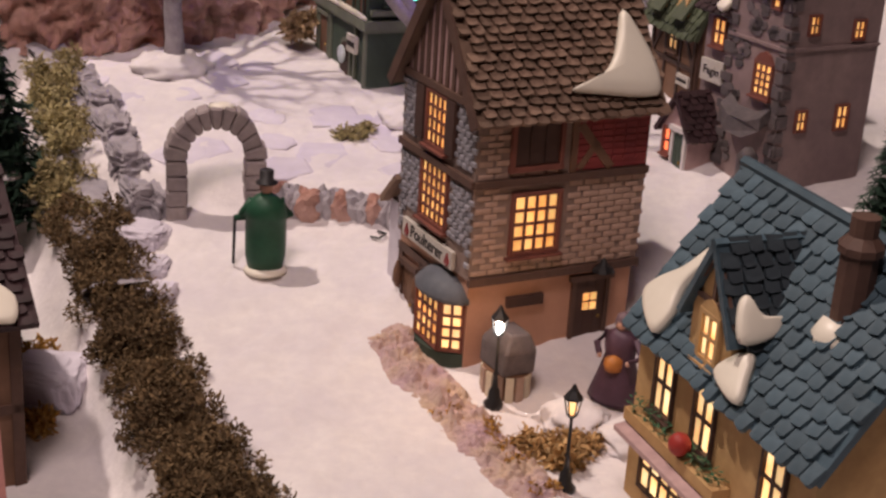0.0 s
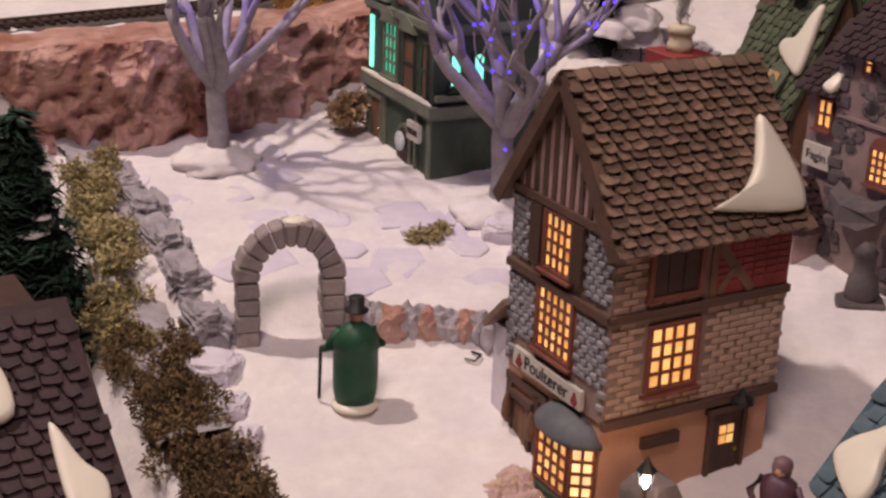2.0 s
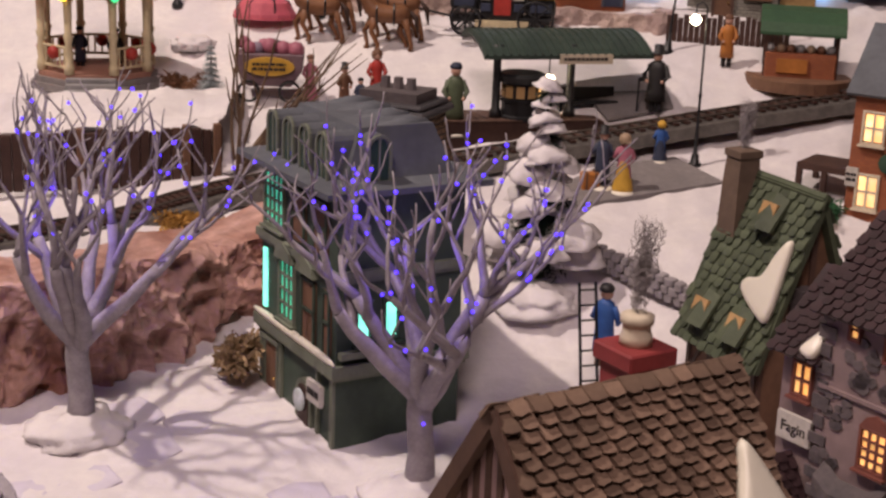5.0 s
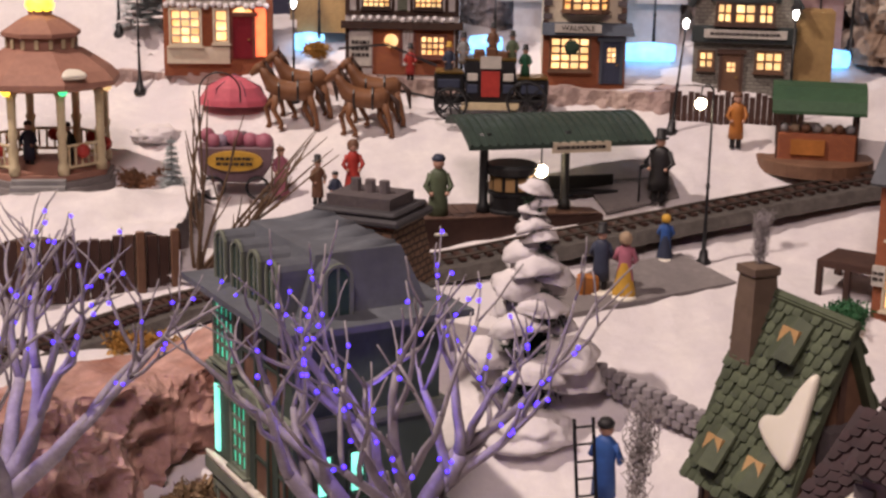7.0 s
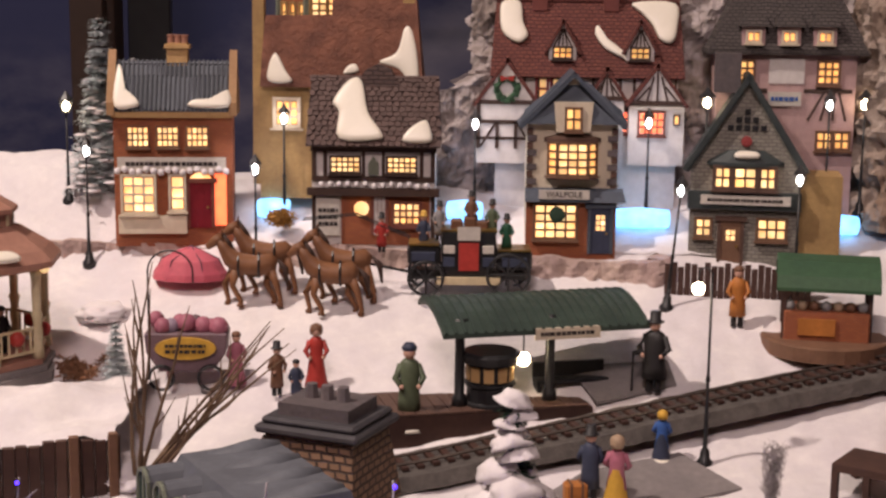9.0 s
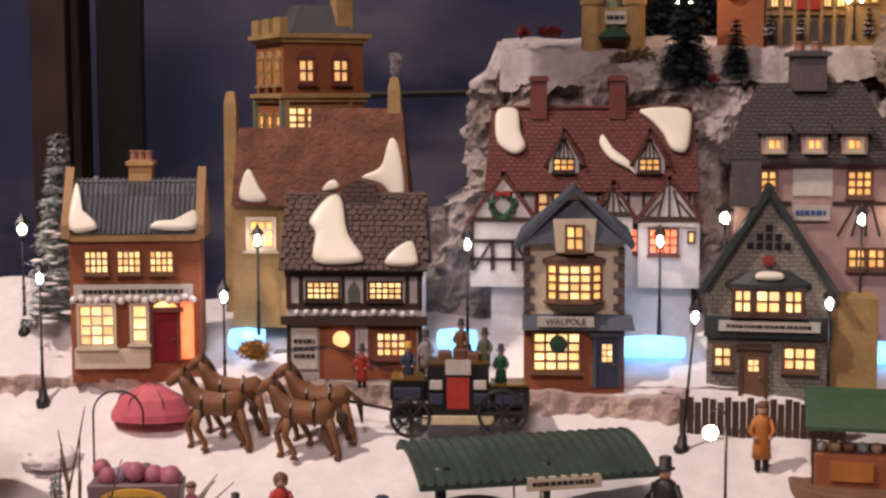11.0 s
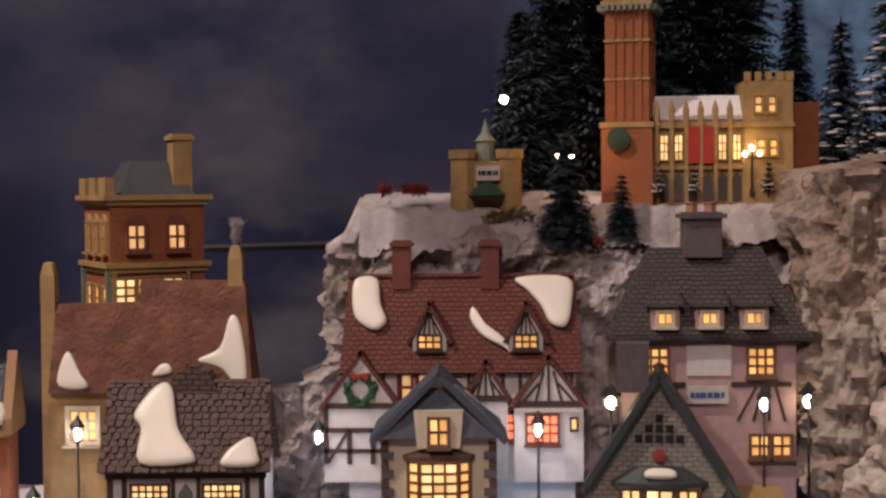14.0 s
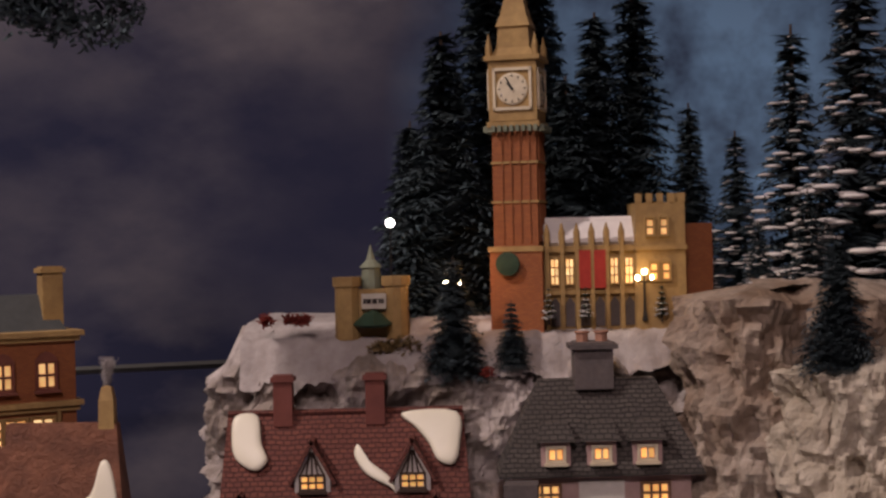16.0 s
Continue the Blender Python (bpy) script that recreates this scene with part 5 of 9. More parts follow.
# --- the stone house with the painted name board ---
N1 = thing("patched_stone_house", 7.3, 97.6, 4.2, -52, "mauve rendered house patched with dark stones, lit windows", "house")
bm = B()
loft(bm, [[(x, 0, -1.5), (x, 8.0, -1.5), (x, 8.0, 15.2), (x, 4.0, 19.0), (x, 0, 15.2)] for x in (-2.8, 2.8)])
part("wall", bm, FAGINW, N1)
bm = B()
loft(bm, [[(x, 0.4, -1.5), (x, 7.0, -1.5), (x, 7.0, 12.2), (x, 3.7, 15.4), (x, 0.4, 12.2)] for x in (-5.7, -2.8)])
part("wing_wall", bm, FAGINW, N1, "narrow mauve side wing")


def small_roof(x0, x1, y0, h, half, rise, seed, patch):
    """A pitched roof over part of the house, shingled to the front."""
    bm = B()
    k = rise / half
    plate(bm, [(x0, y0 - 0.7, h - 0.7 * k), (x1, y0 - 0.7, h - 0.7 * k), (x1, y0 + half, h + rise + 0.15), (x0, y0 + half, h + rise + 0.15)], 0.35)
    plate(bm, [(x1, y0 + 2 * half + 0.7, h - 0.7 * k), (x0, y0 + 2 * half + 0.7, h - 0.7 * k), (x0, y0 + half, h + rise + 0.15), (x1, y0 + half, h + rise + 0.15)], 0.35)
    rf_ = part("roof", bm, PURPLESH, N1, "plum shingle roof")
    m_ = slope_frame((x0, y0 - 0.7, h - 0.7 * k), (1, 0, 0), (0, half + 0.7, rise + 0.15 + 0.7 * k))
    shingles(rf_, m_, x1 - x0, math.hypot(half + 0.7, rise + 0.15 + 0.7 * k), 12, max(5, round((x1 - x0) * 1.5)), PURPLESH, seed, lift=0.13)
    snow_patch(rf_, m_ @ pose(0, 0, 0.15), patch, 0.35)
    bm = B()
    box(bm, x0 + 0.2, y0 - 0.35, h - 0.75, x1 - 0.2, y0 + 0.05, h - 0.35)
    part("cornice", bm, TRIM, N1)


small_roof(-3.4, 3.4, 0.0, 15.2, 4.0, 3.8, 41, [(4.6, 0.6), (5.4, 0.5), (5.8, 1.4), (5.2, 2.4), (4.8, 1.6)])
small_roof(-6.3, -2.75, 0.4, 12.2, 3.3, 3.2, 42, [(2.3, 0.2), (3.2, 0.1), (3.3, 1.2), (2.9, 1.8), (2.5, 1.0)])
FN, RN = side("F", 5.6, 8.0), side("R", 5.6, 8.0)
FWg = pose(-4.25, 0.4, 0)
window(N1, FWg, 0.0, 10.1, 1.1, 1.7, 2, 2, REDBROWN, WARM)
sign(N1, FWg @ pose(0, -0.1, 0), 0.0, 7.4, 2.3, 1.5, "Fagin", 0.85)
window(N1, FN, 1.4, 13.5, 0.6, 1.1, 1, 2, REDBROWN, WARM, sill=False)
window(N1, FN, -0.9, 14.0, 0.5, 1.0, 1, 2, REDBROWN, WARM, sill=False)
window(N1, FN, 1.0, 8.1, 1.5, 2.0, 3, 4, REDBROWN, WARM, arch=True)
rng = random.Random(77)


def stone_patch(fm, u, v, a, b, n):
    for _ in range(n):
        t_, r = rng.uniform(0, 6.28), rng.random() ** 0.5
        x, z, q = u + a * r * math.cos(t_), v + b * r * math.sin(t_), rng.uniform(0.3, 0.5)
        bm = B()
        prism(bm, [(x + q * rng.uniform(0.75, 1.15) * math.cos(6.28 * k / 6), z + 0.75 * q * rng.uniform(0.75, 1.15) * math.sin(6.28 * k / 6)) for k in range(6)], -0.1, 0.02)
        part("patch_stone", bm, DARKSTONE, N1, m=fm)


for u, v, a, b, n in ((-0.4, 12.2, 0.9, 1.3, 18), (-1.6, 9.5, 0.8, 0.9, 10), (1.5, 11.4, 0.7, 0.3, 5), (-1.9, 6.6, 0.7, 0.6, 6), (2.0, 5.6, 0.7, 1.0, 8), (-2.0, 2.5, 0.6, 0.8, 6)):
    stone_patch(FN, u, v, a, b, n)
for fm, u in ((FN, 2.55), (FN, -2.6), (RN, -3.75)):
    for j in range(15):
        w_ = 0.55 if j % 2 else 0.32
        bm = B()
        box(bm, u - w_, -0.12, 0.4 + j * 0.97, u + w_, 0.05, 0.4 + j * 0.97 + rng.uniform(0.5, 0.8))
        part("quoin", bm, DARKSTONE, N1, m=fm @ pose(0, 0, 0))
strip(N1, FN, [(-2.8, 10.35, 2.9, 10.55)], FAGINW, "string_course", 0.18)
strip(N1, RN, [(-4.0, 10.35, 4.0, 10.55)], FAGINW, "string_course", 0.18)
bm = B()
loft(bm, [[(-1.9, y, z), (-0.7, y - 0.5, z - 0.7), (1.1, y - 0.5, z - 0.7), (2.2, y, z), (2.2, y, z + 0.9), (1.1, y - 0.3, z + 0.4), (-0.7, y - 0.3, z + 0.4), (-1.9, y, z + 0.9)] for y, z in ((0.0, 5.6), (-0.9, 5.0))])
part("awning", bm, DARKSTONE, N1, "sagging dark grey awning", m=FN)
for u, v, w_, h_ in ((-2.0, 12.0, 0.7, 1.1), (2.0, 11.5, 0.8, 1.1), (1.6, 5.6, 0.9, 1.5), (-2.0, 5.6, 0.7, 1.2)):
    window(N1, RN, u, v, w_, h_, 2, 2, REDBROWN, WARM, sill=False)
SH = pose(-4.6, -2.2, 0)
bm = B()
prism(bm, [(-1.5, -1), (1.5, -1), (1.5, 3.6), (0, 5.7), (-1.5, 3.6)], 0, 2.6)
shed = part("porch_shed", bm, PINKP, N1, "little pink plaster porch shed", m=SH)
bm = B()
plate(bm, [(2.0, -0.4, 3.0), (2.0, 2.6, 3.0), (0, 2.6, 6.0), (0, -0.4, 6.0)], 0.3)
plate(bm, [(-2.0, 2.6, 3.0), (-2.0, -0.4, 3.0), (0, -0.4, 6.0), (0, 2.6, 6.0)], 0.3)
srf = part("shed_roof", bm, PURPLESH, shed)
shingles(srf, slope_frame((2.0, -0.4, 3.0), (0, 1, 0), (-2.0, 0, 3.0)), 3.0, 3.6, 8, 4, PURPLESH, 43, lift=0.12)
window(N1, SH, -0.7, 2.4, 0.6, 1.6, 1, 2, REDBROWN, REDGLOW)
door(N1, SH, 0.6, -0.5, 1.1, 3.8, GREENW, WHITEP, BRASS)

# --- red brick house by the tracks ---
R1 = thing("red_brick_station_house", 17.6, 134.6, 14.0, -32, "red brick house with lit windows, wreath and porch", "house")
part("wall", shell(8.0, 8.0, 10.5, 4.0, "side"), REDBRICK, R1)
roof_slabs(R1, 8.0, 8.0, 10.5, 4.0, "side", SLATE, 0.6)
for u in (-2.4, 0.6):
    window(R1, side("F", 8, 8), u, 7.4, 1.5, 2.2, 2, 2, CREAM, WARMHOT)
    window(R1, side("F", 8, 8), u, 2.6, 1.5, 2.4, 2, 2, CREAM, WARMHOT)
bm = B()
lathe(bm, [(0.35, -0.1), (0.75, 0), (0.75, 0.2), (0.35, 0.25)], 14)
part("wreath", bm, NEEDLE, R1, m=side("F", 8, 8) @ pose(-0.9, -0.3, 5.0, 90))
bm = B()
box(bm, -8.2, 0.4, 3.4, -4.0, 4.4, 3.9)
for x, y in ((-8.0, 0.6), (-8.0, 4.2), (-6, 0.6)):
    box(bm, x - 0.2, y - 0.2, -1, x + 0.2, y + 0.2, 3.5)
box(bm, -8.1, 0.5, 0.4, -4.0, 0.7, 0.8)
part("porch", bm, DARKWOOD, R1)
sign(R1, side("F", 8, 8), -3.6, 3.6, 0.9, 1.4)

# ---------- the back rows ----------
# watchmaker's shop
ww, wd = 9.2, 3.4
W1 = thing("watchmaker_shop", -36.0, 164.6, 27.6, 8, "orange brick shop with grey tile roof and snow-edged sign", "house")
part("wall", shell(ww, wd, 9.4, 3.4, "side"), REDBRICK, W1)
bm = B()
plate(bm, [(-ww / 2, -0.5, 9.3), (ww / 2, -0.5, 9.3), (ww / 2, wd / 2, 13.0), (-ww / 2, wd / 2, 13.0)], 0.3)
plate(bm, [(ww / 2, wd + 0.5, 9.3), (-ww / 2, wd + 0.5, 9.3), (-ww / 2, wd / 2, 13.0), (ww / 2, wd / 2, 13.0)], 0.3)
roof = part("roof", bm, GREYTILE, W1, "ribbed blue-grey tile roof")
for i in range(24):
    bm = B()
    u = -ww / 2 + 0.4 + i * 0.365
    tube(bm, [(u, -0.5, 9.42), (u, wd / 2, 13.1)], [0.1, 0.1], 5)
    part("roof_rib", bm, SLATE, roof)
mW = slope_frame((-ww / 2, -0.5, 9.3), (1, 0, 0), (0, wd / 2 + 0.5, 3.7))
snow_patch(roof, mW @ pose(0, 0, 0.1), [(0.2, 0.2), (2.0, 0.2), (1.9, 0.8), (1.0, 1.4), (0.7, 3.4), (0.3, 3.6)], 0.3)
snow_patch(roof, mW @ pose(0, 0, 0.1), [(6.0, 0.2), (9.0, 0.2), (9.0, 1.6), (8.2, 1.2), (7.2, 0.7), (6.2, 0.7)], 0.3)
for s in (-1, 1):
    bm = B()
    loft(bm, [[(s * (ww / 2 + 0.1) + dx, y, z) for y, z in ((-0.6, 8.9), (-0.6, 9.9), (wd / 2, 13.9), (wd + 0.6, 9.9), (wd + 0.6, 8.9))] for dx in (-0.3, 0.3)])
    part("gable_coping", bm, surf("tan_coping_%d" % (s + 1), (0.42, 0.25, 0.13), (0.34, 0.2, 0.1), 1), W1)
FW_ = side("F", ww, wd)
for u in (-2.7, -0.4, 1.9):
    window(W1, FW_, u, 7.2, 1.6, 1.5, 4, 3, BROWNWOOD, WARMHOT, fw=0.1)
strip(W1, FW_, [(-ww / 2 - 0.1, 8.7, ww / 2 + 0.1, 9.2)], OCHRE, "cornice", 0.3)
s = sign(W1, FW_, -0.1, 5.1, 8.4, 1.0)
for i in range(16):
    bm = B()
    u = -4.3 + i * 0.56
    ball(bm, (u, -0.4, 4.55 + 0.12 * math.sin(i * 1.9)), 0.28, n=7)
    part("snow_lump", bm, SNOW, s, smooth=True)
window(W1, FW_ @ pose(0, -0.35, 0), -2.7, 2.7, 2.4, 2.8, 3, 4, CREAM, WARMHOT, fw=0.2)
window(W1, FW_ @ pose(0, -0.2, 0), 0.3, 2.8, 1.0, 2.6, 1, 3, CREAM, WARMHOT, fw=0.2)
door(W1, FW_, 2.1, 0.0, 1.7, 3.6, surf("crimson_door", (0.24, 0.02, 0.03), (0.18, 0.015, 0.025), 1, 0.4), REDBROWN, BRASS)
bm = B()
prism(bm, [(2.1 + 0.95 * math.cos(a), 3.6 + 0.8 * math.sin(a)) for a in [math.pi * k / 8 for k in range(9)]], -0.2, -0.1)
part("fanlight", bm, WARMHOT, W1)
strip(W1, FW_, [(3.2, 0.2, 4.1, 4.3)], REDGLOW, "lit_panel", 0.1)
strip(W1, FW_, [(-4.3, -0.4, 1.0, 1.0)], CREAM, "stall_riser", 0.5)
chimney(W1, 0.3, wd / 2 + 0.6, 12.0, 1.6, 2.4, OCHRE, 3)

# half-timbered printer's shop with the great snow patch
hw2, hd2 = 10.4, 4.0
T1 = thing("half_timbered_shop", -20.2, 164.4, 27.6, 2, "half-timbered shop with broad brown roof, big snow patches", "house")
part("wall", shell(hw2 - 0.8, hd2, 7.4, 0, "flat"), WHITEP, T1)
bm = B()
rh2 = 4.8
plate(bm, [(-hw2 / 2, -0.9, 6.9), (hw2 / 2, -0.9, 6.9), (hw2 / 2 - 0.2, hd2 / 2, 12.1), (-hw2 / 2 + 0.2, hd2 / 2, 12.1)], 0.35)
plate(bm, [(hw2 / 2, hd2 + 0.9, 6.9), (-hw2 / 2, hd2 + 0.9, 6.9), (-hw2 / 2 + 0.2, hd2 / 2, 12.1), (hw2 / 2 - 0.2, hd2 / 2, 12.1)], 0.35)
loft(bm, [[(-hw2 / 2 + 0.4, 0, 7), (-hw2 / 2 + 0.4, hd2, 7), (-hw2 / 2 + 0.4, hd2 / 2, 11.8)], [(hw2 / 2 - 0.4, 0, 7), (hw2 / 2 - 0.4, hd2, 7), (hw2 / 2 - 0.4, hd2 / 2, 11.8)]])
prism(bm, [(-1.7, 11.0), (2.1, 11.0), (1.2, 12.6), (0.2, 13.0), (-0.8, 12.5)], 1.4, 3.2)
roof = part("roof", bm, SHOPROOF, T1, "broad brown shingle roof")
mT = slope_frame((-hw2 / 2, -0.9, 6.9), (1, 0, 0), (0, hd2 / 2 + 0.9, 5.2))
shingles(roof, mT, hw2, 5.9, 14, 20, surf("umber_shingle", (0.125, 0.08, 0.07), (0.09, 0.06, 0.055), 1, 0.7, 0.8, 0.06, per_piece=0.18), 51, lift=0.11)
snow_patch(roof, mT @ pose(0, 0, 0.12), [(2.6, 0.4), (5.6, 0.35), (5.9, 0.9), (4.8, 2.6), (4.2, 5.3), (3.2, 5.4), (2.0, 3.6), (2.5, 2.6)], 0.35)
snow_patch(roof, mT @ pose(0, 0, 0.12), [(7.6, 0.2), (9.6, 0.2), (9.7, 1.0), (9.3, 2.0), (8.4, 1.6), (7.7, 0.9)], 0.35)
FT = side("F", hw2 - 0.8, hd2)
a2 = (hw2 - 0.8) / 2
strip(T1, FT, [(-a2 - 0.1, 6.3, a2 + 0.1, 6.9), (-a2, 4.0, a2, 4.4), (-a2, 3.0, a2, 3.5), (-a2, 4.4, -a2 + 0.35, 6.3), (a2 - 0.35, 4.4, a2, 6.3), (-a2 + 0.9, 4.4, -a2 + 1.2, 6.3), (a2 - 1.2, 4.4, a2 - 0.9, 6.3), (-0.9, 4.4, -0.65, 6.3), (0.65, 4.4, 0.9, 6.3), (-a2, -1, -a2 + 0.3, 3.0), (a2 - 0.3, -1, a2, 3.0)], TIMBER)
bm = B()
box(bm, -a2 - 0.35, -0.55, 2.9, a2 + 0.35, 0, 3.5)
part("jetty", bm, TIMBER, T1)
for u in (-2.2, 2.2):
    window(T1, FT, u, 5.3, 2.2, 1.15, 5, 3, TIMBER, WARMHOT, fw=0.12)
bm = B()
prism(bm, [(-0.4, 4.5), (0.4, 4.5), (0.4, 5.4), (0, 6.0), (-0.4, 5.4)], -0.3, 0)
part("niche_panel", bm, GREENTRIM, T1)
strip(T1, FT, [(-a2 + 2.3, -1, a2 - 0.4, 3.0)], REDBRICK, "brick_panel", 0.08)
sign(T1, FT, -a2 + 1.3, 1.2, 1.8, 2.9)
bm = B()
lathe(bm, [(0.02, -0.1), (0.55, 0), (0.6, 0.15), (0.02, 0.2)], 12)
part("round_window", bm, WARMHOT, T1, m=pose(-0.9, -0.25, 1.9, 90))
door(T1, FT, 0.5, -0.2, 0.9, 3.0, WHITEP, REDBROWN, BRASS)
window(T1, FT @ pose(0, -0.1, 0), 2.6, 1.5, 2.0, 1.6, 4, 3, REDBROWN, WARMHOT, fw=0.2)
bm = B()
rng = random.Random(5)
for i in range(13):
    ball(bm, (-4.0 + i * 0.68, -0.45, 3.75 + rng.uniform(-0.08, 0.08)), 0.24, n=6)
part("snow_edge", bm, SNOW, T1, smooth=True)

# the white shop with the blue roof
lw, ld = 7.0, 3.8
S1 = thing("white_quoined_shop", -4.8, 165.0, 26.4, 2, "cream shop with stone quoins, blue-grey roof and lit windows", "house")
part("wall", shell(lw, ld, 10.6, 3.2, "gable"), CREAM, S1)
roof = roof_slabs(S1, lw, ld, 10.4, 3.4, "gable", BLUEROOF, 0.7, 0.35, "blue-grey slate roof")
bm = B()
loft(bm, [[(-lw / 2 - 0.7, -0.7, 9.9), (lw / 2 + 0.7, -0.7, 9.9), (lw / 2 + 0.2, 0.1, 11.0), (-lw / 2 - 0.2, 0.1, 11.0)], [(-1.4, 0.0, 12.9), (1.4, 0.0, 12.9), (1.0, 0.2, 13.1), (-1.0, 0.2, 13.1)]])
part("front_slope", bm, BLUEROOF, roof)
FS = side("F", lw, ld)
bm = B()
prism(bm, [(-1.3, 9.3), (1.3, 9.3), (1.5, 11.6), (-1.5, 11.6)], -0.75, 0.6)
part("dormer", bm, CREAM, S1)
window(S1, FS @ pose(0, -0.75, 0), 0, 10.3, 1.1, 1.6, 2, 2, BROWNWOOD, WARM, fw=0.14)
bm = B()
arc = [(2.0 * math.cos(a), -0.9 * math.sin(a)) for a in [math.pi * k / 6 for k in range(7)]]
loft(bm, [[(x, y, 5.6) for x, y in arc], [(x, y, 5.95) for x, y in arc]])
loft(bm, [[(x * s, y * s, z) for x, y in arc] for s, z in ((1.1, 8.5), (1.1, 8.8), (0.4, 9.2))])
part("bow_window", bm, TRIM, S1)
window(S1, FS @ pose(0, -0.85, 0), 0, 7.2, 2.2, 2.4, 3, 4, BROWNWOOD, WARMHOT, fw=0.12)
window(S1, FS @ pose(-1.5, -0.45, 0, 0, 0, -35), 0, 7.2, 0.7, 2.4, 1, 4, BROWNWOOD, WARM, fw=0.1)
window(S1, FS @ pose(1.5, -0.45, 0, 0, 0, 35), 0, 7.2, 0.7, 2.4, 1, 4, BROWNWOOD, WARM, fw=0.1)
for s_ in (-1, 1):
    for j in range(9):
        l_ = 0.75 if j % 2 else 0.45
        bm = B()
        box(bm, -0.02, -0.12, 4.6 + j * 0.56, l_, 0.04, 4.6 + j * 0.56 + 0.48)
        part("quoin", bm, DARKSTONE if j % 2 else TRIM, S1, m=pose(-lw / 2 if s_ < 0 else lw / 2 - l_, 0, 0))
bm = B()
loft(bm, [[(-lw / 2 - 0.1, 0, 3.9), (lw / 2 + 0.7, 0, 3.9), (lw / 2 + 0.7, -1.0, 3.9), (-lw / 2 - 0.1, -1.0, 3.9)], [(-lw / 2 - 0.1, 0, 4.9), (lw / 2 + 0.5, 0, 4.9), (lw / 2 + 0.5, -0.5, 4.7), (-lw / 2 - 0.1, -0.5, 4.7)]])
part("shop_canopy", bm, BLUEROOF, S1)
sign(S1, FS @ pose(0, -0.8, 0), -0.6, 4.5, 3.9, 0.7, "WALPOLE", 0.62)
bm = B()
box(bm, -lw / 2, -0.35, -1, lw / 2, 0, 3.9)
part("shop_front", bm, REDBRICK, S1)
window(S1, FS @ pose(0, -0.4, 0), -1.2, 2.3, 3.2, 2.6, 4, 4, BROWNWOOD, WARMHOT, fw=0.15)
bm = B()
lathe(bm, [(0.3, -0.1), (0.62, 0), (0.62, 0.2), (0.3, 0.25)], 14)
part("wreath", bm, NEEDLE, S1, m=pose(-1.1, -0.7, 2.9, 90))
door(S1, FS @ pose(0, -0.38, 0), 2.3, -0.2, 1.5, 3.6, surf("navy_door", (0.05, 0.06, 0.10), (0.04, 0.045, 0.08), 1, 0.5), BLUEROOF, BRASS, WARMHOT, grid=(2, 3))

# the dark green gabled inn front
kw, kd = 8.2, 4.0
K1 = thing("green_gabled_shop", 8.5, 164.8, 26.2, -6, "grey brick shop with dark green gable roof and lit windows", "house")
part("wall", shell(kw, kd, 7.6, 6.2, "gable"), GREYBRICK, K1)
roof = roof_slabs(K1, kw, kd, 7.6, 6.4, "gable", DARKGREENROOF, 0.55, 0.4, "steep dark green gable roof")
FK = side("F", kw, kd)
for s_ in (-1, 1):
    brace(K1, pose(0, -0.55, 0), s_ * (kw / 2 + 0.55), 6.7, 0, 13.9, 0.4, DARKGREENROOF, "bargeboard")
bm = B()
box(bm, -1.0, 1.0, 12.6, 1.0, 2.8, 15.6)
part("chimney", bm, DARKSTONE, K1, m=pose(-1.6, 0, 0))
for j, n in enumerate((5, 3, 1)):
    for i in range(n):
        bm = B()
        box(bm, -0.22, -0.12, -0.22, 0.22, 0.02, 0.22)
        part("vent_hole", bm, BLACK, K1, m=pose((i - (n - 1) / 2) * 0.62, 0, 10.0 + j * 0.62))
bm = B()
lathe(bm, [(0.02, -0.1), (0.4, 0), (0.42, 0.15), (0.02, 0.2)], 12)
part("crest", bm, BARNRED, K1, m=pose(0, -0.1, 9.0, 90))
bm = B()
arc = [(2.7 * math.cos(a), -0.9 * math.sin(a)) for a in [math.pi * k / 6 for k in range(7)]]
loft(bm, [[(x * s, y * s, z) for x, y in arc] for s, z in ((1.08, 7.1), (1.08, 7.4), (0.5, 8.3))])
part("bow_roof", bm, DARKGREENROOF, K1)
snow_patch(K1, pose(0, -0.8, 7.8, 25), [(-0.8, -0.2), (0.9, -0.2), (0.8, 0.4), (-0.6, 0.45)], 0.25)
for u, w_ in ((-1.7, 1.1), (0, 1.6), (1.7, 1.1)):
    window(K1, FK @ pose(0, -0.55, 0), u, 6.2, w_, 1.5, 2, 2, TRIM, WARMHOT, fw=0.2)
sign(K1, FK @ pose(0, -0.5, 0), 0.1, 4.5, 6.8, 0.7)
strip(K1, FK, [(-kw / 2 - 0.2, 3.7, kw / 2 + 0.2, 5.1)], DARKGREENROOF, "fascia", 0.5)
window(K1, FK, -3.0, 2.2, 1.1, 1.3, 2, 2, BROWNWOOD, WARMHOT)
door(K1, FK, -0.9, -0.8, 1.5, 3.6, BROWNWOOD, TRIM, BRASS, WARMHOT)
window(K1, FK, 2.2, 2.2, 2.1, 1.5, 3, 2, BROWNWOOD, WARMHOT)
bm = B()
box(bm, 4.0, 0.4, -1, 7.4, 4.5, 6.4)
part("side_wing", bm, YELLOWSTONE, K1, "ochre side wing")

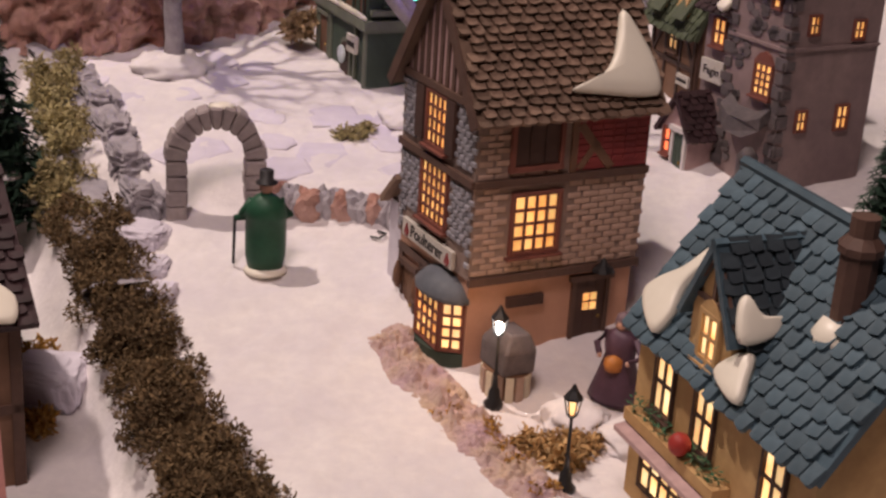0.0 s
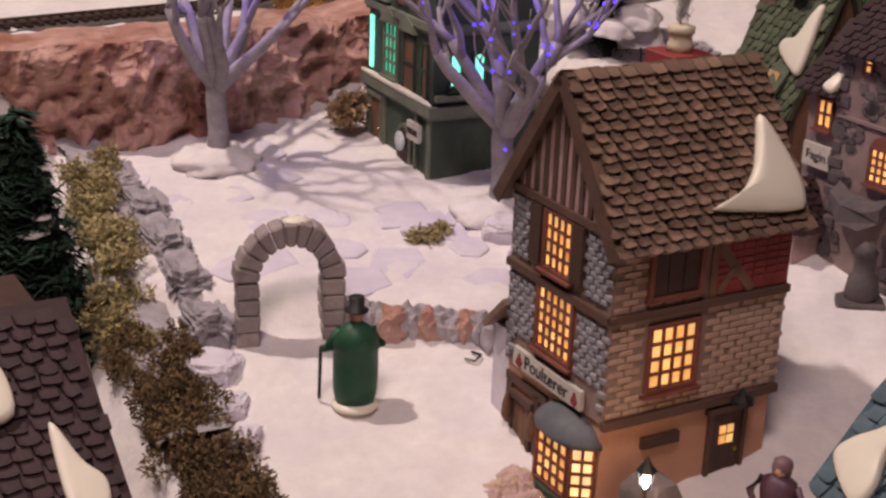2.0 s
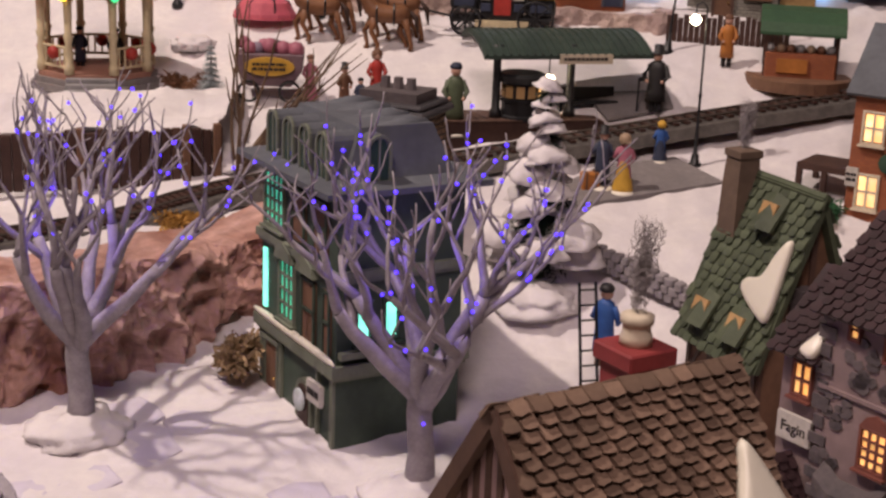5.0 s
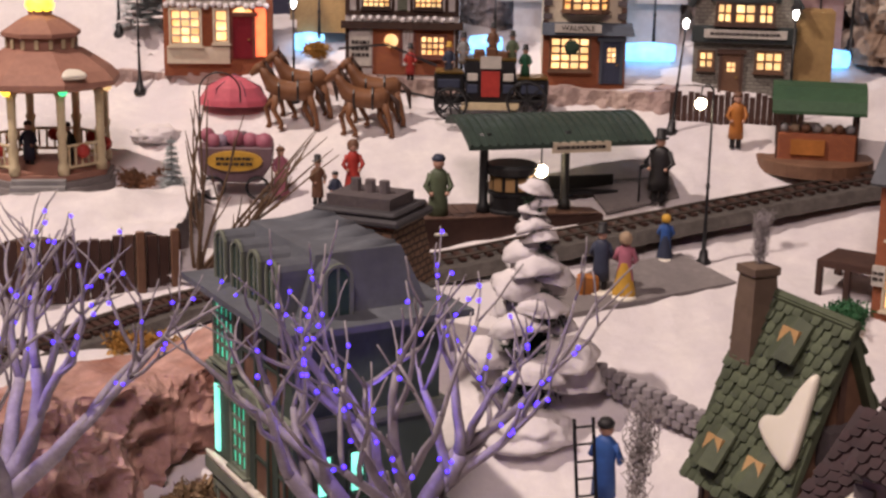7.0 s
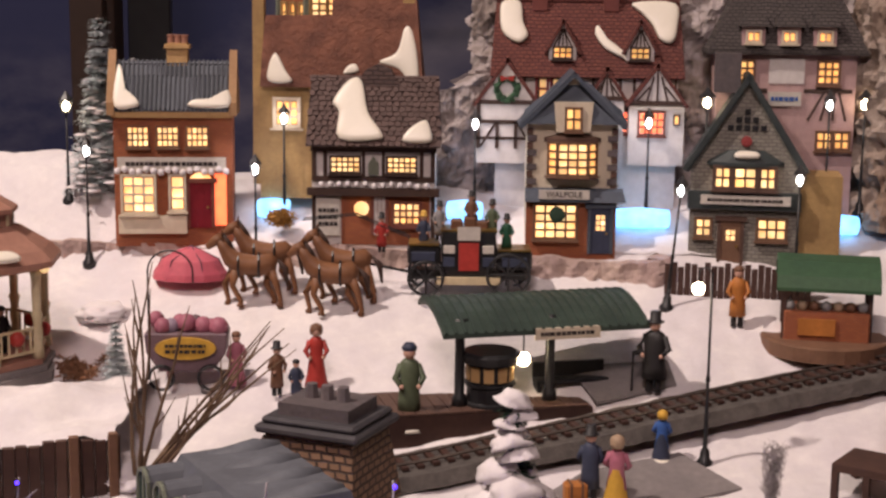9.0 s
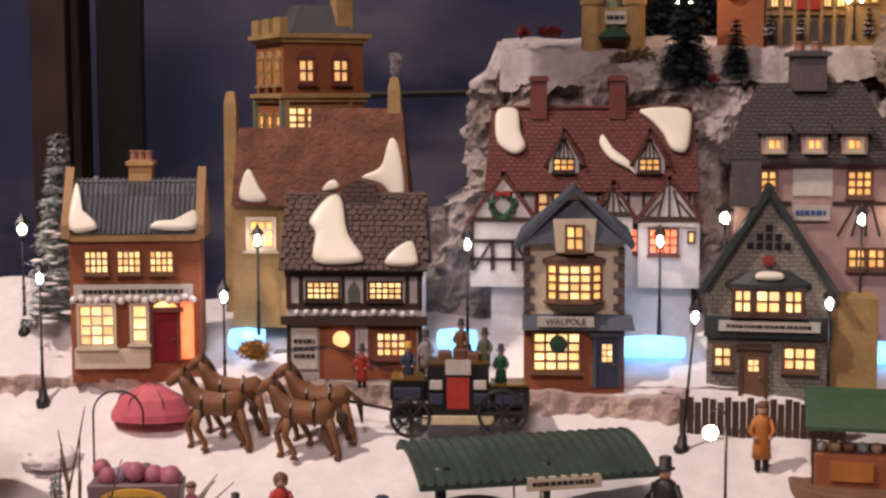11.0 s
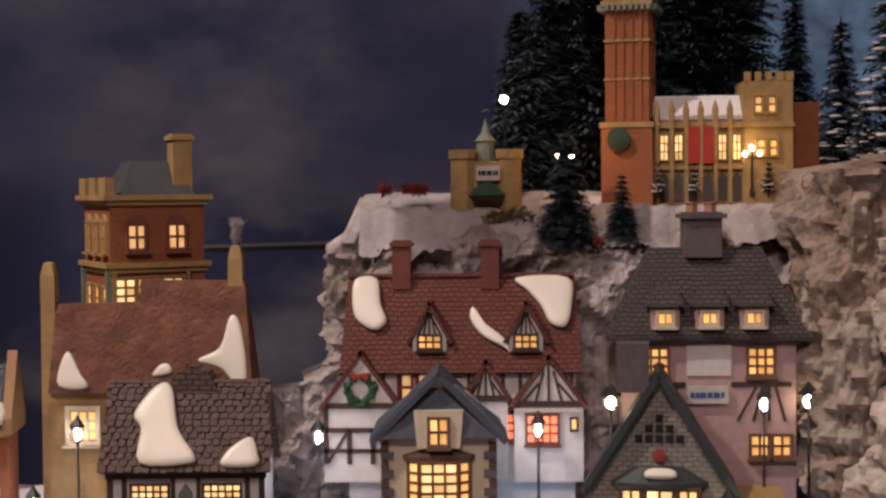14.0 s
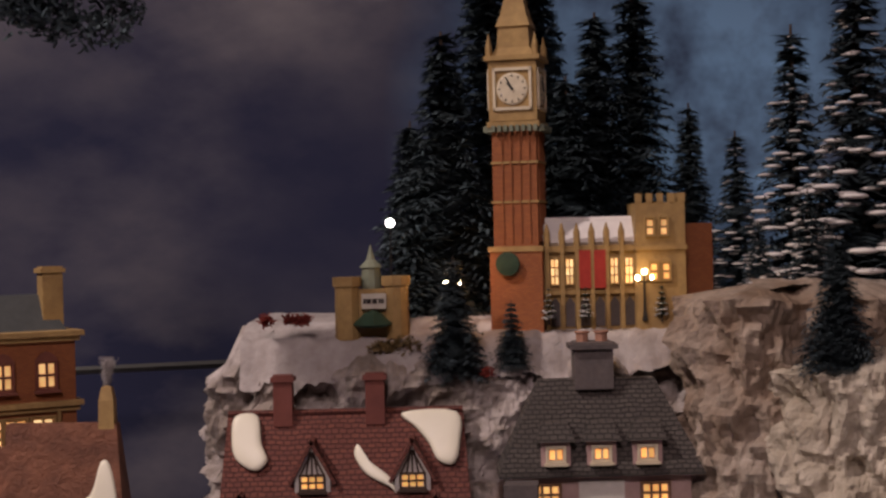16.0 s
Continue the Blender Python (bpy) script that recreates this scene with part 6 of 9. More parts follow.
# red tudor manor
tw_, td = 15.6, 4.6
M1 = thing("tudor_manor", -3.6, 170.6, 33.6, 0, "large half-timbered manor with red-brown roof, snow and wreath", "house")
part("wall", shell(tw_ - 1, td, 6.2, 0, "flat", -6), WHITEP, M1)
bm = B()
plate(bm, [(-tw_ / 2, -0.6, 6.0), (tw_ / 2, -0.6, 6.0), (tw_ / 2 - 0.4, td / 2, 12.2), (-tw_ / 2 + 0.4, td / 2, 12.2)], 0.35)
plate(bm, [(tw_ / 2, td + 0.6, 6.0), (-tw_ / 2, td + 0.6, 6.0), (-tw_ / 2 + 0.4, td / 2, 12.2), (tw_ / 2 - 0.4, td / 2, 12.2)], 0.35)
loft(bm, [[(x, 0, 6), (x, td, 6), (x, td / 2, 11.8)] for x in (-tw_ / 2 + 0.6, tw_ / 2 - 0.6)])
roof = part("roof", bm, REDROOF, M1, "red-brown tile roof")
FM = side("F", tw_, td)
mM = slope_frame((-tw_ / 2, -0.6, 6.0), (1, 0, 0), (0, td / 2 + 0.6, 6.2))
snow_patch(roof, mM @ pose(0, 0, 0.05), [(1.0, 3.6), (2.2, 2.8), (3.0, 3.4), (2.6, 4.6), (2.3, 6.4), (0.9, 6.4), (0.7, 5.0)], 0.3)
snow_patch(roof, mM @ pose(0, 0, 0.05), [(11.4, 6.4), (14.8, 6.4), (15.0, 4.4), (14.6, 3.0), (13.6, 3.2), (13.0, 4.4), (12.2, 5.4)], 0.3)
snow_patch(roof, mM @ pose(0, 0, 0.05), [(8.4, 3.6), (9.2, 2.4), (10.6, 1.6), (11.0, 1.2), (10.6, 2.2), (9.2, 3.4), (8.6, 4.4)], 0.25)
for x in (-3.9, 1.9):
    chimney(M1, x, td / 2, 11.2, 1.2, 3.2, surf("red_chimney_%d" % int(x + 9), (0.19, 0.06, 0.05), (0.14, 0.045, 0.04), 1), 0)
for x in (-2.0, 4.2):
    Dm = FM @ pose(x, 0.3, 0)
    bm = B()
    prism(bm, [(-1.1, 7.0), (1.1, 7.0), (1.1, 8.4), (0, 10.2), (-1.1, 8.4)], -0.3, 1.6)
    dm = part("dormer", bm, WHITEP, M1, m=Dm)
    bm = B()
    for s_ in (-1, 1):
        q = [(s_ * 1.5, -0.6, 7.9), (s_ * 1.5, 2.0, 7.9), (0, 2.0, 10.6), (0, -0.6, 10.6)]
        plate(bm, q if s_ > 0 else [q[0], q[3], q[2], q[1]], 0.22)
    part("dormer_roof", bm, REDROOF, dm)
    window(M1, Dm @ pose(0, -0.3, 0), 0, 7.9, 1.4, 0.8, 3, 2, TIMBER, WARM, fw=0.12)
    for a, b in ((-0.8, 0), (0.8, 0), (-0.4, -0.1), (0.4, 0.1), (0, 0)):
        brace(M1, Dm @ pose(0, -0.3, 0), a * 0.9, 8.4, b, 9.8, 0.12, TIMBER)


def front_gable(house, x, w, h, rh, y, timbers, label=""):
    m = pose(x, y, 0)
    bm = B()
    prism(bm, [(-w / 2, -1), (w / 2, -1), (w / 2, h), (0, h + rh), (-w / 2, h)], 0, -y + 0.5)
    g = part("front_gable", bm, WHITEP, house, label, m=m)
    bm = B()
    for s_ in (-1, 1):
        q = [(s_ * (w / 2 + 0.35), -0.2, h - 0.3), (s_ * (w / 2 + 0.35), -y + 2, h - 0.3), (0, -y + 2, h + rh + 0.3), (0, -0.2, h + rh + 0.3)]
        plate(bm, q if s_ > 0 else [q[0], q[3], q[2], q[1]], 0.28)
    part("gable_roof", bm, REDROOF, g)
    if timbers:
        for k in range(-2, 3):
            brace(house, m, k * w * 0.19, h, k * w * 0.07, h + rh * (1 - abs(k) * 0.28), 0.16, TIMBER)
    strip(house, m, [(-w / 2, h - 0.25, w / 2, h + 0.1)], TIMBER)
    return m


m1 = front_gable(M1, -6.4, 4.8, 4.0, 3.2, -0.9, False, "white gable with wreath")
strip(M1, m1, [(-2.4, 2.2, 2.4, 2.5), (-2.4, 0.2, -2.1, 4), (-0.9, 0.2, -0.6, 2.4), (0.6, 0.2, 0.9, 2.4), (2.1, 0.2, 2.4, 4), (-2.4, 0.9, 2.4, 1.15)], TIMBER)
brace(M1, m1, -2.1, 0.3, -0.9, 2.2, 0.2, TIMBER)
brace(M1, m1, 2.1, 0.3, 0.9, 2.2, 0.2, TIMBER)
bm = B()
n = 26
for i in range(120):
    a = rng.uniform(0, 6.28)
    r = 0.85 + rng.uniform(-0.22, 0.22)
    ball(bm, (r * math.cos(a), -0.2 + rng.uniform(-0.1, 0.1), 5.0 + r * math.sin(a)), 0.14, n=4)
wr = part("wreath", bm, surf("wreath_green", (0.06, 0.13, 0.07), (0.04, 0.09, 0.05), 1, per_piece=0.4), M1, "green wreath", m=m1)
bm = B()
prism(bm, [(-0.6, 6.1), (-0.5, 5.6), (0, 5.8), (0.5, 5.6), (0.6, 6.1), (0.1, 5.95), (-0.1, 5.95)], -0.45, -0.25)
part("ribbon", bm, COATS["red"], wr, "red ribbon")
m2 = front_gable(M1, 1.6, 2.8, 4.4, 2.2, -0.5, True)
m3 = front_gable(M1, 5.6, 4.4, 4.1, 2.8, -0.9, True)
window(M1, m3, -0.4, 2.4, 1.9, 1.7, 4, 3, REDBROWN, REDGLOW, fw=0.15)
window(M1, m3, 1.6, 2.7, 0.35, 0.7, 1, 1, TIMBER, WARM, fw=0.1, sill=False)
strip(M1, m3, [(-2.1, 3.5, 2.0, 3.75)], SIGNW, "sign_board", 0.25)
for x in (-3.6, -2.4):
    window(M1, FM, x, 5.0, 0.8, 1.6, 1, 2, BARNRED, WARMDIM, fw=0.14)
window(M1, FM, 2.9, 2.4, 0.9, 1.6, 2, 3, REDBROWN, REDGLOW)
strip(M1, FM, [(-tw_ / 2 + 0.5 + i * 1.1, -1, -tw_ / 2 + 0.72 + i * 1.1, 6) for i in range(14)] + [(-tw_ / 2 + 0.5, 3.4, tw_ / 2 - 0.5, 3.7)], TIMBER)

# grey hipped inn
iw, idp = 11.6, 4.2
I1 = thing("grey_roofed_inn", 12.2, 170.2, 33.4, 0, "large inn with dark hipped roof, three dormers and snow", "house")
part("wall", shell(iw - 0.6, idp, 8.6, 0, "flat", -6), PINKP, I1)
bm = B()
loft(bm, [[(-iw / 2 - 0.5, -0.6, 8.2), (iw / 2 + 0.5, -0.6, 8.2), (iw / 2 + 0.5, idp + 0.6, 8.2), (-iw / 2 - 0.5, idp + 0.6, 8.2)], [(-iw / 2 - 0.5, -0.6, 8.6), (iw / 2 + 0.5, -0.6, 8.6), (iw / 2 + 0.5, idp + 0.6, 8.6), (-iw / 2 - 0.5, idp + 0.6, 8.6)], [(-iw / 2 + 0.5, 0.2, 10.6), (iw / 2 - 0.5, 0.2, 10.6), (iw / 2 - 0.5, idp, 10.6), (-iw / 2 + 0.5, idp, 10.6)], [(-iw / 2 + 2.2, 1.6, 14.0), (iw / 2 - 2.2, 1.6, 14.0), (iw / 2 - 2.2, 2.6, 14.0), (-iw / 2 + 2.2, 2.6, 14.0)]])
roof = part("roof", bm, INNROOF, I1, "dark grey-brown hipped tile roof")
chimney(I1, -0.2, 2.1, 13.4, 2.4, 2.9, DARKSTONE, 2)
FI = side("F", iw, idp)
for x in (-2.8, 0, 2.8):
    bm = B()
    box(bm, -0.9, -0.5, 8.9, 0.9, 1.4, 10.5)
    dm = part("dormer", bm, PINKP, I1, m=pose(x, 0.0, 0))
    bm = B()
    loft(bm, [[(-1.2, -0.9, 10.4), (1.2, -0.9, 10.4), (1.2, 1.6, 10.4), (-1.2, 1.6, 10.4)], [(-0.8, -0.2, 11.5), (0.8, -0.2, 11.5), (0.8, 1.6, 11.7), (-0.8, 1.6, 11.7)]])
    part("dormer_roof", bm, INNROOF, dm)
    window(I1, FI @ pose(0, -0.5, 0), x, 9.6, 0.9, 0.7, 2, 1, CREAM, WARM, fw=0.18)
for out in ([(-5.2, 8.9), (-3.7, 9.0), (-3.8, 9.6), (-4.1, 10.2), (-3.6, 11.4), (-4.2, 11.6), (-4.8, 10.4)], [(4.2, 8.9), (5.0, 8.9), (5.0, 9.9), (4.4, 10.1)], [(2.2, 8.4), (3.6, 8.5), (3.5, 8.8), (2.3, 8.8)], [(2.0, 11.6), (3.4, 11.6), (3.3, 11.9), (2.1, 11.9)]):
    snow_patch(roof, pose(0, -0.45, 0, 78), [(a, b - 0.1) for a, b in out], 0.25)
for x in (-3.4, 3.3):
    window(I1, FI, x, 6.8, 1.6, 1.7, 3, 3, BROWNWOOD, WARM, fw=0.14)
    strip(I1, FI, [(x - 1.9, 5.2, x + 1.9, 5.5)], TIMBER)
    for k in (-1.5, -0.5, 0.5, 1.5):
        brace(I1, FI, x + k, 3.0, x + k * 0.4 + 0.3, 5.2, 0.18, TIMBER)
strip(I1, FI, [(-1.4, 5.9, 1.4, 7.9)], WHITEP, "panel", 0.1)
sign(I1, FI, -0.1, 4.7, 2.6, 1.1, ink=COATS["blue"])
for x in (-3.2, 3.2, 4.6):
    window(I1, FI, x, 1.4, 1.1, 1.3, 2, 2, BROWNWOOD, WARM)

# ochre townhouse with the balustrade
Y1 = thing("brick_townhouse", -23.4, 171.6, 40.0, 30, "red brick townhouse with cream balustrade and grey roof", "house")
yw, yd = 6.3, 6.5
part("wall", shell(yw, yd, 11.0, 0, "flat", -10), TOWERBRICK, Y1)
for z, o in ((10.8, 0.5), (6.4, 0.4)):
    bm = B()
    loft(bm, [[(-yw / 2 - q, -q, zz), (yw / 2 + q, -q, zz), (yw / 2 + q, yd + q, zz), (-yw / 2 - q, yd + q, zz)] for q, zz in ((o * 0.5, z - 0.3), (o * 0.5, z), (o, z + 0.02), (o, z + 0.35))])
    part("cornice", bm, YELLOWSTONE, Y1)
bm = B()
loft(bm, [[(-yw / 2 + 0.9, 0.9, 11.1), (yw / 2 - 0.2, 0.9, 11.1), (yw / 2 - 0.2, yd - 0.4, 11.1), (-yw / 2 + 0.9, yd - 0.4, 11.1)], [(-1.0, 2.4, 13.4), (1.8, 2.4, 13.4), (1.8, yd - 2, 13.4), (-1.0, yd - 2, 13.4)]])
part("roof", bm, surf("lead_roof", (0.075, 0.08, 0.085), (0.05, 0.055, 0.06), 1), Y1)
chimney(Y1, 2.2, 2.0, 11.4, 1.3, 3.8, YELLOWSTONE, 0)
LY, FY = side("L", yw, yd), side("F", yw, yd)
for u in (-2.6, 0, 2.6):
    bm = B()
    box(bm, u - 0.8, -0.3, 11.1, u + 0.8, 0.3, 12.3)
    part("parapet_block", bm, YELLOWSTONE, Y1, m=LY)
for u in (-1.4, 1.3):
    window(Y1, FY, u, 8.4, 1.1, 1.6, 2, 2, REDBROWN, WARMDIM, arch=True)
for u in (-1.8, 0.2, 2.2):
    window(Y1, LY, u, 8.4, 0.9, 1.8, 2, 2, YELLOWSTONE, WARM, arch=True)
    window(Y1, LY, u, 3.6, 0.9, 3.0, 1, 4, YELLOWSTONE, WARM)
for u in (-2.2, -0.7, 1.0):
    window(Y1, FY, u, 4.6, 1.3, 2.2, 2, 4, YELLOWSTONE, WARMHOT)
strip(Y1, FY, [(-3.1, 0, -2.8, 6.4), (1.9, 2, 2.1, 6.4)], YELLOWSTONE, "pilaster", 0.25)
strip(Y1, LY, [(-3.3, 0, -2.9, 6.4), (3.0, 0, 3.4, 6.4)], GREENTRIM, "pilaster", 0.3)

# yellow house with rust roof
Y2 = thing("rust_roof_house", -23.2, 168.4, 34.6, 0, "yellow house with rough rust-brown roof and snow patches", "house")
bm = B()
box(bm, -6.6, 0, -5, 6.4, 3.2, 5.0)
part("wall", bm, YELLOWSTONE, Y2)
bm = B()
loft(bm, [[(-6.5, -0.5, 4.0), (-0.8, -0.5, 4.0), (-0.8, 2, 4.0), (-6.5, 2, 4.0)], [(-6.3, 0.9, 9.6), (-0.8, 0.9, 9.7), (-0.8, 1.6, 9.7), (-6.3, 1.6, 9.6)]])
loft(bm, [[(-0.9, -0.7, 4.0), (6.6, -0.7, 4.0), (6.6, 2.6, 4.0), (-0.9, 2.6, 4.0)], [(-0.8, 0.9, 11.1), (5.9, 0.9, 11.0), (5.9, 1.8, 11.0), (-0.8, 1.8, 11.1)]])
roof = part("roof", bm, REDTHATCH, Y2, "rough rust-brown roof")
for out, y in (([(-5.8, 4.4), (-3.9, 4.3), (-4.4, 5.2), (-5.2, 6.6), (-5.7, 6.0)], -0.45), ([(3.0, 6.0), (4.6, 5.4), (5.6, 4.2), (6.2, 4.4), (6.1, 6.4), (5.6, 8.6), (5.0, 8.8), (4.4, 6.8)], -0.45), ([(0.2, 5.0), (1.4, 5.2), (1.2, 5.8), (0.6, 5.7)], -0.45)):
    zc = sum(b for _, b in out) / len(out)
    snow_patch(roof, pose(0, -0.35 + (zc - 4.2) * 0.22, zc, 77), [(a, b - zc) for a, b in out], 0.3)
window(Y2, pose(0, 0, 0), -4.4, 1.9, 1.7, 1.9, 3, 3, CREAM, WARM, fw=0.3)
for x, top_, y in ((-6.8, 12.2, 1.2), (5.3, 13.2, 1.3)):
    bm = B()
    loft(bm, [[(x + a, y + b, z) for a, b in ((-s, -s), (s, -s), (s, s), (-s, s))] for s, z in ((0.5, -4 if x < 0 else 9), (0.45, top_ - 0.8), (0.3, top_), (0.1, top_ + 0.1))])
    part("chimney", bm, YELLOWSTONE, Y2)

# clock tower with its hall
B1 = thing("clock_tower_hall", 7.6, 176.6, 51.0, -14, "floodlit brick clock tower with yellow stone hall", "church")
bm = B()
box(bm, -1.75, -0.1, -1, 1.75, 3.4, 4.6)
loft(bm, [[(x * s, 1.65 + y * s, z) for x, y in ((-1.5, -1.5), (1.5, -1.5), (1.5, 1.5), (-1.5, 1.5))] for s, z in ((1.0, 4.6), (0.97, 12.8))])
part("tower_shaft", bm, TOWERBRICK, B1, "orange brick tower shaft")
for z, s, h in ((4.4, 1.85, 0.35), (12.6, 1.75, 0.35), (13.0, 1.6, 4.2), (17.0, 1.85, 0.3), (7.6, 1.58, 0.15), (10.2, 1.58, 0.15)):
    bm = B()
    box(bm, -s, 1.65 - s, z, s, 1.65 + s, z + h)
    part("clock_stage" if h > 1 else "string_course", bm, YELLOWSTONE, B1)
bm = B()
loft(bm, [[(x * s, 1.65 + y * s, z) for x, y in ((-1, -1), (1, -1), (1, 1), (-1, 1))] for s, z in ((1.5, 17.3), (1.1, 17.9), (1.0, 19.2), (1.15, 19.3), (0.9, 20.0), (0.2, 23.0), (0.03, 25))])
part("spire", bm, YELLOWSTONE, B1)
rngc = random.Random(3)
for face in (pose(0, 0.05, 0), pose(1.6, 1.65, 0, 0, 0, 90), pose(-1.6, 1.65, 0, 0, 0, -90)):
    bm = B()
    lathe(bm, [(1.05, -0.04), (1.05, 0.1), (0.95, 0.14), (0.02, 0.14)], 24)
    dial = part("clock_dial", bm, CREAM, B1, "cream round clock dial", m=face @ pose(0, 0, 15.1, 90))
    bm = B()
    loft(bm, [[(-0.07, -0.1, z), (0.07, -0.1, z), (0.04, 0.75, z), (-0.04, 0.75, z)] for z in (0.16, 0.2)])
    part("clock_hand", bm, BLACK, dial, m=pose(0, 0, 0, 0, 0, 28))
    bm = B()
    loft(bm, [[(-0.09, -0.1, z), (0.09, -0.1, z), (0.05, 0.5, z), (-0.05, 0.5, z)] for z in (0.2, 0.24)])
    part("clock_hand", bm, BLACK, dial, m=pose(0, 0, 0, 0, 0, 40))
    for k in range(12):
        bm = B()
        box(bm, -0.04, 0.78, 0.15, 0.04, 0.92, 0.17)
        part("hour_mark", bm, BLACK, dial, m=pose(0, 0, 0, 0, 0, k * 30))
    strip(B1, face, [(-1.3, 13.7, -1.12, 16.5), (1.12, 13.7, 1.3, 16.5), (-1.3, 16.3, 1.3, 16.5), (-1.3, 13.7, 1.3, 13.9)], CREAM, "dial_frame", 0.15)
    strip(B1, face @ pose(0, 0.12, 0), [(-0.9 + i * 0.6, 5.0, -0.78 + i * 0.6, 12.4) for i in range(4)], TOWERBRICK, "rib", 0.1)
    strip(B1, face @ pose(0, 0.1, 0), [(-1.4 + i * 0.4, 12.3, -1.15 + i * 0.4, 12.7) for i in range(8)], GREENTRIM, "garland", 0.5)
for sx in (-1.55, 1.55):
    for sy in (0.1, 3.2):
        bm = B()
        lathe(bm, [(0.22, 17.3), (0.22, 17.9), (0.02, 18.8)], 6, sx, sy)
        part("pinnacle", bm, YELLOWSTONE, B1)
bm = B()
lathe(bm, [(0.35, -0.1), (0.8, 0), (0.8, 0.2), (0.35, 0.25)], 14)
part("wreath", bm, NEEDLE, B1, m=pose(-0.5, -0.3, 3.6, 90))
HB = pose(1.75, 0.6, 0, 0, 0, 14)
bm = B()
box(bm, 0, 0, -1, 6.0, 3.2, 4.7)
part("hall_wall", bm, YELLOWSTONE, B1, "yellow stone hall wall", m=HB)
bm = B()
plate(bm, [(0, 0.2, 4.9), (6.0, 0.2, 4.9), (6.0, 1.8, 6.6), (0, 1.8, 6.6)], 0.3)
plate(bm, [(6.0, 3.4, 4.9), (0, 3.4, 4.9), (0, 1.8, 6.6), (6.0, 1.8, 6.6)], 0.3)
part("hall_roof", bm, SNOW, B1, m=HB)
strip(B1, HB, [(0.05 + i * 0.98, -0.8, 0.3 + i * 0.98, 5.4) for i in range(7)], YELLOWSTONE, "buttress", 0.45)
strip(B1, HB, [(-0.1, 4.3, 6.1, 4.7), (-0.1, 1.5, 6.1, 1.75)], YELLOWSTONE, "string_course", 0.3)
for i in range(6):
    if i in (2, 3):
        bm = B()
        prism(bm, [(-0.38, 1.9), (0.38, 1.9), (0.38, 4.4), (-0.38, 4.4)], -0.5, -0.42)
        part("banner", bm, COATS["red"], B1, "red banner", m=HB @ pose(0.67 + i * 0.98, 0, 0))
    else:
        window(B1, HB, 0.67 + i * 0.98, 3.0, 0.5, 1.7, 2, 3, YELLOWSTONE, WARMHOT, fw=0.08, sill=False)
    bm = B()
    prism(bm, [(-0.3, -0.6), (0.3, -0.6), (0.3, 0.9), (0, 1.35), (-0.3, 0.9)], -0.1, 0.02)
    part("arch_recess", bm, DARKSTONE, B1, m=HB @ pose(0.67 + i * 0.98, 0, 0))
    bm = B()
    lathe(bm, [(0.2, 4.7), (0.22, 5.6), (0.03, 6.2)], 6, 0.2 + i * 0.98, 0.0)
    part("pinnacle", bm, YELLOWSTONE, B1, m=HB)
bm = B()
box(bm, 6.0, -0.7, -1, 9.2, 4.0, 7.4)
for i in range(5):
    box(bm, 6.0 + i * 0.7, -0.75, 7.4, 6.4 + i * 0.7, -0.3, 8.0)
    box(bm, 8.75, -0.7 + i * 1.0, 7.4, 9.25, -0.1 + i * 1.0, 8.0)
box(bm, 5.9, -0.85, 4.3, 9.3, 4.1, 4.6)
part("gate_tower", bm, YELLOWSTONE, B1, "square battlemented stone tower", m=HB)
bm = B()
box(bm, 9.2, 0.6, -1, 11.2, 4.0, 6.0)
part("east_wing", bm, TOWERBRICK, B1, m=HB)
for u, v in ((6.9, 5.8), (7.8, 5.8), (7.1, 2.9), (7.9, 2.9)):
    window(B1, HB @ pose(0, -0.7, 0), u, v, 0.5, 1.1, 1, 2, YELLOWSTONE, WARM if v < 4 else WARMDIM, arch=True, fw=0.1, sill=False)

# small castle gatehouse
Q1 = thing("castle_gatehouse", -1.9, 176.0, 50.9, 5, "small stone castle gatehouse with name board", "castle")
bm = B()
for x in (-1.6, 1.6):
    lathe(bm, [(0.85, -1), (0.8, 2.4), (0.95, 2.5), (0.95, 3.1), (0.6, 3.1)], 10, x, 0.5)
box(bm, -1.4, 0.2, -1, 1.4, 1.6, 2.3)
part("wall", bm, YELLOWSTONE, Q1)
bm = B()
lathe(bm, [(0.7, 2.3), (0.6, 3.6), (0.75, 3.7), (0.3, 4.2), (0.03, 5.2)], 10, 0, 1.0)
part("turret", bm, GREENTRIM, Q1)
sign(Q1, pose(0, 0.1, 0), 0.1, 1.5, 1.6, 1.0)
bm = B()
lathe(bm, [(0.9, -0.2), (1.3, 0.0), (0.6, 0.7), (0.1, 0.9)], 8, 0, -0.2)
part("shrub", bm, NEEDLE, Q1)

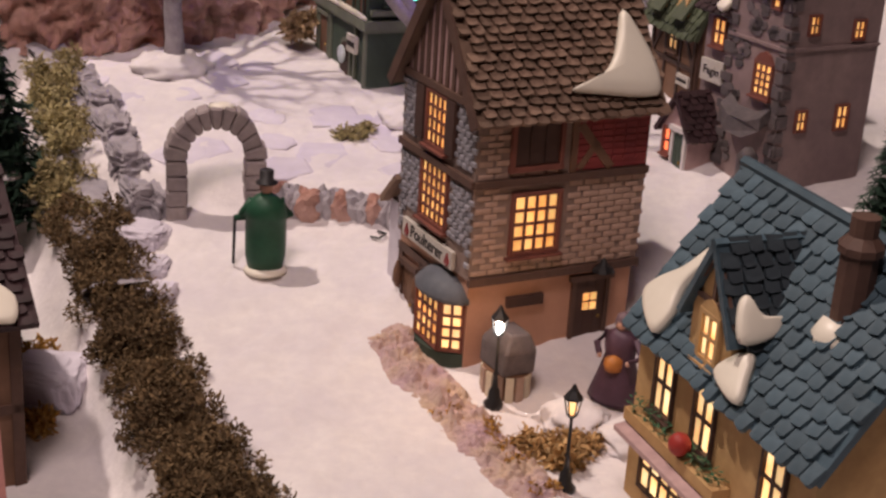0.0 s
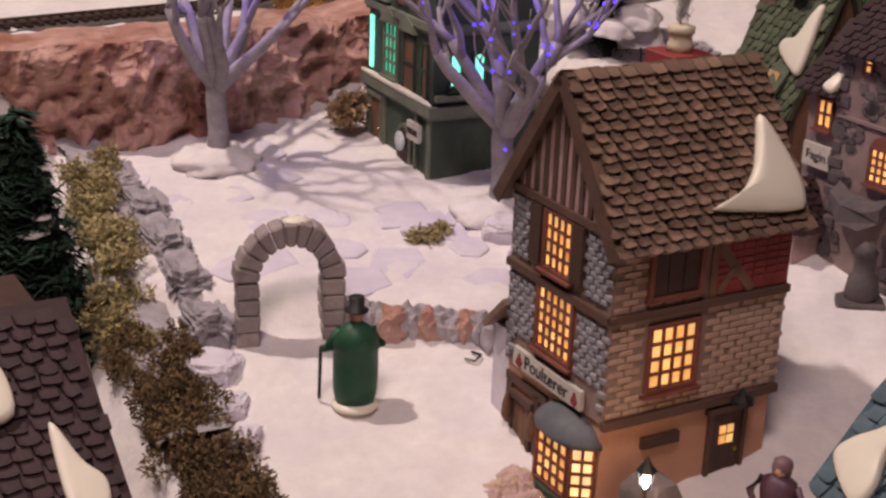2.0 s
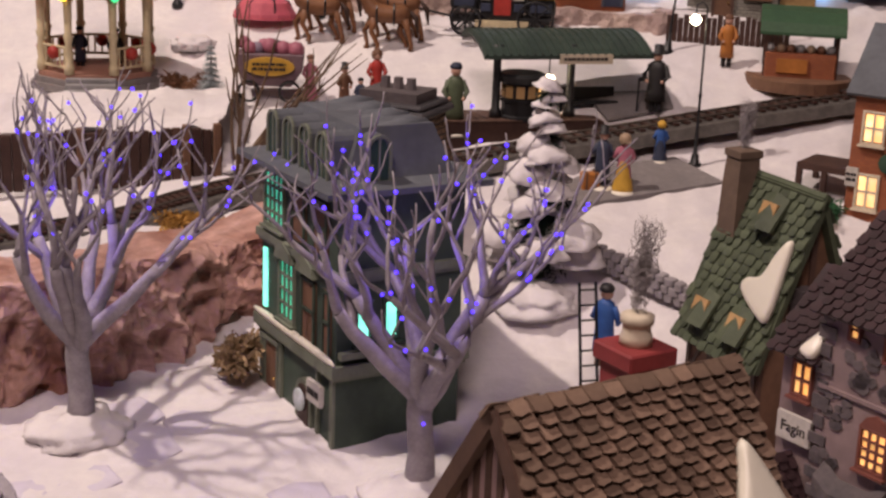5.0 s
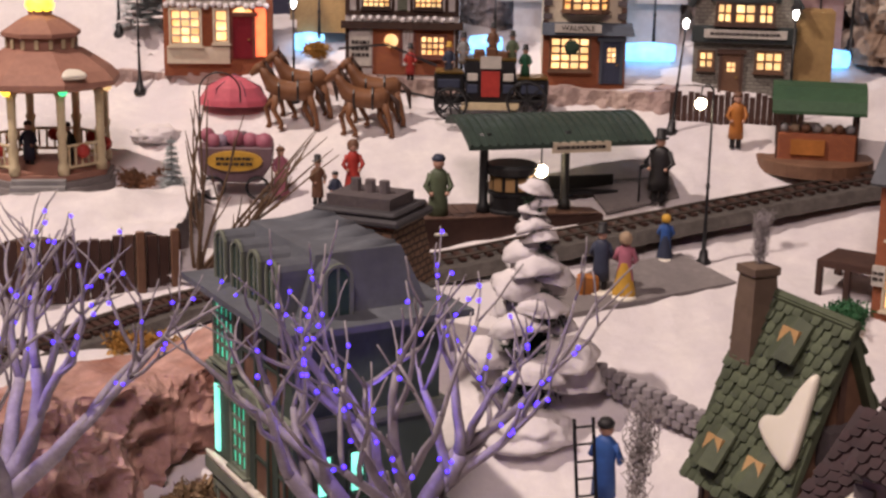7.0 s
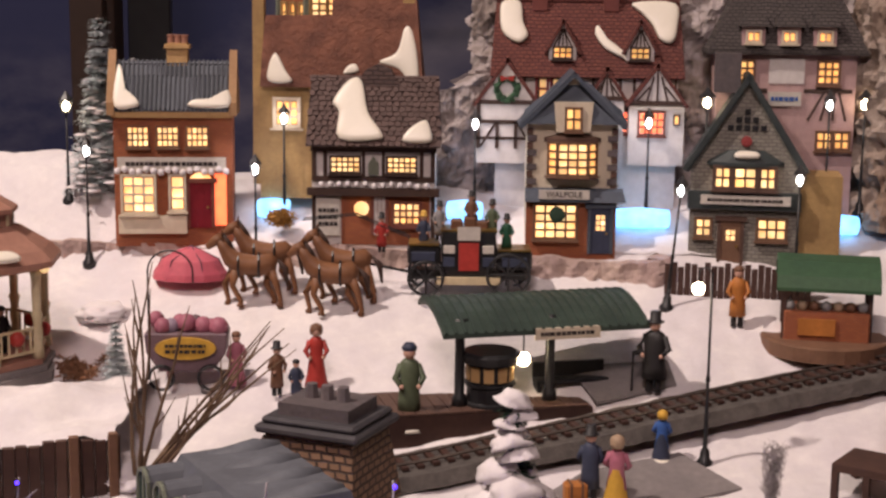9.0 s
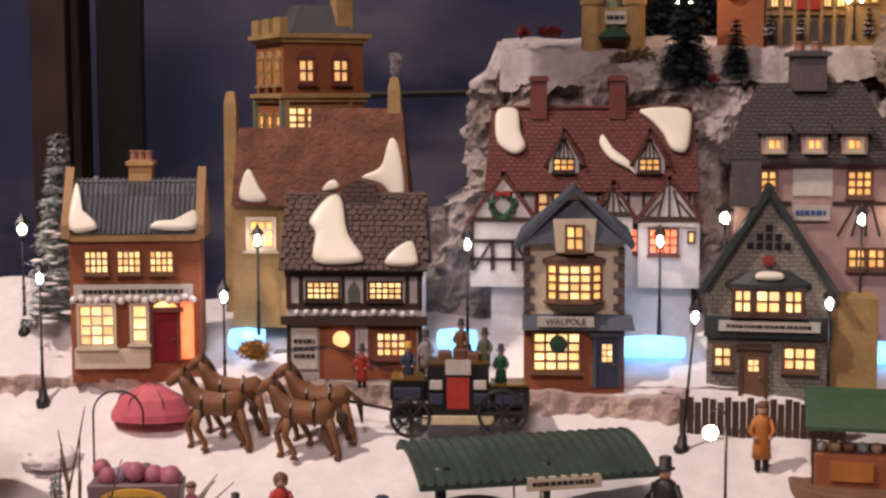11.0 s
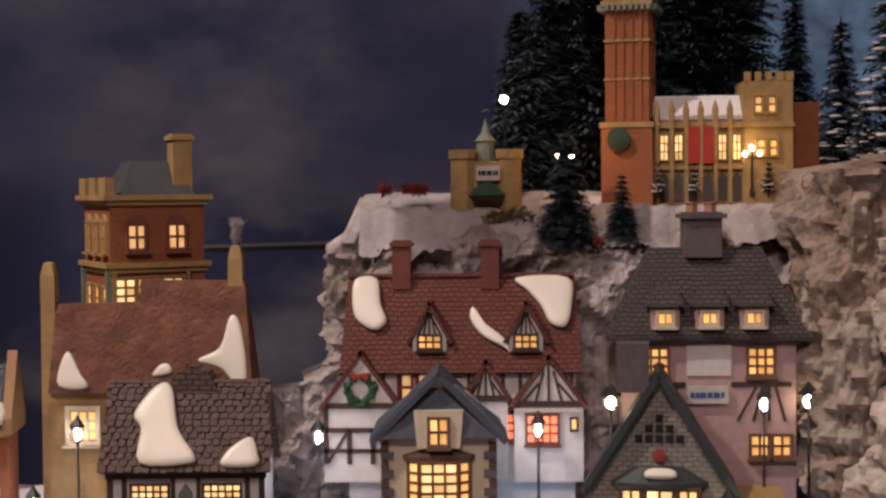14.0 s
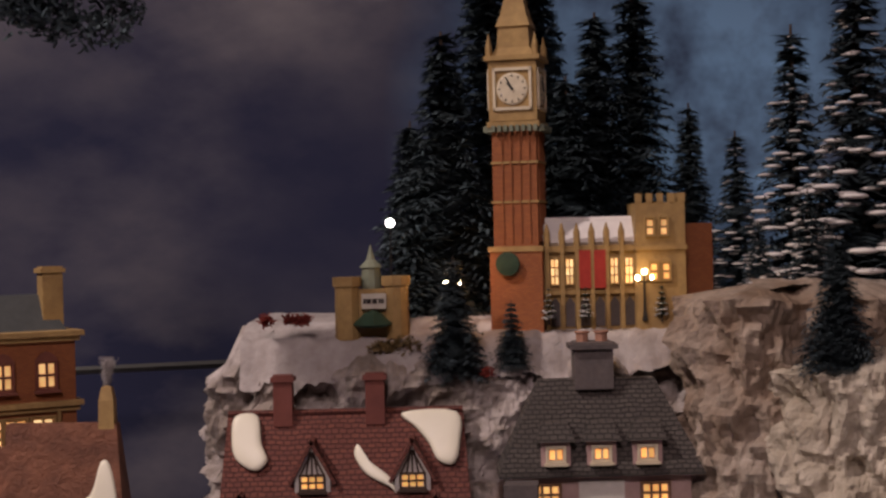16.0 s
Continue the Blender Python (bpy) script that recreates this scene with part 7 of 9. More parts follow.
# ---------- things ----------
def figure(name, label, x, y, h, rz, coat, legs="black", hat="top", hatc="black", z=None, base=True, skirt=False, arms=True, cane=False, stout=1.0, extra=None, pack=None, hand=-1, cloak=False):
    """A painted figurine as one plain mesh: robe or coat, head, hat and arms on a snowy base."""
    mats = [COATS[coat], COATS[legs], SKIN, COATS[hatc], SNOWCAP, COATS[extra or "white"]]
    bm = B()
    k = h / 6.0
    if base:
        lathe(bm, [(1.25 * k, -0.1), (1.2 * k, 0.12), (0.9 * k, 0.25)], 14, 0, 0, 4)
    w = 0.78 * k * stout
    if cloak:
        lathe(bm, [(w * 0.86, 0.2), (w * 0.98, 0.9 * k), (w * 1.0, 2.2 * k), (w * 0.98, 3.2 * k), (w * 1.08, 3.3 * k), (w * 0.9, 4.05 * k), (w * 0.55, 4.4 * k), (w * 0.28, 4.6 * k)], 14, 0, 0, 0, 1, 0.85)
    elif skirt:
        lathe(bm, [(w * 1.3, 0.15), (w * 1.25, 0.5 * k), (w * 0.95, 1.7 * k), (w * 0.62, 3.1 * k), (w * 0.6, 3.3 * k)], 12, 0, 0, 0 if legs == "black" else 1, 1, 0.85)
        lathe(bm, [(w * 1.02, 1.5 * k), (w * 0.7, 3.0 * k), (w * 0.78, 3.7 * k), (w * 0.7, 4.3 * k), (w * 0.3, 4.65 * k)], 12, 0, 0, 0, 1, 0.75)
    else:
        for s in (-1, 1):
            lathe(bm, [(0.26 * k, 0.15), (0.24 * k, 0.5 * k), (0.3 * k, 1.8 * k)], 7, s * 0.3 * k, 0, 1)
        lathe(bm, [(w * 0.95, 1.1 * k), (w * 0.9, 2.0 * k), (w * 0.8, 3.0 * k), (w * 0.88, 3.8 * k), (w * 0.75, 4.35 * k), (w * 0.3, 4.65 * k)], 12, 0, 0, 0, 1, 0.72)
    ball(bm, (0, -0.06 * k, 4.98 * k), 0.42 * k, 2, 10, 1.1)
    if hat == "top":
        lathe(bm, [(0.62 * k, 5.2 * k), (0.62 * k, 5.27 * k), (0.4 * k, 5.3 * k), (0.4 * k, 5.95 * k), (0.3 * k, 6.0 * k)], 12, 0, 0, 3)
    elif hat == "cap":
        lathe(bm, [(0.47 * k, 5.15 * k), (0.5 * k, 5.35 * k), (0.3 * k, 5.6 * k)], 10, 0, 0, 3)
    else:
        lathe(bm, [(0.5 * k, 4.7 * k), (0.58 * k, 5.1 * k), (0.5 * k, 5.45 * k), (0.2 * k, 5.65 * k)], 10, 0, 0.12 * k, 3)
    if arms:
        for s in (-1, 1):
            tube(bm, [(s * w * 0.7, 0, 4.2 * k), (s * w * 1.15, -0.15 * k, 3.3 * k), (s * w * 0.75, -0.65 * k, 2.9 * k)], [0.24 * k, 0.23 * k, 0.18 * k], 7, 0)
            ball(bm, (s * w * 0.72, -0.72 * k, 2.88 * k), 0.17 * k, 2, 6)
    if cane:
        tube(bm, [(hand * w * 0.8, -0.4 * k, 3.1 * k), (hand * w * 1.5, -0.5 * k, 2.9 * k)], [0.24 * k, 0.18 * k], 6, 0)
        tube(bm, [(hand * w * 1.5, -0.5 * k, 3.0 * k), (hand * w * 1.55, -0.5 * k, 0.15)], [0.1 * k, 0.09 * k], 6, 1)
    if pack:
        lathe(bm, [(0.5 * k, 2.3 * k), (0.6 * k, 2.6 * k), (0.55 * k, 3.0 * k), (0.1 * k, 3.2 * k)], 9, 0.1 * k, -0.85 * k, 5)
    bmesh.ops.remove_doubles(bm, verts=bm.verts, dist=0.0001)
    ob = part(name, bm, mats, None, smooth=True, m=pose(x, y, ground_z(x, y) + 0.1 if z is None else z, 0, 0, rz))
    return tagged(ob, label, "figurine")


figure("gentleman_figurine", "green-cloaked figurine with top hat and cane, snowy base", -21.4, 81.6, 6.4, 195, "green", hat="top", cane=True, stout=1.5, cloak=True, hand=1)
figure("basket_woman_figurine", "plum-cloaked figurine holding basket of red fruit", 0.5, 72.6, 5.4, -30, "plum", "plum", "hood", "mauve", skirt=True, stout=1.75, extra="orange", pack=True, base=False)
figure("conductor_figurine", "railway conductor figurine in olive coat and cap", -15.8, 145.4, 6.2, 10, "olive", hat="cap", hatc="navy", z=17.6)
figure("caped_gentleman_figurine", "dark caped figurine with top hat and cane", 0.7, 149.7, 5.8, -20, "black", hat="top", cane=True, stout=1.2, z=19.2, base=False)
figure("traveller_figurine", "dark-coated traveller figurine seen from behind", -4.0, 138.6, 5.0, 170, "navy", hat="top", base=True)
figure("lady_traveller_figurine", "pink-coated lady figurine with orange skirt hem", -2.4, 138.0, 5.0, 165, "pink", "yellow", "hood", "tan", skirt=True)
figure("child_figurine", "small child figurine in blue coat and yellow bonnet", 0.8, 143.4, 3.7, 170, "blue", "navy", "hood", "yellow", skirt=True)
figure("vendor_figurine", "vendor figurine in orange apron and dark hat", 7.4, 158.0, 5.0, 0, "orange", hat="cap", hatc="brown", base=False)
figure("seated_lady_figurine", "pink-dressed figurine with dark hat by sleigh", -28.2, 149.6, 4.2, 20, "pink", "pink", "cap", "brown", skirt=True, base=False)
figure("small_gentleman_figurine", "short figurine with top hat and brown coat", -25.2, 148.6, 4.0, 30, "brown", hat="top", base=False)
figure("red_lady_figurine", "lady figurine in red coat and white muff", -22.6, 149.6, 4.9, 10, "red", "red", "hood", "brown", skirt=True, base=False)
figure("blue_coat_figurine", "small figurine in dark blue coat", -23.8, 148.2, 3.2, 10, "navy", hat="cap", base=False)
figure("lamplighter_figurine", "lamplighter figurine in bright blue coat on ladder", -4.6, 115.6, 6.0, 150, "blue", "brown", "cap", "black", z=9.0, base=False)
figure("rooftop_figurine", "tiny grey figurine behind the watchmaker shop", -40.6, 170.5, 3.2, 0, "grey", hat="cap", hatc="grey", z=37.6)

# stone arch
arch = thing("stone_arch", -26.3, 87.4, 2.0, 22, "rounded garden arch of grey stone blocks", "arch")
R0, R1_, T0 = 1.85, 3.15, 4.1
rng = random.Random(9)
for s in (-1, 1):
    for j in range(5):
        bm = B()
        box(bm, s * R0 if s > 0 else -R1_, -0.8, -0.9 + j * 1.0, R1_ if s > 0 else -R0, 0.8, -0.9 + j * 1.0 + 0.94)
        for v in bm.verts:
            v.co += Vector([rng.uniform(-0.07, 0.07) for _ in range(3)])
        part("stone_block", bm, ARCHSTONE, arch, bevel=0.12)
n = 11
for i in range(n):
    a0, a1 = math.pi * (i + 0.03) / n, math.pi * (i + 0.97) / n
    bm = B()
    ro = R1_ + rng.uniform(-0.1, 0.15)
    loft(bm, [[(r * math.cos(a), y, T0 + r * math.sin(a) * 1.12) for r, a in ((R0, a0), (ro, a0), (ro, a1), (R0, a1))] for y in (-0.8, 0.8)])
    part("stone_block", bm, ARCHSTONE, arch, bevel=0.12)
bm = B()
loft(bm, [[(0.4 + 0.9 * math.cos(a) * s, 0.9 * 0.7 * math.sin(a) * s, T0 + 3.3 + z) for a in [6.283 * k / 12 for k in range(12)]] for s, z in ((1, 0), (0.9, 0.2), (0.4, 0.32))])
part("snow_cap", bm, SNOWCAP, arch, smooth=True)


def street_lamp(x, y, h, label, z=None, bulb=None, lean=0.0, hook=False, group="street lamps", big=1.0):
    z = ground_z(x, y) if z is None else z
    lp = thing("street_lamp", x, y, z, 0, label, "lamp", group)
    bm = B()
    lathe(bm, [(0.55, -0.2), (0.55, 0.2), (0.35, 0.4), (0.3, 0.9), (0.16, 1.1), (0.1, h * 0.45), (0.16, h * 0.47), (0.09, h * 0.5), (0.08, h)], 8)
    part("post", bm, BLACK, lp, smooth=True, m=pose(0, 0, 0, 0, lean))
    top = pose(0, 0, 0, 0, lean) @ pose(0, 0, h)
    if hook:
        bm = B()
        tube(bm, [(0, 0, 0), (0, 0, 0.6), (-0.35, 0, 1.0), (-0.8, 0, 0.8), (-0.85, 0, 0.1)], [0.08, 0.08, 0.07, 0.07, 0.06], 6)
        part("hook", bm, BLACK, lp, m=top)
        bm = B()
        ball(bm, (-0.85, 0, -0.4), 0.42, n=10)
        part("globe", bm, BULB, lp, m=top, smooth=True)
        return lp
    bm = B()
    lathe(bm, [(0.1, 0), (0.28 * big, 0.15), (0.2 * big, 0.2)], 6)
    lathe(bm, [(0.5 * big, 1.05), (0.46 * big, 1.15), (0.2 * big, 1.5), (0.06, 1.8)], 6)
    for k in range(6):
        a = math.pi * k / 3
        tube(bm, [(0.25 * big * math.cos(a), 0.25 * big * math.sin(a), 0.18), (0.42 * big * math.cos(a), 0.42 * big * math.sin(a), 1.08)], [0.04, 0.04], 4)
    part("lantern", bm, BLACK, lp, m=top)
    bm = B()
    lathe(bm, [(0.1 * big, 0.2), (0.24 * big, 0.45), (0.22 * big, 0.8), (0.05, 1.0)], 8)
    part("bulb", bm, bulb or BULBW, lp, m=top, smooth=True)
    return lp


street_lamp(-5.9, 70.8, 4.0, "small black street lamp with glowing lantern on snow", bulb=BULBW)
street_lamp(-1.5, 63.6, 3.9, "small black street lamp beside straw patch", bulb=WARMHOT)
street_lamp(3.6, 143.4, 12.0, "tall black lamp post with round hanging globe", hook=True)
for x, y, h, ln in ((-42.7, 163.8, 8.4, 0), (-29.3, 163.4, 7.6, 0), (2.4, 160.2, 8.4, 5)):
    street_lamp(x, y, h, "black street lamp at the edge of the snowy square", lean=ln)
for x, y, h in ((-27.7, 167.4, 7.6), (-12.4, 167.0, 7.6), (1.3, 168.4, 7.2), (15.3, 168.0, 9.0)):
    street_lamp(x, y, h, "slim lamp with white bulb between house rows", lerp(KNOTS, y) + 0.6, BULBW)
street_lamp(-45.5, 168, 7.2, "warm glowing lamp beside the back snow bank", 29, BULB, big=1.3)
street_lamp(5.9, 168.9, 8.2, "warm flame-bulb lamp between tudor houses", 29, BULB, big=1.4)
street_lamp(18.3, 169.2, 8.2, "warm flame-bulb lamp beside the cliff", 29, BULB, big=1.4)
street_lamp(12.2, 162.0, 8.0, "leaning street lamp near the market stall", 24, BULBW)
for x, y in ((15.9, 176.0), (3.4, 177.0)):
    lp = thing("cluster_lamp", x, y, 51.0, 0, "black three-globe lamp standard before the hall", "lamp", "cluster lamps")
    bm = B()
    lathe(bm, [(0.2, -0.3), (0.1, 0.3), (0.06, 2.6)], 6)
    part("post", bm, BLACK, lp)
    for dx, dz in ((-0.45, 2.5), (0, 2.9), (0.45, 2.5)):
        bm = B()
        tube(bm, [(0, 0, 2.2), (dx, 0, dz - 0.1)], [0.04, 0.04], 4)
        part("arm", bm, BLACK, lp)
        bm = B()
        ball(bm, (dx, 0, dz), 0.17, n=6)
        part("bulb", bm, BULB, lp, smooth=True)
bm = B()
lathe(bm, [(0.05, 53), (0.05, 57.2)], 6, 0, 0)
lp = thing("moon_lamp", -0.7, 178.5, 0, 0, "thin post with single white round bulb", "lamp")
part("post", bm, BLACK, lp)
bm = B()
ball(bm, (0, 0, 57.5), 0.3)
part("bulb", bm, BULBW, lp, smooth=True)

# stall by the poulterer
st = thing("shop_stall", -5.5, 72.6, -0.5, -54, "slatted wooden stall with dark hood", "stall")
bm = B()
lathe(bm, [(1.5, -0.3), (1.45, 1.3), (1.55, 1.4)], 14, 0, 0, 0, 1, 0.8)
part("tub", bm, BROWNWOOD, st)
for k in range(14):
    a = 6.283 * k / 14
    bm = B()
    box(bm, -0.22, -0.08, -0.2, 0.22, 0.06, 1.35)
    part("slat", bm, CREAM if k % 2 else TANBRICK, st, m=pose(1.5 * math.cos(a), 1.22 * math.sin(a), 0, 0, 0, math.degrees(a) + 90))
bm = B()
loft(bm, [[(-1.3, -1.0, 1.4), (1.3, -1.0, 1.4), (1.3, 1.0, 1.4), (-1.3, 1.0, 1.4)], [(-1.4, -0.9, 2.8), (1.4, -0.9, 2.8), (1.4, 1.0, 2.8), (-1.4, 1.0, 2.8)], [(-0.9, -0.4, 3.6), (0.9, -0.4, 3.6), (0.9, 0.8, 3.6), (-0.9, 0.8, 3.6)]])
part("hood", bm, DARKSTONE, st, bevel=0.1)

# barrel pump
bp_ = thing("water_pump", 7.4, 94.6, 4.2, 0, "dark stone pump and barrel beside patched house", "pump")
bm = B()
lathe(bm, [(0.9, -0.3), (1.05, 0.8), (0.9, 1.9), (0.7, 2.0), (0.65, 3.3), (0.75, 3.4), (0.3, 4.0)], 10)
part("barrel", bm, DARKSTONE, bp_, smooth=True)
bm = B()
box(bm, -1.6, -1.3, -0.4, 1.4, 1.2, 0.5)
part("step", bm, DARKSTONE, bp_, bevel=0.15)

# the poulterer's chimney at the rear eaves
bm = B()
box(bm, -1.05, -1.05, 12.0, 1.05, 1.05, 20.6)
box(bm, -1.3, -1.3, 20.6, 1.3, 1.3, 21.4)
pch = part("chimney", bm, BARNRED, P1, "dark red brick chimney", bevel=0.08, m=pose(-4.5, 9.7, 0))
bm = B()
lathe(bm, [(0.75, 21.4), (0.7, 21.8), (0.62, 22.0), (0.62, 22.3), (0.74, 22.4), (0.74, 22.7), (0.5, 22.8)], 12)
part("chimney_pot", bm, CREAM, pch, smooth=True)


def wool_smoke(parent, x, y, z, h, r, seed):
    rg = random.Random(seed)
    bm = B()
    for i in range(260):
        f = rg.random()
        a = rg.uniform(0, 6.28)
        q = r * (0.25 + 0.6 * f) * rg.random()
        p = Vector((x + q * math.cos(a) + 0.1 * h * f * f, y + q * math.sin(a), z + h * f))
        tube(bm, [p] + [p + Vector((rg.uniform(-0.35, 0.35) * r, rg.uniform(-0.3, 0.3) * r, 0.3 * r * k)) for k in (1, 2, 3)], [0.012, 0.022, 0.018, 0.006], 3)
    return part("wool_smoke", bm, SMOKE, parent, "wisp of grey wool smoke")


wool_smoke(P1, -4.5, 9.7, 22.7, 3.6, 0.9, 1)
wool_smoke(V1, -2.9, 2.4, 17.1, 2.4, 0.8, 2)
wool_smoke(Y2, 5.3, 1.3, 13.2, 1.4, 0.6, 3)
ld_ = thing("ladder", -5.6, 113.6, 7.6, 20, "thin black ladder leaning in the snow", "ladder")
for x in (-0.55, 0.55):
    bm = B()
    tube(bm, [(x, -0.6, 0), (x, 0.9, 7.4)], [0.1, 0.1], 5)
    part("rail", bm, BLACK, ld_)
for i in range(8):
    bm = B()
    tube(bm, [(-0.55, -0.6 + 1.5 * (i + 0.5) / 8, 7.4 * (i + 0.5) / 8), (0.55, -0.6 + 1.5 * (i + 0.5) / 8, 7.4 * (i + 0.5) / 8)], [0.07, 0.07], 5)
    part("rung", bm, BLACK, ld_)
for i, (x0, y0, z0, x1, y1, z1, lb) in enumerate(((-5.0, 127.5, 12.6, 4.5, 121.5, 10.2, "low grey dry-stone wall edging the bank"),)):
    wl = thing("dry_stone_wall", 0, 0, 0, 0, lb, "wall")
    rg = random.Random(5)
    for j in range(3):
        for k in range(16):
            f = (k + 0.5 * (j % 2)) / 16
            bm = B()
            box(bm, -0.32, -0.4, -0.28, 0.32, 0.4, 0.28)
            for v in bm.verts:
                v.co += Vector([rg.uniform(-0.08, 0.08) for _ in range(3)])
            part("stone", bm, STONE, wl, bevel=0.08, m=pose(x0 + (x1 - x0) * f, y0 + (y1 - y0) * f, z0 + (z1 - z0) * f + j * 0.55, 0, 0, -43))

# railway
def track_pt(s):
    pts = [(-58, 112), (-48.2, 121.2), (-38.4, 130.0), (-30, 136.0), (-14, 141.8), (2, 147.4), (17.6, 153.0), (34, 158)]
    s *= 7 / 6
    i = min(int(s), 6)
    p0, p1, p2, p3 = (Vector(pts[max(0, min(7, i + j))]) for j in (-1, 0, 1, 2))
    t = s - i
    q = 0.5 * ((2 * p1) + (p2 - p0) * t + (2 * p0 - 5 * p1 + 4 * p2 - p3) * t * t + (3 * p1 - p0 - 3 * p2 + p3) * t ** 3)
    return q


def track_z(q):
    return max(ground_z(q.x, q.y), ground_z(q.x + 0.8, q.y - 2.0), ground_z(q.x - 0.8, q.y + 2.0)) + 0.15


def tr_sheet(u, v):
    q, r = track_pt(u * 6), track_pt(min(6, u * 6 + 0.01))
    d = (r - q).normalized() if (r - q).length else Vector((1, 0.3)).normalized()
    nn = Vector((-d.y, d.x))
    w = (v - 0.5) * 5.4
    z = track_z(q) - (0.9 if abs(v - 0.5) > 0.45 else 0)
    return (q.x + nn.x * w, q.y + nn.y * w, z + 0.1 * fbm(q.x * 3, w * 3))


tagged(part("railway_bed", rough_grid(200, 12, tr_sheet), BALLAST), "dark gravel railway bed curving through snow", "railway", kind="structure")
rail = thing("railway_track", 0, 0, 0, 0, "model railway track with dark sleepers", "railway")
for o in (-0.85, 0.85):
    pts = []
    for k in range(90):
        q, r = track_pt(6 * k / 90), track_pt(6 * k / 90 + 0.01)
        d = (r - q).normalized()
        pts.append((q.x - d.y * o, q.y + d.x * o, track_z(q) + 0.35))
    bm = B()
    tube(bm, pts, [0.11] * len(pts), 4)
    part("rail", bm, RAIL, rail)
sb = B()
box(sb, -0.22, -1.4, -0.1, 0.22, 1.4, 0.12)
s0 = None
for k in range(120):
    q, r = track_pt(6 * (k + 0.5) / 120), track_pt(6 * (k + 0.5) / 120 + 0.01)
    m = pose(q.x, q.y, track_z(q) + 0.16, 0, 0, math.degrees(math.atan2(r.y - q.y, r.x - q.x)))
    if s0 is None:
        s0 = part("sleeper", sb, DARKWOOD, rail, m=m)
    else:
        put("sleeper", s0.data, rail, "", m)

# palisade under the bandstand
fence = thing("palisade_fence", 0, 0, 0, 0, "dark weathered wooden retaining palisade", "fence")
rg = random.Random(2)
for k in range(26):
    f = k / 25
    x, y = -52 + 18.2 * f, 131.0 + 7.4 * f - 1.2 * f * (1 - f)
    bm = B()
    hgt = 3.5 + rg.uniform(-0.25, 0.25)
    w = 0.36
    box(bm, -w, -0.2, -1.0, w, 0.2, hgt)
    for v in bm.verts:
        v.co.x += rg.uniform(-0.05, 0.05)
    part("plank", bm, DARKWOOD if k % 7 else TRIM, fence, bevel=0.06, m=pose(x, y, 15.2, 0, 0, 20))
for k in (0, 12, 22, 25):
    f = k / 25
    bm = B()
    box(bm, -0.3, -0.5, -1.0, 0.3, 0.0, 4.0)
    part("post", bm, BROWNWOOD, fence, bevel=0.06, m=pose(-52 + 18.2 * f, 130.8 + 7.4 * f - 1.2 * f * (1 - f), 15.0, 0, 0, 20))
bm = rough_grid(40, 30, lambda u, v: (-56 + 22.2 * u, 131.0 + 7.2 * u + 13 * v, max(ground_z(-56 + 22.2 * u, 131.0 + 7.2 * u + 13 * v) + 0.05, 18.5 + 1.6 * sstep(0.1, 0.5, v) - 3.5 * max(0.0, v - 0.6)) + 0.8 * fbm(u * 6, v * 5)))
tagged(part("snow_terrace", bm, SNOW, smooth=True), "lumpy snow terrace held by the palisade", "ground", kind="structure")

# bandstand
gz = thing("bandstand", -46.0, 148.5, 20.3, 10, "octagonal cream bandstand with terracotta roof and coloured bulbs", "gazebo")
for i in range(3):
    bm = B()
    lathe(bm, [(5.6 - i * 0.35, i * 0.45 - 0.6), (5.6 - i * 0.35, i * 0.45)], 8, turn=0.5)
    part("platform_step", bm, TERRACOTTA if i == 2 else GREYMAT, gz)
for i in range(4):
    bm = B()
    box(bm, -2.0, -6.6 + i * 0.5, -0.8, 2.0, -5.0 + i * 0.3, -0.5 + i * 0.4)
    part("stair", bm, COATS["grey"], gz, bevel=0.05)
for k in range(8):
    a = math.pi * (k + 0.5) / 4
    bm = B()
    lathe(bm, [(0.42, 0.9), (0.42, 1.6), (0.3, 1.8), (0.38, 2.6), (0.28, 3.4), (0.42, 4.0), (0.3, 4.2), (0.34, 6.6), (0.5, 7.0)], 8, 4.6 * math.cos(a), 4.6 * math.sin(a))
    part("column", bm, GAZCREAM, gz, smooth=True)
    if k not in (5,):
        b = math.pi * (k + 1.5) / 4
        bm = B()
        pa, pb = Vector((4.6 * math.cos(a), 4.6 * math.sin(a), 0)), Vector((4.6 * math.cos(b), 4.6 * math.sin(b), 0))
        for z in (1.4, 3.0):
            tube(bm, [pa + Vector((0, 0, z)), pb + Vector((0, 0, z))], [0.12, 0.12], 5)
        for q in range(1, 6):
            p = pa.lerp(pb, q / 6)
            tube(bm, [p + Vector((0, 0, 1.3)), p + Vector((0, 0, 3.0))], [0.09, 0.09], 5)
        part("balustrade", bm, GAZCREAM, gz)
        bm = B()
        p = pa.lerp(pb, 0.5)
        ball(bm, (p.x * 1.03, p.y * 1.03, 2.5), 0.55, n=8)
        part("swag", bm, COATS["red"], gz, "red bow swag", smooth=True)
    bm = B()
    ball(bm, (5.3 * math.cos(a), 5.3 * math.sin(a), 7.2), 0.36, n=8)
    part("bulb", bm, (REDBULB, YELBULB, GRNBULB, WARMHOT)[k % 4], gz, smooth=True)
bm = B()
lathe(bm, [(4.9, 7.0), (5.9, 7.3), (5.9, 7.7), (5.2, 8.4), (3.2, 9.7), (2.6, 9.9), (2.6, 10.7), (3.0, 10.8), (3.0, 11.1), (1.6, 12.0), (0.9, 12.3), (0.9, 12.8), (0.2, 13.2)], 8, turn=0.5)
rf = part("roof", bm, TERRACOTTA, gz, "two-tier terracotta roof")
bm = B()
lathe(bm, [(0.9, 12.6), (1.1, 13.0), (0.9, 13.5), (0.3, 13.8)], 8)
part("finial", bm, YELBULB, rf, smooth=True)
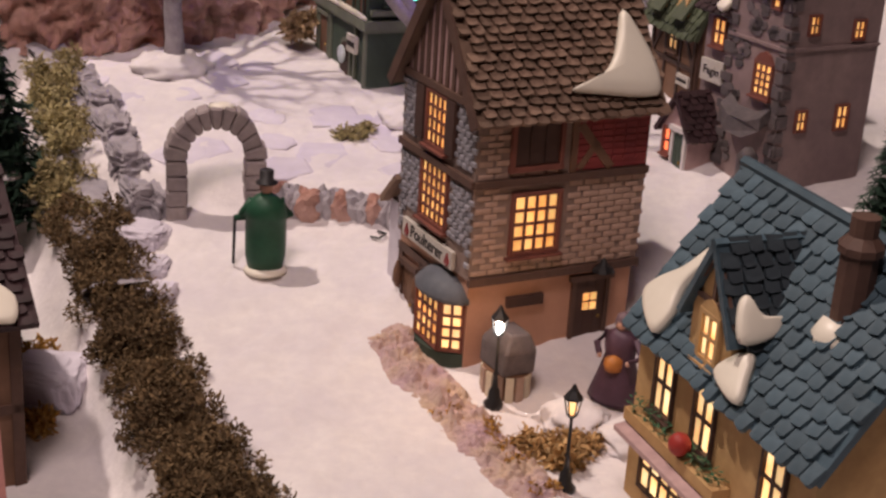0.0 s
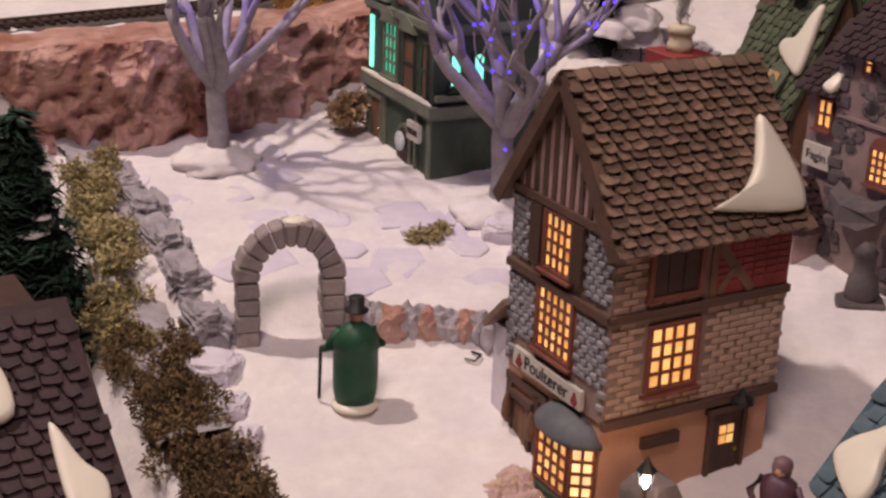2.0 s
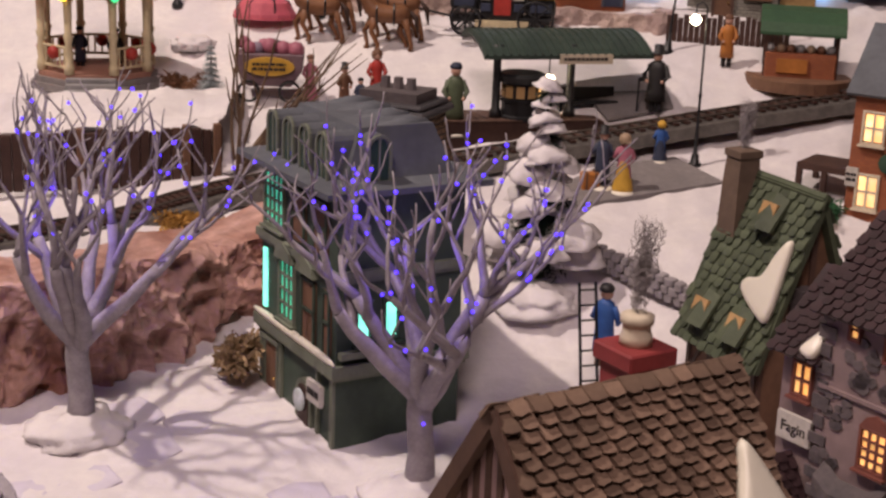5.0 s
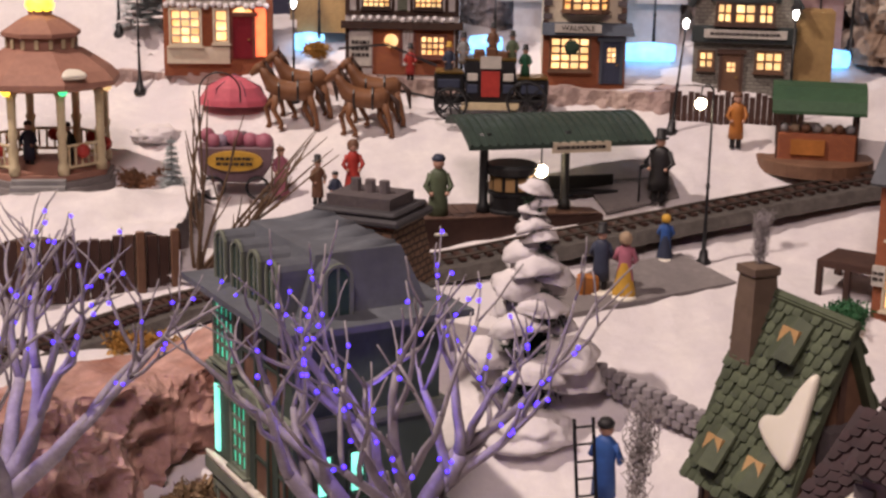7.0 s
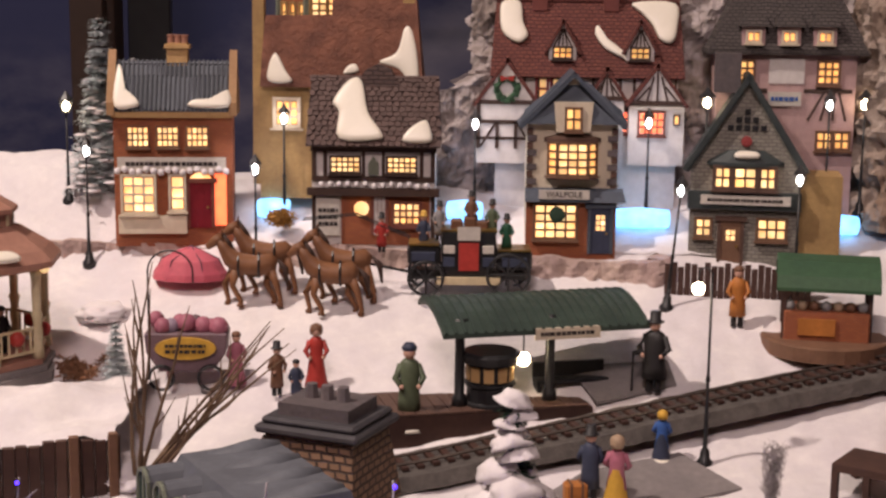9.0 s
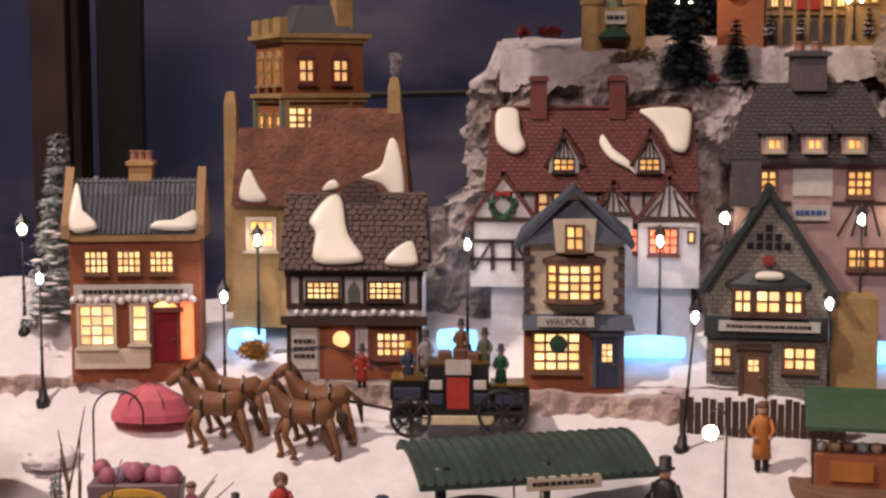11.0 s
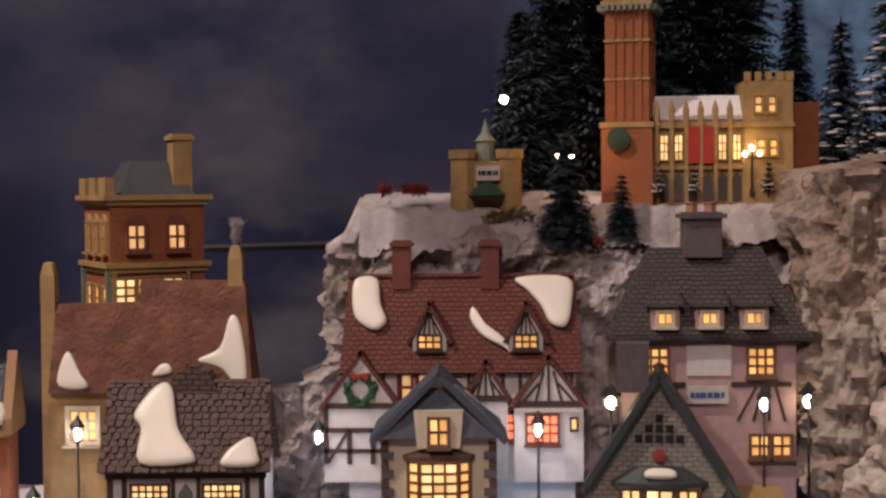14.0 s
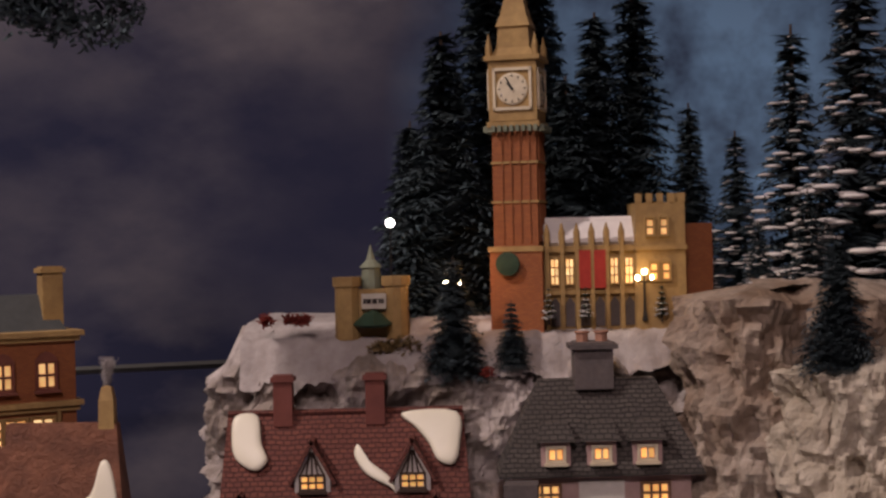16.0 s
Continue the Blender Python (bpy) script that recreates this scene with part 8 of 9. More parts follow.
for k in range(16):
    a = math.pi * k / 8
    bm = B()
    box(bm, -0.14, -0.05, 9.95, 0.14, 0.05, 10.65)
    part("lantern_slat", bm, GAZCREAM, rf, m=pose(2.62 * math.cos(a), 2.62 * math.sin(a), 0, 0, 0, math.degrees(a) + 90))
snow_patch(rf, pose(2.8, -4.6, 8.2, 28, 0, 30), [(-0.9, -0.3), (0.9, -0.3), (0.6, 0.5), (-0.4, 0.6)], 0.25)
for x, c in ((-1.4, "navy"), (1.6, "black")):
    figure("bandsman_figurine", "small dark bandsman figurine in the bandstand", -46 + x, 148.5, 4.0, 0, c, hat="cap", z=20.8, base=False)

# station platform and canopy
pf = thing("station_platform", -8.3, 148.8, 16.7, 17, "long dark timber station platform", "platform")
bm = B()
box(bm, -10.4, -2.2, -1.5, 4.4, 3.4, 2.0)
part("deck", bm, DARKWOOD, pf, bevel=0.1)
for i in range(18):
    bm = B()
    box(bm, -10.3 + i * 0.8, -2.25, 2.0, -10.3 + i * 0.8 + 0.74, 3.45, 2.12)
    part("plank", bm, TRIM, pf)
cn = thing("station_canopy", -8.1, 150.0, 18.8, 18.5, "green corrugated platform canopy on dark posts", "canopy")
for x in (-5.2, 1.2):
    bm = B()
    lathe(bm, [(0.55, 0), (0.5, 0.6), (0.36, 0.8), (0.34, 4.9), (0.5, 5.2), (0.6, 6.0)], 8, x, -1.6)
    part("post", bm, BLACK, cn, smooth=True)
    bm = B()
    tube(bm, [(x, -1.6, 4.3), (x, -2.6, 5.4)], [0.14, 0.14], 5)
    tube(bm, [(x, -1.6, 4.3), (x, 0.2, 6.1)], [0.14, 0.14], 5)
    part("bracket", bm, BLACK, cn)
cs = [(-3.2, 5.3), (-2.4, 5.75), (-1.0, 6.3), (0.4, 6.65), (1.8, 6.75), (3.0, 6.55), (3.6, 6.2)]
bm = B()
loft(bm, [[(x, y, z) for y, z in cs] + [(x, y, z - 0.3) for y, z in cs[::-1]] for x in (-6.8, 7.8)])
rf = part("roof", bm, CANOPY, cn, "dark green curved roof sheet")
for i in range(22):
    bm = B()
    x = -6.6 + i * 0.675
    tube(bm, [(x, y - 0.02, z + 0.05) for y, z in cs], [0.13] * 7, 5)
    part("roof_rib", bm, CANOPY, rf)
sign(cn, pose(1.9, -2.9, 0, 0, 0, 0), 0.0, 5.0, 4.6, 0.8, board=CREAM)
bm = B()
tube(bm, [(-0.9, -2.2, 5.2), (-0.9, -2.2, 3.4)], [0.06, 0.06], 5)
hl = part("lamp_cord", bm, BLACK, cn)
bm = B()
ball(bm, (-0.9, -2.2, 3.1), 0.5, n=10)
part("globe", bm, BULB, hl, smooth=True)
kb = thing("ticket_kiosk", -10.5, 147.6, 18.7, 17, "round dark ticket kiosk with tan panels", "kiosk")
bm = B()
lathe(bm, [(1.8, 0), (1.8, 0.3), (1.6, 0.4), (1.6, 1.4), (1.75, 1.5), (1.75, 1.7), (1.5, 1.7), (1.5, 3.0), (2.0, 3.1), (2.1, 3.6), (1.8, 3.8)], 16)
part("drum", bm, BLACK, kb)
for k in range(10):
    a = 6.283 * k / 10
    bm = B()
    box(bm, -0.34, -0.06, 1.85, 0.34, 0.06, 2.85)
    part("panel", bm, OCHRE, kb, m=pose(1.55 * math.cos(a), 1.55 * math.sin(a), 0, 0, 0, math.degrees(a) + 90))
bn = thing("platform_bench", -5.0, 151.2, 18.7, 17, "dark slatted platform bench", "bench")
bm = B()
box(bm, -2.6, -0.8, 0.9, 2.6, 0.4, 1.15)
part("seat", bm, BLACK, bn)
bm = B()
box(bm, -2.6, 0.3, 1.1, 2.6, 0.5, 2.2)
part("backrest", bm, BLACK, bn)
for x in (-2.4, 2.4):
    bm = B()
    box(bm, x - 0.15, -0.7, -0.05, x + 0.15, 0.4, 0.95)
    part("leg", bm, BLACK, bn)
bm = B()
loft(bm, [[(x, y, z + ground_z(x, y)) for x, y in ((-7.6, 134.6), (5.6, 140.2), (2.0, 144.0), (-4.2, 141.6), (-6.6, 139.0))] for z in (0.0, 0.35)])
tagged(part("platform_ramp", bm, GREYMAT), "flat grey painted platform board on snow", "platform")
# shade around the caped figurine, laid on the snow as a thin grey sheet
bm = B()
loft(bm, [[(x, y, z + ground_z(x, y)) for x, y in ((-3.2, 148.6), (2.4, 150.8), (2.0, 153.6), (-5.0, 152.6))] for z in (0.15, 0.32)])
tagged(part("shade_sheet", bm, GREYMAT), "flat grey sheet standing in for shade under caped figurine", "platform")
for x, y, c, r in ((-4.9, 138.3, "orange", 12),):
    tr = thing("travel_trunk", x, y, ground_z(x, y), r, "small orange travelling trunk on the platform", "trunk")
    bm = B()
    box(bm, -0.7, -0.5, 0, 0.7, 0.5, 1.5)
    part("body", bm, COATS[c], tr, bevel=0.12)
    for u in (-0.35, 0.35):
        bm = B()
        box(bm, u - 0.08, -0.56, 0, u + 0.08, 0.56, 1.55)
        part("strap", bm, COATS["brown"], tr)


# brick pier with a dark cap (chimney behind the corner shop)
pr = thing("brick_pier", -19.2, 130.4, 15.6, -20, "brick pier with dark stepped cap", "pier")
bm = B()
box(bm, -2.6, -2.2, -2, 2.6, 2.2, 6.5)
part("shaft", bm, REDBRICK, pr)
bm = B()
box(bm, -3.2, -2.8, 6.5, 3.2, 2.8, 7.0)
box(bm, -2.9, -2.5, 7.0, 2.9, 2.5, 7.4)
part("cap", bm, surf("sooty_slate", (0.07, 0.065, 0.07), (0.045, 0.042, 0.048), 1.0), pr, bevel=0.15)
bm = B()
box(bm, -2.2, -1.8, 7.4, 2.2, 1.8, 8.1)
part("cap_step", bm, DARKSTONE, pr)
for x in (-1, 0, 1):
    bm = B()
    lathe(bm, [(0.4, 8.1), (0.34, 8.9)], 7, x, 0)
    part("pot", bm, DARKSTONE, pr)
bm = B()
loft(bm, [[(-5.2, -3.6, 2.2), (3.4, -3.6, 2.2), (3.4, 2.6, 2.2), (-5.2, 2.6, 2.2)], [(-2.8, -2.3, 6.3), (2.7, -2.3, 6.3), (2.7, 2.3, 6.3), (-2.8, 2.3, 6.3)]])
part("brick_skirt", bm, courses("pier_brick", (0.22, 0.13, 0.08), (0.16, 0.095, 0.06), (0.05, 0.035, 0.03), 0.75, 0.42, 0.09, depth=0.15), pr, "flared skirt of brown bricks")


# horses and coach
def horse(name, x, y, rz, label, rear=0.0):
    h = thing(name, x, y, ground_z(x, y), rz, label, "horse figurine", "coach horses")
    bm = B()
    tube(bm, [(2.1, 0, 3.5), (1.6, 0, 3.6), (0.4, 0, 3.45), (-0.9, 0, 3.6), (-1.7, 0, 4.1), (-2.3, 0, 5.0), (-2.7, 0, 5.7)], [0.5, 0.98, 0.9, 0.98, 0.82, 0.52, 0.4], 10)
    tube(bm, [(-2.4, 0, 5.9), (-3.0, 0, 5.6), (-3.7, 0, 5.0)], [0.42, 0.45, 0.24], 8)
    for s in (-0.12, 0.22):
        tube(bm, [(-2.45, s, 6.1), (-2.4, s * 1.4, 6.6)], [0.13, 0.03], 5)
    for (lx, s, kx, fx) in ((-1.5, 0.45, -2.3, -2.0), (-1.3, -0.45, -1.6, -0.9), (1.5, 0.45, 1.2, 1.9), (1.6, -0.45, 2.1, 2.4)):
        tube(bm, [(lx, s, 3.2), (kx, s, 1.8), (fx, s, 0.5), (fx - 0.1, s, 0.05)], [0.45, 0.28, 0.2, 0.32], 7)
    part("body", bm, HORSE, h, smooth=True)
    bm = B()
    tube(bm, [(-2.4, 0, 6.2), (-1.9, 0, 5.4), (-1.4, 0, 4.6)], [0.16, 0.26, 0.18], 6)
    part("mane", bm, MANE, h, smooth=True)
    bm = B()
    tube(bm, [(2.2, 0, 3.9), (2.8, 0, 3.2), (3.0, 0, 1.6)], [0.15, 0.3, 0.1], 6)
    part("tail", bm, MANE, h, smooth=True)
    h.scale = (0.9, 0.9, 0.9)
    for x0 in (-1.1, 0.6):
        bm = B()
        for k in range(12):
            a0, a1 = 6.283 * k / 12, 6.283 * (k + 1) / 12
            tube(bm, [(x0, 1.02 * math.cos(a0), 3.52 + 1.02 * math.sin(a0)), (x0, 1.02 * math.cos(a1), 3.52 + 1.02 * math.sin(a1))], [0.1, 0.1], 4)
        part("harness", bm, BLACK, h)
    return h


for x, y, rz in ((-28.9, 159.4, 8), (-22.6, 158.6, 4), (-28.0, 161.0, 8), (-21.8, 160.2, 4)):
    horse("coach_horse", x, y, rz, "brown harnessed coach horse figurine in mid-stride")
co = thing("mail_coach", -12.6, 161.0, 23.6, 4, "black and red mail coach loaded with passengers", "coach")
bm = B()
loft(bm, [[(x * s, y, z) for x, y in ((-2.0, -1.3), (2.0, -1.3), (2.0, 1.3), (-2.0, 1.3))] for s, z in ((0.7, 1.5), (1.0, 2.2), (1.05, 4.2), (0.95, 4.9))])
part("body", bm, BLACK, co, bevel=0.1)
bm = B()
box(bm, -0.75, -1.5, 2.0, 0.75, -1.3, 4.1)
part("door", bm, COATS["red"], co, "red coach door")
bm = B()
box(bm, -0.85, -1.45, 4.3, 0.85, -1.3, 5.3)
part("panel", bm, SIGNW, co, "cream lettered panels")
for x0, x1, z0, z1, mt in ((-1.9, -1.05, 3.3, 3.9, SIGNW), (1.05, 1.9, 3.3, 3.9, SIGNW), (-1.9, -1.05, 2.3, 3.0, COATS["navy"]), (1.05, 1.9, 2.3, 3.0, COATS["navy"]), (-4.3, -2.5, 2.7, 3.4, COATS["navy"]), (2.5, 4.4, 2.3, 3.0, COATS["navy"]), (-2.4, 2.4, 0.9, 1.5, GAZCREAM)):
    bm = B()
    box(bm, x0, -1.52, z0, x1, -1.2, z1)
    part("side_panel", bm, mt, co, bevel=0.04)
for x0, x1, z0 in ((-4.5, -2.2, 3.85), (2.2, 4.7, 3.45), (-2.1, 2.1, 4.95)):
    bm = B()
    box(bm, x0, -1.3, z0, x1, 1.3, z0 + 0.14)
    part("trim_rail", bm, BRASS, co)
bm = B()
box(bm, -4.4, -0.9, 1.2, 4.4, 0.9, 1.9)
part("chassis", bm, BLACK, co, bevel=0.1)
bm = B()
box(bm, -4.6, -1.2, 2.4, -2.1, 1.2, 3.8)
part("boot", bm, BLACK, co, bevel=0.15)
bm = B()
box(bm, 2.1, -1.2, 2.0, 4.8, 1.2, 3.4)
part("boot", bm, BLACK, co, bevel=0.15)
for x, r in ((-3.2, 1.3), (3.0, 1.6)):
    for s in (-1.5, 1.5):
        w = B()
        for k in range(20):
            a0, a1 = 6.283 * k / 20, 6.283 * (k + 1) / 20
            tube(w, [(r * math.cos(a0), 0, r * math.sin(a0)), (r * math.cos(a1), 0, r * math.sin(a1))], [0.13, 0.13], 4)
        wh = part("wheel", w, BLACK, co, m=pose(x, s, r + 0.1))
        w = B()
        for k in range(8):
            a = 6.283 * k / 8
            tube(w, [(0, 0, 0), (r * math.cos(a), 0, r * math.sin(a))], [0.09, 0.07], 4)
        part("spokes", w, BLACK, wh)
bm = B()
for y in (-0.5, 0.5):
    tube(bm, [(-4.4, y, 4.3), (-8.5, y, 6.0), (-12.5, y, 5.6)], [0.05, 0.05, 0.05], 4)
part("reins", bm, BLACK, co)
bm = B()
tube(bm, [(-4.4, 0, 1.6), (-9.5, 0, 2.6)], [0.12, 0.1], 5)
part("pole", bm, BLACK, co)
bm = B()
for x, z in ((-0.9, 5.2), (0.1, 5.4), (1.0, 5.1)):
    box(bm, x - 0.45, -0.6, z - 0.3, x + 0.45, 0.6, z + 0.5)
part("luggage", bm, COATS["brown"], co, bevel=0.1)
for dx, z, c, hc in ((-3.4, 27.0, "navy", "yellow"), (-2.2, 27.8, "grey", "black"), (-6.6, 26.8, "red", "black"), (1.8, 28.0, "olive", "black"), (0.2, 28.6, "brown", "black"), (2.9, 26.9, "green", "black")):
    figure("coach_passenger_figurine", "tiny seated coach passenger figurine in %s coat" % c, -12.6 + dx, 161.0, 3.2, 0, c, hat="top", hatc=hc, z=z - 0.3, base=False)

# parasol figure, sleigh, hoop stand
ps = thing("pink_parasol", -34.2, 162.0, 24.0, 0, "wide pink fringed parasol lying on the snow", "parasol")
bm = B()
lathe(bm, [(3.0, 0.1), (2.9, 0.6), (2.2, 1.6), (1.0, 2.3), (0.1, 2.6)], 12, 0, 0, 0, 1, 0.7)
part("cover", bm, PINK, ps, smooth=False)
for k in range(6):
    a = 6.283 * k / 6
    bm = B()
    tube(bm, [(2.95 * math.cos(a), 2.05 * math.sin(a), 0.2), (2.25 * math.cos(a), 1.58 * math.sin(a), 1.65), (0.1, 0, 2.65)], [0.06, 0.06, 0.06], 4)
    part("rib", bm, COATS["plum"], ps)
sl = thing("toy_wagon", -31.6, 149.6, 18.9, 6, "dark show wagon with yellow name plate and parcels", "wagon")
bm = B()
loft(bm, [[(x * s, y, z) for x, y in ((-2.6, -1.2), (2.6, -1.2), (2.6, 1.2), (-2.6, 1.2))] for s, z in ((0.7, 1.3), (1.05, 2.6), (1.1, 4.0))])
part("body", bm, COATS["mauve"], sl, bevel=0.1)
bm = B()
prism(bm, [(2.1 * math.cos(6.283 * k / 18), 3.0 + 0.78 * math.sin(6.283 * k / 18)) for k in range(18)], -1.5, -1.2)
pp = part("name_plate", bm, COATS["yellow"], sl, "oval yellow name plate")
bars_on(pp, pose(0, -1.52, 0), 0, 3.0, 2.8, 0.8, 2, INK)
rg = random.Random(6)
for i in range(9):
    bm = B()
    ball(bm, (-2.2 + i * 0.55, rg.uniform(-0.6, 0.5), 4.3 + rg.uniform(0, 0.5)), rg.uniform(0.45, 0.75), n=7)
    part("parcel", bm, COATS[rg.choice(["pink", "lilac", "pink", "mauve"])], sl, smooth=True)
for x in (-1.7, 1.7):
    bm = B()
    for k in range(14):
        a0, a1 = 6.283 * k / 14, 6.283 * (k + 1) / 14
        tube(bm, [(x + 0.85 * math.cos(a0), -1.3, 0.9 + 0.85 * math.sin(a0)), (x + 0.85 * math.cos(a1), -1.3, 0.9 + 0.85 * math.sin(a1))], [0.12, 0.12], 4)
    part("wheel", bm, BLACK, sl)
hp = thing("wire_hoop_stand", -34.6, 150.6, 19.0, 0, "thin black wire hoop on tall stem", "stand")
bm = B()
tube(bm, [(0, 0, 0), (0, 0, 7.6)], [0.07, 0.07], 5)
part("stem", bm, BLACK, hp)
bm = B()
pts = [(1.6 + 1.6 * math.cos(a), 0, 7.8 + 1.5 * math.sin(a)) for a in [math.pi * (1.0 - k / 10 * 0.95) for k in range(11)]] + [(3.2, 0, 7.0)]
pts = [(0, 0, 7.6)] + pts
tube(bm, pts, [0.07] * len(pts), 5)
part("hoop", bm, BLACK, hp)

# market stall
ms = thing("market_stall", 13.6, 157.0, 21.6, -8, "round-based market stall with green awning and crates", "stall")
bm = B()
lathe(bm, [(4.6, -0.8), (4.6, 0.2), (4.4, 0.3)], 24)
part("base", bm, BROWNWOOD, ms)
bm = B()
box(bm, -3.0, -2.0, 0.2, 3.0, 1.6, 2.4)
part("counter", bm, REDBRICK, ms, bevel=0.1)
bm = B()
box(bm, -2.0, -2.2, 0.7, 0.6, -2.0, 1.9)
part("board", bm, COATS["orange"], ms, "orange painted crate board")
for x in (-3.0, 3.0):
    for y in (-1.6, 1.4):
        bm = B()
        box(bm, x - 0.15, y - 0.15, 0.2, x + 0.15, y + 0.15, 5.0)
        part("post", bm, DARKWOOD, ms)
bm = B()
cs2 = [(-2.6, 4.2), (-2.2, 5.0), (-1.0, 5.9), (0.4, 6.2), (1.8, 5.6), (2.0, 4.6)]
loft(bm, [[(x, y, z) for y, z in cs2] + [(x, y, z - 0.25) for y, z in cs2[::-1]] for x in (-3.6, 3.6)])
part("awning", bm, GREENCLOTH, ms, "dark green cloth awning", smooth=False)
for i in range(7):
    bm = B()
    ball(bm, (-2.6 + i * 0.85, -1.4, 2.7), 0.42, n=6)
    part("goods", bm, COATS[("grey", "tan", "brown")[i % 3]], ms, smooth=True)
fence2 = thing("plank_fence", 0, 0, 0, 0, "low dark plank fence at the square's edge", "fence")
for i in range(22):
    bm = B()
    box(bm, -0.22, -0.12, -0.4, 0.22, 0.12, 2.4 + 0.2 * math.sin(i * 2.3))
    part("plank", bm, DARKWOOD, fence2, m=pose(2.6 + i * 0.5, 162.0 - i * 0.03, 23.6, 0, 0, -4))

# blue-lit ice tubes between the houses
for x, y, w in ((0.9, 167.6, 4.2), (-13.2, 168.2, 2.6), (16.2, 167.2, 3.0), (-28.6, 168.0, 2.4)):
    bm = B()
    tube(bm, [(-w / 2, 0, 0), (0, -0.3, 0.1), (w / 2, 0, 0)], [0.75, 0.85, 0.75], 10)
    tagged(part("ice_light", bm, ICEGLOW, None, smooth=True, m=pose(x, y, lerp(KNOTS, y) + 1.2)), "glowing blue frosted light tube half buried in snow", "lamp", "blue lights")
# road drain cover and hint of wire in the street
bm = B()
tube(bm, [(-15.8, 86.2, 2.35), (-15.2, 85.9, 2.4), (-14.9, 86.6, 2.5), (-15.5, 86.9, 2.5)], [0.08] * 4, 5)
tagged(part("wire_scrap", bm, BLACK), "small scrap of dark wire on snow", "wire")
bm = B()
plate(bm, [(-43.5, 99, 3.6), (-33.5, 79.5, -1.6), (-33.0, 79.7, -1.4), (-41.5, 96.2, 2.8)], 2.0)
tagged(part("dark_board", bm, BLACK), "black edge board of the display base", "board")

# ---------- plants ----------
def blob_leaves(bm, c, r, n, rg, size, flat=0.7, curl=1.0):
    for _ in range(n):
        d = Vector((rg.gauss(0, 1), rg.gauss(0, 1), rg.gauss(0, flat))).normalized()
        p = Vector(c) + d * r * rg.uniform(0.55, 1.05)
        a = Vector((rg.uniform(-1, 1), rg.uniform(-1, 1), rg.uniform(-0.6, 1))).normalized() * size * rg.uniform(0.6, 1.5)
        b = a.cross(Vector((rg.uniform(-1, 1), rg.uniform(-1, 1), rg.uniform(-1, 1)))).normalized() * size * 0.22
        q = p + a * 0.6 + d * size * 0.3 * curl
        vs = [bm.verts.new(x) for x in (p - b, p + b, q + b * 0.7, p + a + b * 0.2, q - b * 0.7)]
        bm.faces.new(vs)


def moss_clump(name, label, spots, mat, seed, size=0.4, dens=120, category="moss"):
    rg = random.Random(seed)
    bm = B()
    for x, y, z, r in spots:
        for _ in range(5):
            o = Vector((rg.uniform(-0.6, 0.6) * r, rg.uniform(-0.6, 0.6) * r, rg.uniform(-0.15, 0.5) * r))
            blob_leaves(bm, Vector((x, y, z)) + o, r * rg.uniform(0.35, 0.6), int(dens / 5), rg, size)
    return tagged(part(name, bm, mat), label, category, kind="stuff")


rg = random.Random(1)
line = [(-32.8, 85.0), (-30.4, 80.4), (-27.4, 75.6), (-24.4, 70.6), (-20.8, 65.6), (-17.2, 60.2), (-14.4, 55.6), (-12.0, 51.6)]
spots = []
for (x0, y0), (x1, y1) in zip(line, line[1:]):
    for k in range(11):
        f = (k + rg.random()) / 11
        x, y = x0 + (x1 - x0) * f + rg.uniform(-2.6, 0.5), y0 + (y1 - y0) * f
        spots.append((x, y, ground_z(x + 1.8, y) + rg.uniform(-0.9, 0.4), rg.uniform(1.6, 2.3)))
moss_clump("moss_hedge", "rough dark brown-green moss hedge along the street", spots, MOSS, 3, 0.29, 1300)
moss_clump("pale_moss", "pale yellow-green moss hanging on the bank", [(x, y, ground_z(x + 2.2, y) + rg.uniform(-0.6, 1.0), 1.6) for x, y in [(-34.9 - k * 0.4 + rg.uniform(-1.3, 0.8), 84.5 + k * 0.9) for k in range(22)]], LIGHTMOSS, 4, 0.36, 620)
moss_clump("pale_moss", "patch of pale moss on the terrace", [(-19.6 + rg.uniform(-1.2, 1.2), 98 + rg.uniform(-0.7, 0.7), 5.5, 0.8) for _ in range(6)], LIGHTMOSS, 5, 0.3, 170)
moss_clump("dry_grass", "dry straw-coloured grass beside the corner shop", [(-27.6 + rg.uniform(-0.5, 0.5), 114.2 + rg.uniform(-0.6, 0.6), 8.2 + rg.uniform(0, 1.4), 1.1) for _ in range(5)], surf("straw", (0.36, 0.25, 0.14), (0.26, 0.17, 0.1), 1, per_piece=0.3), 6, 0.7, 200)
moss_clump("golden_moss", "golden moss tufts beside the railway", [(-33 + rg.uniform(-2.6, 2.6), 128.6 + rg.uniform(-0.6, 1.2), 13.4, 0.9) for _ in range(8)], GOLDMOSS, 7, 0.4, 180)
moss_clump("golden_moss", "golden moss in the sunken yard", [(-33 + rg.uniform(-1.4, 1.4), 74 + rg.uniform(-1, 1), -3.0, 1.1) for _ in range(6)] + [(-31 + rg.uniform(-1, 1), 68.5 + rg.uniform(-1, 1), -4.0, 0.9) for _ in range(4)], GOLDMOSS, 8, 0.4, 180)
moss_clump("straw_patch", "straw patch in front of the small lamp", [(-2.2 + rg.uniform(-1.9, 1.9), 67.0 + rg.uniform(-1.4, 1.4), -1.0, 0.9) for _ in range(18)], surf("pale_straw", (0.60, 0.40, 0.18), (0.46, 0.28, 0.12), 1, per_piece=0.3), 9, 0.45, 90)
